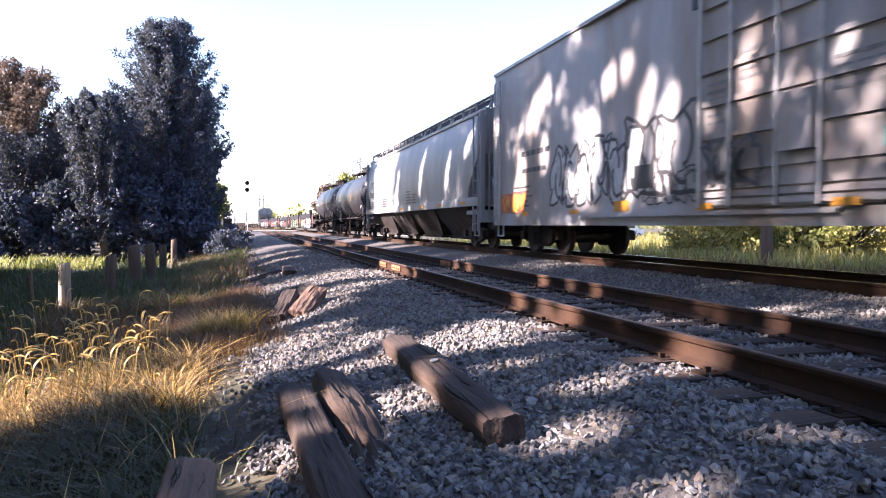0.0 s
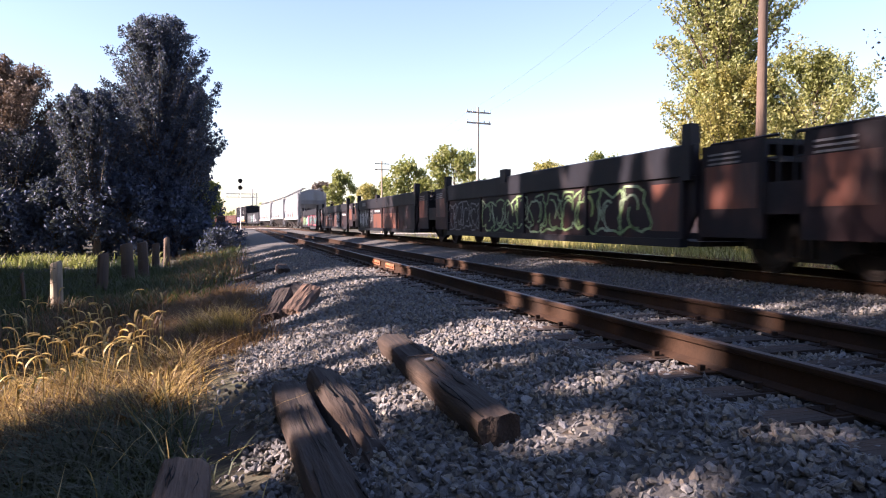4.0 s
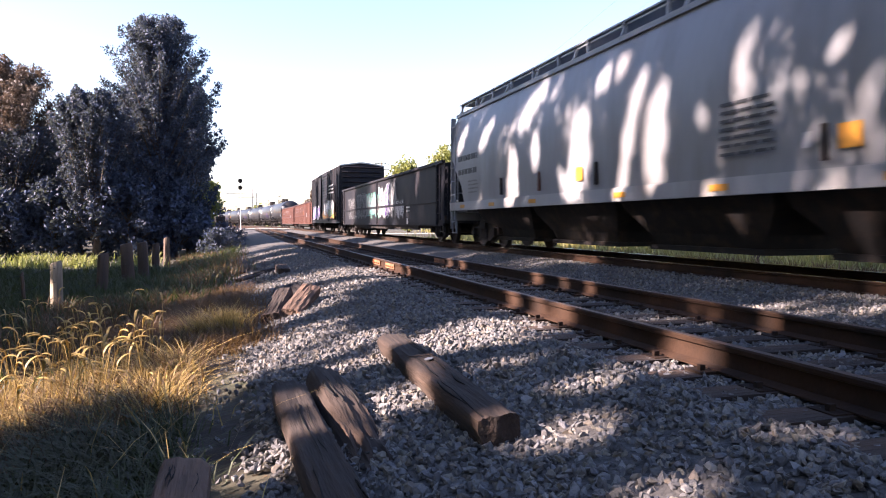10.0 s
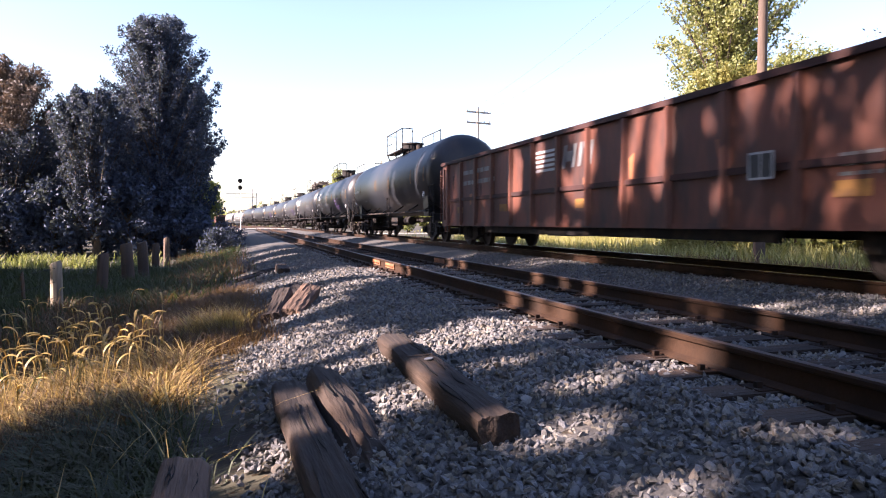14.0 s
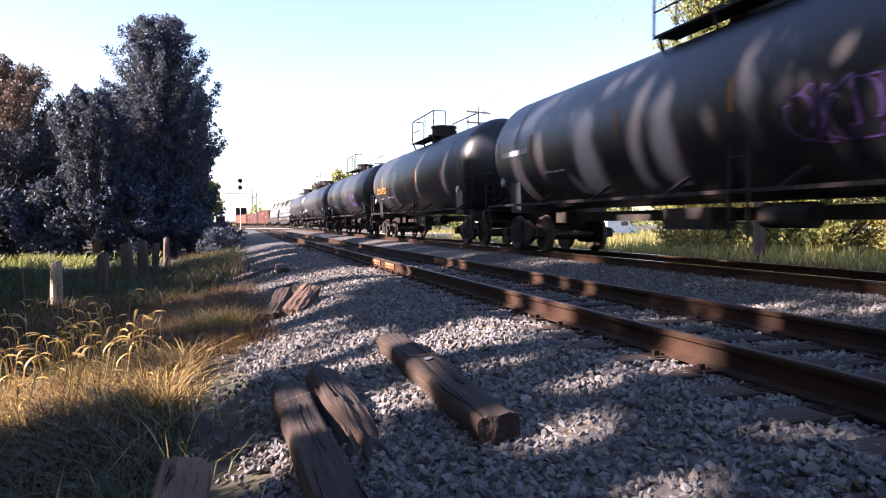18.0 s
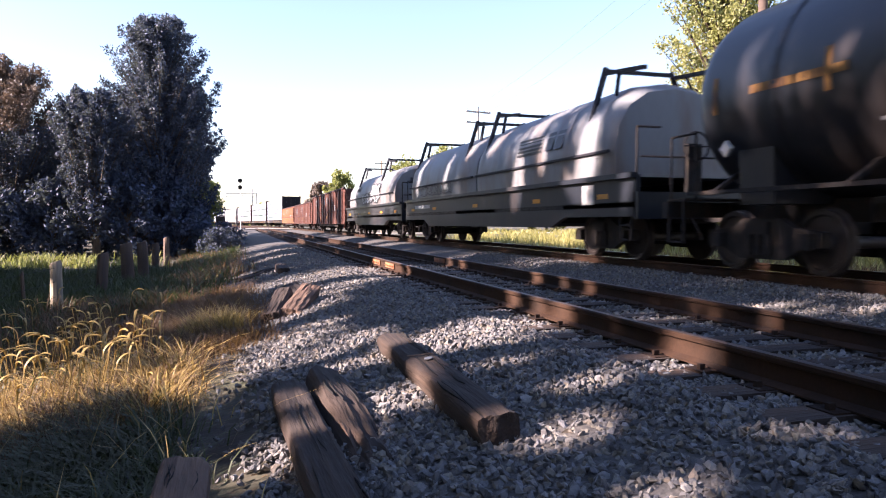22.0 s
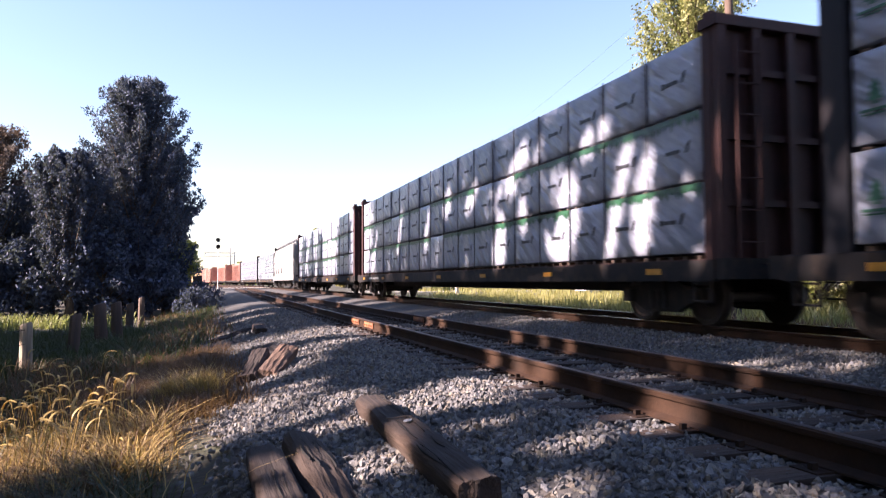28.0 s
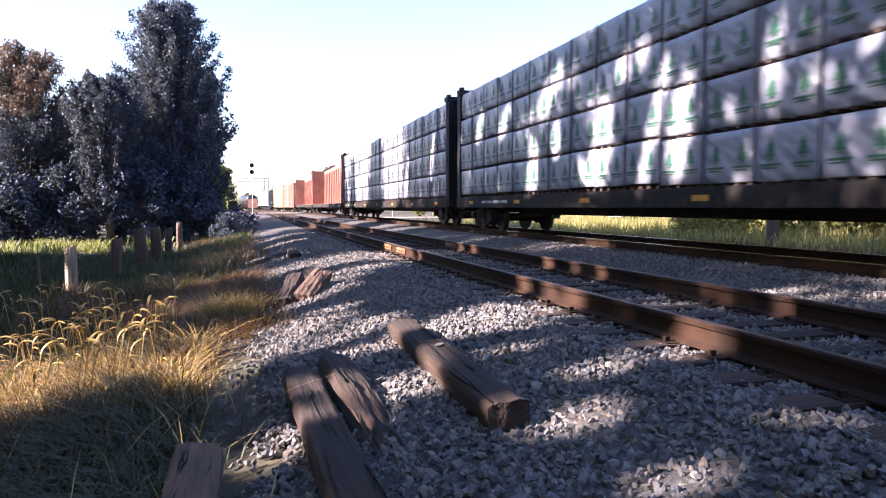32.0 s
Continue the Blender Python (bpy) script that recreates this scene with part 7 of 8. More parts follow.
def tree(name, label, x, y, height, radius, mat, seed, clumps=60, per=120, size=0.2, low=0.25, group="", clump_r=0.26, category="tree", lean=0.0, top_mat=None, sunny=False, spray=0):
    rng = np.random.default_rng(seed)
    rnd = random.Random(seed)
    if sunny:
        y += clear_step(x, y, height * 0.88)
    z0 = ground_height(x, y)
    t = thing(name, label, category, group, at=pose(x, y, z0))
    tr = max(0.06, height * 0.016)
    trunk = []
    bend = [rnd.uniform(-0.25, 0.25) for _ in range(4)]
    for i in range(8):
        q = i / 7
        r = tr * (1.25 - q) * (1.5 if i == 0 else 1)
        cx, cy = bend[0] * math.sin(3 * q + bend[1]) + lean * q * height, bend[2] * math.sin(4 * q + bend[3])
        trunk.append([(cx + r * math.cos(a), cy + r * math.sin(a), q * height * 0.88 - 0.1) for a in [2 * math.pi * k / 8 for k in range(8)]])
    part("trunk", Build().loft(trunk), M["bark"], t, smooth=True)
    cs, rs = [], []
    limb = Build()
    if spray:
        # shoots that rise and spread from the trunk, thinning to leafy tips
        for i in range(clumps):
            q = low + (0.86 - low) * rng.random() ** 0.9
            reach = radius * math.sin(math.pi * min(1, 0.22 + 0.62 * q)) ** 0.7 * rng.uniform(0.55, 1.1)
            tip = min(height * rng.uniform(0.93, 1.0), q * height + reach * rng.uniform(0.5, 1.5) * spray)
            if q > 0.5:
                reach *= 1 - 1.5 * (q - 0.5) * rng.uniform(0.6, 1.0)
            tip = min(tip, height * (1.0 - 0.20 * (reach / radius) ** 1.4))
            a = rng.uniform(0, 2 * math.pi)
            foot_at = Vector((lean * q * height, 0, max(0.1 * height, q * height - 0.35 * reach)))
            end = Vector((lean * height * q + reach * math.cos(a), reach * math.sin(a), tip))
            limb.tube(foot_at, end, tr * 0.3 * (1.1 - q) + 0.014, 0.005, 5, False)
            for k in range(11):
                f = 0.2 + 0.8 * k / 10
                p = foot_at.lerp(end, f)
                cs.append((p.x + rng.normal(0, 0.08), p.y + rng.normal(0, 0.08), p.z + 0.25 * radius * clump_r * math.sin(3 * f)))
                rs.append(radius * clump_r * (1.2 - 0.62 * f) * rng.uniform(0.7, 1.25))
    else:
        for i in range(clumps):
            u = rng.random()
            hz = low + (1 - low) * (u ** 0.8)
            q = (hz - low) / (1 - low)
            wide = radius * (math.sin(math.pi * min(1, 0.14 + 0.80 * q)) ** 0.6)
            a = rng.uniform(0, 2 * math.pi)
            rr = wide * math.sqrt(rng.random()) * rng.uniform(0.75, 1.12)
            cs.append((rr * math.cos(a) + lean * hz * height, rr * math.sin(a), hz * height))
            rs.append(radius * clump_r * rng.uniform(0.55, 1.25))
    cs, rs = np.array(cs), np.array(rs)
    for i in range(0, 0 if spray else clumps, 5 if sunny else 2):
        cx, cy, cz = cs[i]
        z = max(height * 0.12, cz - math.hypot(cx, cy) * 0.9 - 0.3)
        q = z / (height * 0.88)
        m = Vector((cx * 0.5, cy * 0.5, (z + cz) / 2 + 0.1))
        if sunny and (in_beam(m + Vector((x, y, z0))) or in_beam((m + Vector((cx, cy, cz))) / 2 + Vector((x, y, z0)))):
            continue
        limb.tube((lean * z, 0, z), m, tr * 0.4 * (1.15 - min(1, q)) + 0.015, tr * 0.22 * (1.15 - min(1, q)) + 0.012, 5, False)
        limb.tube(m, (cx, cy, cz), tr * 0.22 * (1.15 - min(1, q)) + 0.012, 0.006, 5, False)
    tagged(part("branching", limb, M["bark"], t), kind="stuff")
    if top_mat:
        up = cs[:, 2] > height * 0.62
        part("crown", leaves(rng, cs[~up], rs[~up], per, size, mat), None, t)
        part("crown_top", leaves(rng, cs[up], rs[up], per, size, top_mat), None, t, "turning leaves")
    else:
        part("crown", leaves(rng, cs, rs, per, size, mat, foot=np.array([x, y, z0]) if sunny else None), None, t)
    return t


LD, LG, LY, LR = M["leaf_dark_hazed"], M["leaf_green"], M["leaf_yellow"], M["leaf_rusty"]
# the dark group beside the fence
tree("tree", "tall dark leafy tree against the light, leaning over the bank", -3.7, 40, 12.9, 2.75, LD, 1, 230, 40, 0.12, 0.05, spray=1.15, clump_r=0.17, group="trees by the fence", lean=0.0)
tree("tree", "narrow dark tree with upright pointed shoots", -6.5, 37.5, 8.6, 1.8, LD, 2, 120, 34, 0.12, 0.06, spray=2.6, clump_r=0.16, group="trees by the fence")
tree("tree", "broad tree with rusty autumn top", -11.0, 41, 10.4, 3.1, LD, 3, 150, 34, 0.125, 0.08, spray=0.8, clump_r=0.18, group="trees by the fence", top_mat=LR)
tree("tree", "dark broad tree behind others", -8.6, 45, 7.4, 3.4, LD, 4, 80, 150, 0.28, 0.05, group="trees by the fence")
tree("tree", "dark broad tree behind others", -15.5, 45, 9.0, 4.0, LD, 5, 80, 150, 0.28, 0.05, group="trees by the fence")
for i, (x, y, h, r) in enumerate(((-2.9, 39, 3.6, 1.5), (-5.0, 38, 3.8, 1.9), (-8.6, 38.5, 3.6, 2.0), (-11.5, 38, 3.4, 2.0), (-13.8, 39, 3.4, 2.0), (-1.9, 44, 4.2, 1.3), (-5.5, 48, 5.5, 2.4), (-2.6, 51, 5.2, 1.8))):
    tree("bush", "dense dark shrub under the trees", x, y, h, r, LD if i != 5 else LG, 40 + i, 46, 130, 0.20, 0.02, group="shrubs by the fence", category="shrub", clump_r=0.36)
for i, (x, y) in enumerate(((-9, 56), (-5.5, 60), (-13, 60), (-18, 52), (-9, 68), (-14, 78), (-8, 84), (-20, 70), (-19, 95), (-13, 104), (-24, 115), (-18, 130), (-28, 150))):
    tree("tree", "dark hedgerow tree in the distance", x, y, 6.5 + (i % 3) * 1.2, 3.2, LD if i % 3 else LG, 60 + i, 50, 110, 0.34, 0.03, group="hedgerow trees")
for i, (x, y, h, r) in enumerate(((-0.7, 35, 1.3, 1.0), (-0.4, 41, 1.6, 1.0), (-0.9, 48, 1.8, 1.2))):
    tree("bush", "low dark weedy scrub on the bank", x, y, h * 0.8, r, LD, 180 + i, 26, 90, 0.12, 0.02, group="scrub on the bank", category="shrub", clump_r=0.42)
# trees hidden behind the tall one, added to shade the passing train
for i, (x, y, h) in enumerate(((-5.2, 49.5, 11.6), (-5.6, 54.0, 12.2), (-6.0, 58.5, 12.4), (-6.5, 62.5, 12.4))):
    tree("tree", "dark tree hidden behind others, added to shade the train", x, y, h, 2.5, LD, 300 + i, 70, 200, 0.24, 0.05, group="hedgerow trees")
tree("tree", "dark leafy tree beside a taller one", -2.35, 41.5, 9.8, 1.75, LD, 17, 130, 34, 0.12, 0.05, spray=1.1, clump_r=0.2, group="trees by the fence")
# trees that stand out of view and throw the dappled shade
for i in range(8):
    y = -9 + 5.6 * i
    x = -12.2 - 0.25 * max(0, i - 5) ** 2 - 0.3 * (i % 2)
    tree("tree", "tall tree out of view with high dense crown", x, y, 19.5 + (i % 3), 4.3, LG, 90 + i, 62, 430, 0.26, 0.44, group="trees that shade the line", clump_r=0.32, sunny=True)
for i in range(15):
    y = -8 + 2.65 * i
    tree("tree", "young leafy tree under taller ones", -10.6 - 0.4 * (i % 2) - 0.12 * max(0, i - 9), y, 9.8 + 0.4 * (i % 3), 1.8, LG, 210 + i, 26, 330, 0.2, 0.50, group="trees that shade the line", clump_r=0.44, sunny=True)
# unseen shrubs added to shade the meadow
for i in range(8):
    tree("bush", "unseen dense shrub beneath the tall trees, added for shade", -12.8 - 0.25 * (i % 3), 11.0 + 2.3 * i, 6.0, 2.1, LG, 240 + i, 46, 190, 0.24, 0.02, group="trees that shade the line", category="shrub", clump_r=0.42, sunny=True)
# more unseen trees and shrubs, added to cut sky light on the cars
for i, (x, y) in enumerate(((-8.2, -9), (-9.0, -3.5), (-8.4, 1.5), (-9.4, 6.0))):
    tree("tree", "tall tree out of view with high dense crown", x, y, 18 + i % 2, 4.0, LG, 330 + i, 56, 380, 0.26, 0.42, group="trees that shade the line", clump_r=0.32, sunny=True)
for i in range(8):
    tree("bush", "unseen dense shrub beneath the tall trees, added for shade", -9.4 - 0.3 * (i % 2), -9.5 + 2.3 * i, 5.6, 1.9, LG, 350 + i, 40, 170, 0.24, 0.02, group="trees that shade the line", category="shrub", clump_r=0.42, sunny=True)
# an added hedge, out of view, to keep low sun off the meadow
for i in range(9):
    tree("tree", "unseen dense hedge tree added to shade the meadow", -17.5 - 0.6 * (i % 2), 10.5 + 2.3 * i, 8.6 + 0.5 * (i % 3), 2.3, LG, 400 + i, 48, 110, 0.30, 0.02, group="trees that shade the line", clump_r=0.36, sunny=True)
# behind the train
tree("tree", "tall slender sunlit green tree with gaps", 21.9, 28.0, 20.0, 3.1, M["leaf_sunny"], 120, 240, 32, 0.14, 0.02, group="trees behind the train", clump_r=0.17, spray=0.9)
tree("tree", "sunlit yellow-green tree before a taller one", 21.4, 27.0, 9.0, 2.7, LY, 125, 130, 34, 0.12, 0.02, group="trees behind the train", clump_r=0.18, spray=0.7)
tree("tree", "sunlit green tree with turning leaves", 23.8, 24.6, 9.2, 3.0, M["leaf_sunny"], 126, 130, 34, 0.12, 0.02, group="trees behind the train", clump_r=0.18, spray=0.7)
tree("tree", "low sunlit yellow-green tree", 26.5, 25.5, 5.6, 3.0, LY, 121, 110, 280, 0.11, 0.05, group="trees behind the train")
tree("tree", "low sunlit yellow-green tree", 30.5, 22.0, 8.0, 3.6, LG, 122, 120, 260, 0.12, 0.05, group="trees behind the train")
tree("tree", "low sunlit yellow-green tree", 33.0, 15.0, 11, 4.2, LY, 123, 80, 120, 0.27, 0.05, group="trees behind the train")
tree("tree", "half-bare tree with thin twigs", 32.5, 26.5, 13.5, 3.0, LR, 124, 60, 14, 0.2, 0.35, group="trees behind the train")
for i, (x, y, h, r, m) in enumerate(((19.5, 26.0, 3.2, 2.0, LY), (22.8, 24.5, 3.0, 2.0, LG), (26.5, 21.5, 2.8, 2.0, LY), (29.0, 17.5, 3.0, 2.2, LG), (24.0, 31.0, 3.4, 2.4, LY), (20.5, 15.5, 1.8, 1.4, LG), (22.5, 12.5, 1.8, 1.4, LY))):
    tree("bush", "sunlit weedy shrub behind the train", x, y, h, r, m, 130 + i, 40, 110, 0.18, 0.02, group="shrubs behind the train", category="shrub", clump_r=0.36)
for i, (x, y, h, r, m) in enumerate(((34, 109, 13.5, 5.4, LG), (27.5, 113, 11.0, 5.6, LG), (24.5, 168, 13.6, 4.2, LG), (20.5, 176, 11.2, 3.6, LR), (51, 110, 11.2, 5.0, LY), (58, 104, 12.6, 5.0, LG), (33, 180, 11, 5, LY), (43, 150, 10, 5, LG), (68, 96, 11, 5, LG))):
    tree("tree", "rounded green tree in the distance", x, y, h, r, m, 150 + i, 60, 120, 0.5, 0.08, group="distant trees")


def far_woods():
    rng = np.random.default_rng(77)
    n = 420
    a = np.radians(rng.uniform(-60, 75, n))
    d = rng.uniform(330, 520, n)
    c = np.stack([d * np.sin(a), d * np.cos(a), rng.uniform(0, 6, n)], 1)
    return tagged(new("far_woods", leaves(rng, c, rng.uniform(5, 9, n), 60, 2.2, LG, "far_woods", 0.7)), "hazy wooded horizon", "woods", "", "stuff")


far_woods()

# ---- old ties left on the bank ----
def old_tie(label, a, b, w=0.23, h=0.18, roll=0.0, seed=0, broken=False, mat="old_tie"):
    """A worn timber from a to b (centres of its top's ends)."""
    a, b = Vector(a), Vector(b)
    rnd = random.Random(seed)
    L = (b - a).length
    bm = bmesh.new()
    bmesh.ops.create_cube(bm, size=1)
    bmesh.ops.scale(bm, vec=(L, w, h), verts=bm.verts)
    bmesh.ops.subdivide_edges(bm, edges=[e for e in bm.edges if abs((e.verts[0].co - e.verts[1].co).x) > 0.5 * L], cuts=44)
    bmesh.ops.subdivide_edges(bm, edges=[e for e in bm.edges if abs((e.verts[0].co - e.verts[1].co).y) > 0.5 * w], cuts=13)
    bmesh.ops.subdivide_edges(bm, edges=[e for e in bm.edges if abs((e.verts[0].co - e.verts[1].co).z) > 0.5 * h], cuts=4)
    for v in bm.verts:
        x, y, z = v.co
        q = noise.noise(Vector((x * 2.2 + seed, y * 16, z * 9)))
        g = noise.noise(Vector((x * 0.9 + seed * 3, y * 42, z * 42)))
        chip = noise.noise(Vector((x * 7 + seed * 5, y * 9, z * 9)))
        near_edge = max(0.0, abs(y) / (w / 2) + abs(z) / (h / 2) - 1.55) / 0.45
        near_end = max(0.0, abs(x) / (L / 2) - 0.93) / 0.07
        wear = (0.012 + 0.022 * max(0, chip)) * near_edge + 0.022 * near_end * max(0, chip + 0.25)
        out = Vector((0, y / (w / 2), z / (h / 2)))
        v.co -= Vector((0, out.y * wear, out.z * wear))
        v.co.x += 0.03 * q * near_end - math.copysign(0.012 * near_end * near_edge, x)
        v.co.z += (0.010 * g + 0.006 * q) * (z > 0.3 * h)
        v.co.y += (0.007 * g + 0.006 * q) * (abs(y) > 0.4 * w)
        if broken:
            f = x / L + 0.5
            rag = noise.noise(Vector((y * 26, x * 4, seed)))
            v.co.z -= max(0, f - 0.30) * 0.16 * (1 + 0.9 * rag) * (z > -0.2 * h)
            v.co.z -= 0.16 * max(0, f - 0.2) * max(0, -y / w + 0.2) * (z > -0.2 * h)
            v.co.y += 0.025 * rag * f
            v.co.x += 0.10 * rag * max(0, f - 0.7)
    me = bpy.data.meshes.new("old_sleeper")
    bm.to_mesh(me)
    bm.free()
    me.polygons.foreach_set("use_smooth", [True] * len(me.polygons))
    me.set_sharp_from_angle(angle=radians(40))
    me.materials.append(M[mat])
    d = (b - a).normalized()
    side = Vector((0, 0, 1)).cross(d).normalized()
    up = d.cross(side)
    r = Matrix((d, side, up)).transposed().to_4x4() @ Matrix.Rotation(radians(roll), 4, "X")
    ob = thing("old_sleeper", label, "railway sleeper", "old sleepers", at=Matrix.Translation((a + b) / 2) @ r)
    part("timber", me, None, ob, at=pose(0, 0, -h / 2))
    # long drying cracks
    for k in range(7):
        y = rnd.uniform(-0.4, 0.4) * w
        x = rnd.uniform(-0.48, -0.3 if broken else 0.3) * L
        crack = Build()
        n = 8
        ll = min(rnd.uniform(0.08, 0.4) * L, (-0.12 if broken else 0.48) * L - x)
        rr = []
        for i in range(n + 1):
            t = i / n
            ww = 0.0028 * math.sin(math.pi * t) * (0.6 + 0.5 * math.sin(17 * t + k)) + 0.0003
            yy = y + 0.008 * math.sin(5 * t + k)
            rr.append([(x + ll * t, yy - ww, 0.006), (x + ll * t, yy + ww, 0.006), (x + ll * t, yy + ww * 0.5, -0.01), (x + ll * t, yy - ww * 0.5, -0.01)])
        if not broken or k < 5:
            part("crack", crack.loft(rr), M["crack_dark"], ob)
    return ob


t = old_tie("weathered dark brown sleeper lying on the ballast", (1.21, 5.61, -0.115), (1.27, 3.31, -0.190), roll=9, seed=1)
part("iron_plug", Build().tube((-0.12, 0.02, 0.005), (-0.12, 0.02, 0.011), 0.03, n=14), M["hood_grey"], t)
part("scratch", Build().bar((-0.30, -0.085, 0.006), (-0.22, 0.085, 0.007), 0.010, 0.006), M["pole_wood"], t)
old_tie("cracked dark sleeper lying on the gravel bank", (0.335, 4.87, -0.292), (0.44, 2.47, -0.375), roll=4, seed=2)
old_tie("broken splintered sleeper leaning against another", (0.60, 5.00, -0.245), (0.76, 3.00, -0.385), w=0.22, roll=-12, seed=3, broken=True)
old_tie("rotten reddish sleeper end in the grass", (-0.23, 3.62, -0.36), (-0.25, 2.4, -0.43), w=0.24, seed=4, roll=-5, mat="rotten_tie")
old_tie("dark sleeper end jutting from the bank", (0.64, 10.0, -0.12), (0.41, 9.02, -0.35), w=0.24, seed=5, roll=10)
old_tie("reddish sleeper tilted up from the bank", (1.05, 10.09, -0.08), (0.68, 9.05, -0.31), w=0.27, seed=6, roll=-12, mat="rotten_tie")
old_tie("dark sleeper end jutting from the bank", (0.80, 11.0, -0.14), (0.86, 9.9, -0.24), w=0.24, seed=7, roll=20)
old_tie("half-buried sleeper among brown weeds", (-0.25, 10.6, -0.55), (-1.1, 9.6, -0.78), w=0.23, seed=8)
old_tie("sleeper stub standing out of the ballast", (1.02, 16.6, -0.15), (1.05, 15.9, -0.22), w=0.26, seed=9)
old_tie("half-buried sleeper on the bank", (0.9, 17.6, -0.30), (0.1, 16.4, -0.46), seed=10)
old_tie("half-buried sleeper on the bank", (0.3, 20.6, -0.30), (0.2, 18.6, -0.46), seed=11)

# rail joints with their bolted bars
for x, y in ((3.0465, 14.0), (3.0465, 15.4), (4.5535, 15.6)):
    j = thing("rail_joint", "rusty bolted joint bar on the near track", "rail joint", "rail joints", at=pose(x, y, 0))
    bar = Build().box(-0.036, -0.012, -0.40, 0.40, -0.135, -0.035).box(0.012, 0.036, -0.40, 0.40, -0.135, -0.035)
    part("joint_bar", bar, M["rust_orange"], j)
    bolt = Build().tube((-0.062, 0, -0.09), (0.05, 0, -0.09), 0.018, n=6).mesh("bolt")
    for k in range(4):
        part("bolt", bolt, M["rust_orange"], j, at=pose(0, -0.3 + 0.2 * k, 0))

# ---- fence ----
fence = thing("wire_fence", "old wooden post and wire fence along the field", "fence")
FENCE = [(-3.36, 15.4, 1.04, 0.115), (-3.10, 18.6, 1.06, 0.13), (-2.9, 21.7, 1.22, 0.17), (-2.72, 23.7, 1.2, 0.16), (-2.7, 26.9, 1.1, 0.13), (-4.05, 15.9, 0.8, 0.035), (-3.6, 11.2, 0.8, 0.035), (-2.7, 31, 1.2, 0.12)]
for i, (x, y, h, r) in enumerate(FENCE):
    z = ground_height(x, y)
    rings = []
    for q in (0, 0.3, 0.7, 0.97, 1.0):
        rr = r * (1.05 - 0.1 * q) * (0.85 if q == 1 else 1)
        rings.append([(rr * math.cos(a) * (1 + 0.08 * math.sin(3 * a + i)), rr * math.sin(a), q * (h + 0.15) - 0.15 + (0.03 * math.cos(a) if q == 1 else 0)) for a in [2 * math.pi * k / 10 for k in range(10)]])
    # posts past the first get darker wood in place of the shade on them
    part("fence_post", Build().loft(rings), M["post_wood" if i == 0 else "pole_wood"], fence, at=pose(x, y, z, random.uniform(-3, 3), random.uniform(-3, 3), 0), smooth=True)
wires = [FENCE[k] for k in (6, 0, 1, 2, 3, 4, 7)]
for hgt in (0.35, 0.65, 0.92):
    part("fence_wire", Build().path([(x, y, ground_height(x, y) + hgt) for x, y, h, r in wires], 0.004, 4), M["under_black"], fence)

# ---- poles and wires ----
def pole(x, y, h, r, arms, label, wood="post_wood"):
    z = ground_height(x, y)
    p = thing("utility_pole", label, "utility pole", "utility poles", at=pose(x, y, z))
    part("post", Build().tube((0, 0, -0.3), (0, 0, h), r, r * 0.62, 14), M[wood], p, smooth=True)
    for k in range(arms):
        zz = h - 0.45 - 0.85 * k
        arm = part("crossarm", Build().box(-1.15, 1.15, -0.06, 0.06, zz - 0.06, zz + 0.06), M[wood], p, at=pose(0, -0.14, 0, 0, 0, 12))
        for u in (-1.05, -0.55, 0.55, 1.05):
            part("insulator", Build().tube((u, 0, zz + 0.06), (u, 0, zz + 0.22), 0.05, 0.03, 8), M["galvanised"], arm)
    return z + h


tops = [(17.0, 19.8, pole(17.0, 19.8, 13.0, 0.20, 1, "thick dark wooden utility pole behind the train", "pole_wood")), (18.9, 54.0, pole(18.9, 54, 10.9, 0.16, 2, "wooden utility pole with two crossarms, paled for sun and haze", "pole_sunlit")), (20.6, 101.0, pole(20.6, 101, 10.6, 0.16, 2, "wooden utility pole with two crossarms")), (26.0, 186.0, pole(26, 186, 10.6, 0.16, 1, "distant wooden utility pole"))]
tops = [(15.2, -14.0, 12.0)] + tops
for off in (-1.0, 0.55):
    w = Build()
    for (xa, ya, za), (xb, yb, zb) in zip(tops, tops[1:]):
        pts = []
        for i in range(9):
            t = i / 8
            pts.append((xa + (xb - xa) * t + off, ya + (yb - ya) * t, za - 0.5 + (zb - za) * t - 2.4 * t * (1 - t)))
        w.path(pts, 0.003, 4)
    solid("power_line", w, M["under_black"], "thin sagging power line between the poles", "power line", group="power lines")

# ---- the crossing and its signals ----
road = Build()
rr = []
for x in (-60, -20, -8, -2, 1.5, 2.6, 10.2, 11.5, 16, 30, 70):
    z = -0.01 if 1.4 < x < 12 else ground_height(x, 100) + 0.06
    rr.append([(x, 97.0, z - 0.25), (x, 104.5, z - 0.25), (x, 104.5, z), (x, 97.0, z)])
road.loft(rr)
solid("road", road, M["crossing"], "pale sunlit road that crosses the tracks", "", "structure")

hut = thing("signal_cabinet", "white metal signal cabinet beside the crossing", "cabinet", at=pose(-3.6, 92, ground_height(-3.6, 92)))
part("body", Build().box(-1.1, 1.1, -0.7, 0.7, 0.15, 2.7), M["cab_white"], hut)
part("roof", Build().box(-1.2, 1.2, -0.8, 0.8, 2.7, 2.8), M["cab_white"], hut)
part("door", Build().box(-0.9, -0.1, -0.73, -0.7, 0.3, 2.4), M["cab_white"], hut)
part("footing", Build().box(-1.15, 1.15, -0.75, 0.75, -0.2, 0.15), M["crossing"], hut)
box2 = thing("relay_box", "dark relay box on a post beside the crossing", "cabinet", at=pose(-1.55, 88, ground_height(-1.55, 88)))
part("box", Build().box(-0.5, 0.5, -0.35, 0.35, 1.5, 2.5), M["under_black"], box2)
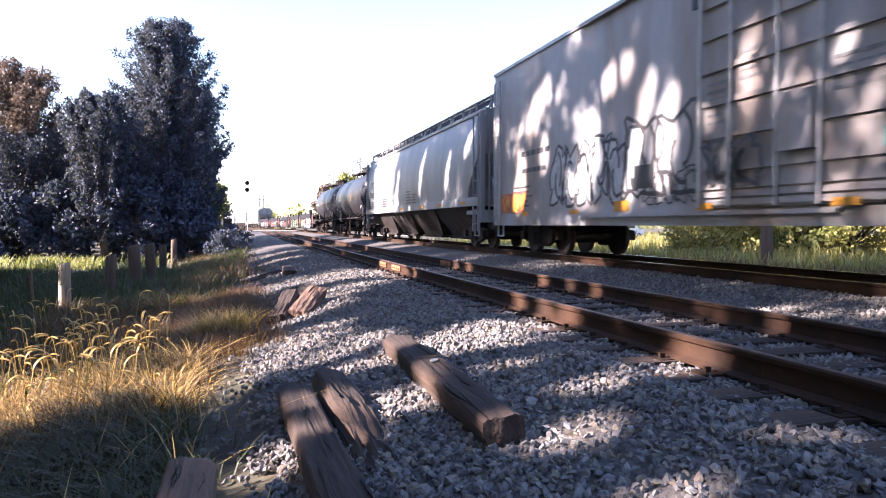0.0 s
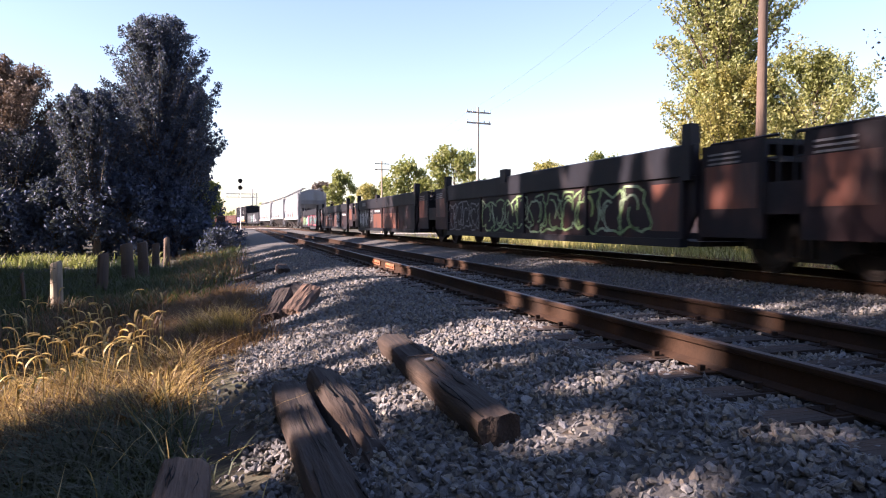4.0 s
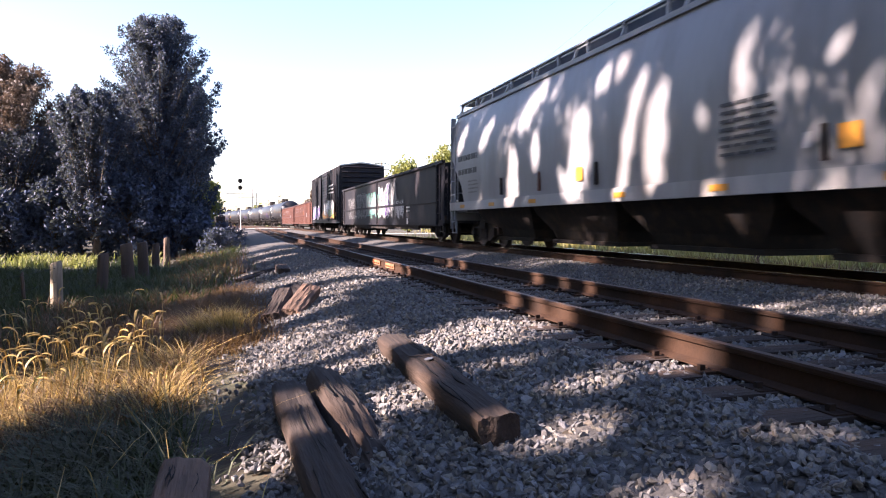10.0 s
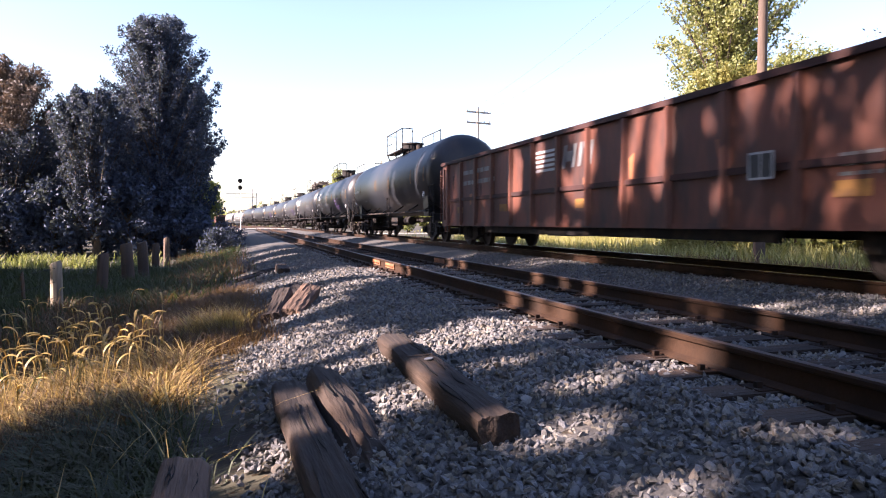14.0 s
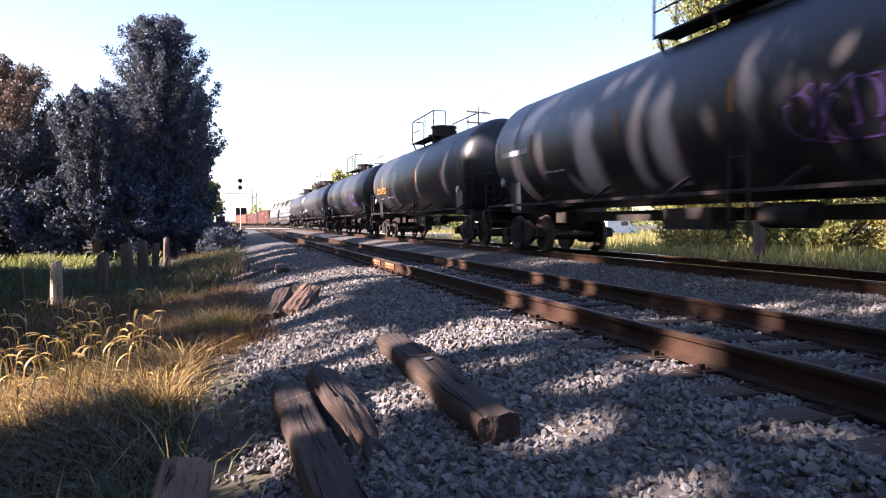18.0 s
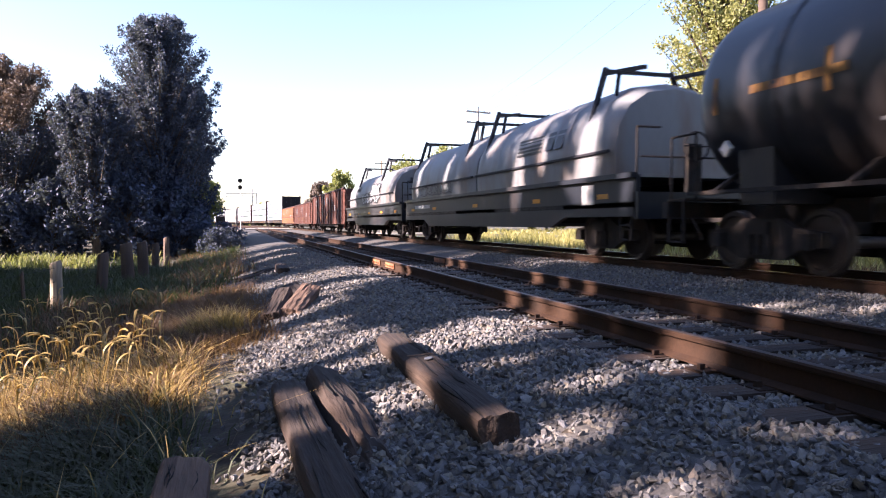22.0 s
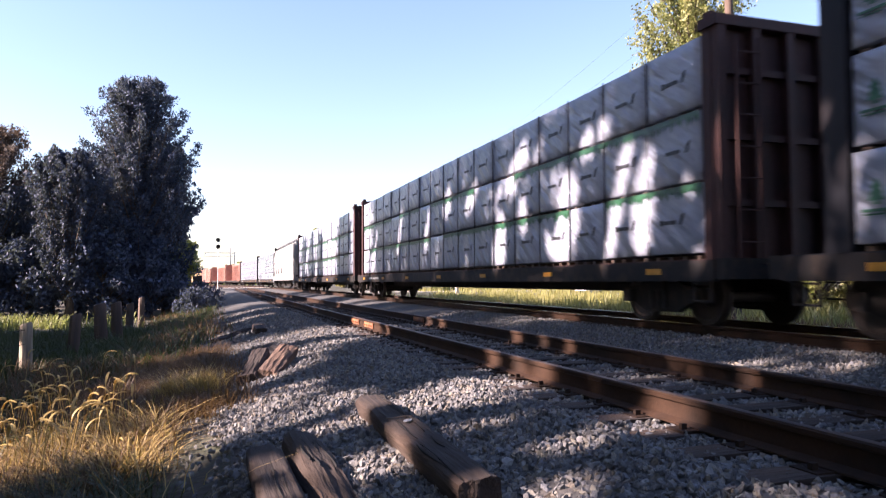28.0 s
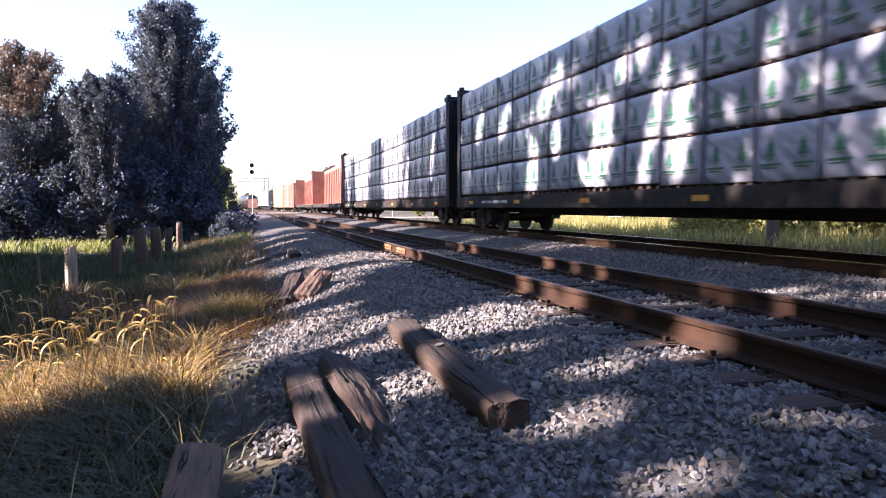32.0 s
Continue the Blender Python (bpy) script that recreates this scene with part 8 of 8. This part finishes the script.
part("post", Build().tube((0, 0, -0.2), (0, 0, 1.5), 0.08, n=8), M["under_black"], box2)

sig = thing("railway_signal", "black two-lamp railway signal on a thin mast", "signal", at=pose(0.9, 110, ground_height(0.9, 110)))
part("mast", Build().tube((0, 0, -0.2), (0, 0, 8.4), 0.05, 0.04, 10), M["cab_white"], sig)
for z in (7.4, 6.4):
    hd = part("signal_head", Build().tube((0, 0.08, z), (0, -0.12, z), 0.33, 0.33, 20), M["under_black"], sig)
    part("visor", Build().tube((0, -0.12, z), (0, -0.4, z), 0.14, 0.14, 12, False), M["under_black"], hd)
gan = thing("signal_gantry", "grey lattice cantilever signal gantry over the tracks", "signal gantry", at=pose(5.4, 200, 0))
for k in SIDES:
    part("mast", Build().tube((k * 0.55, 0, -1), (k * 0.55, 0, 10.2 - (k > 0) * 1.2), 0.14, n=8), M["galvanised"], gan)
part("beam", Build().box(-7.6, 0.8, -0.1, 0.1, 8.6, 8.8).box(-7.6, 0.8, -0.1, 0.1, 7.7, 7.85), M["galvanised"], gan)
for i in range(8):
    part("brace", Build().bar((-7.4 + i, 0, 7.75), (-6.9 + i, 0, 8.65), 0.08), M["galvanised"], gan)

# ---- a parked van in the field beyond ----
van = thing("parked_van", "white van parked in the field behind the track", "van", at=pose(44.5, 76, ground_height(44.5, 76), 0, 0, 15))
side = [(-2.5, 0.35), (2.3, 0.35), (2.5, 0.6), (2.45, 1.05), (1.6, 1.2), (0.9, 1.95), (-2.3, 2.0), (-2.5, 1.8)]
part("body", Build().loft([[(x, -0.92, z) for x, z in side], [(x, -0.8, z) for x, z in side][:0] or [(x, 0.92, z) for x, z in side]]), M["cab_white"], van)
part("windscreen", Build().add([(1.58, -0.8, 1.24), (1.58, 0.8, 1.24), (0.96, 0.8, 1.9), (0.96, -0.8, 1.9)], [(0, 1, 2, 3)]), M["glass_dark"], van)
part("side_window", Build().box(-0.2, 0.9, -0.935, -0.92, 1.25, 1.75), M["glass_dark"], van)
for x in (-1.6, 1.6):
    for s in SIDES:
        wl = part("wheel", Build().tube((x, s * 0.75, 0.34), (x, s * 0.95, 0.34), 0.34, n=18), M["under_black"], van)
        part("rim", Build().tube((x, s * 0.94, 0.34), (x, s * 0.96, 0.34), 0.2, n=14), M["galvanised"], wl)

motions()
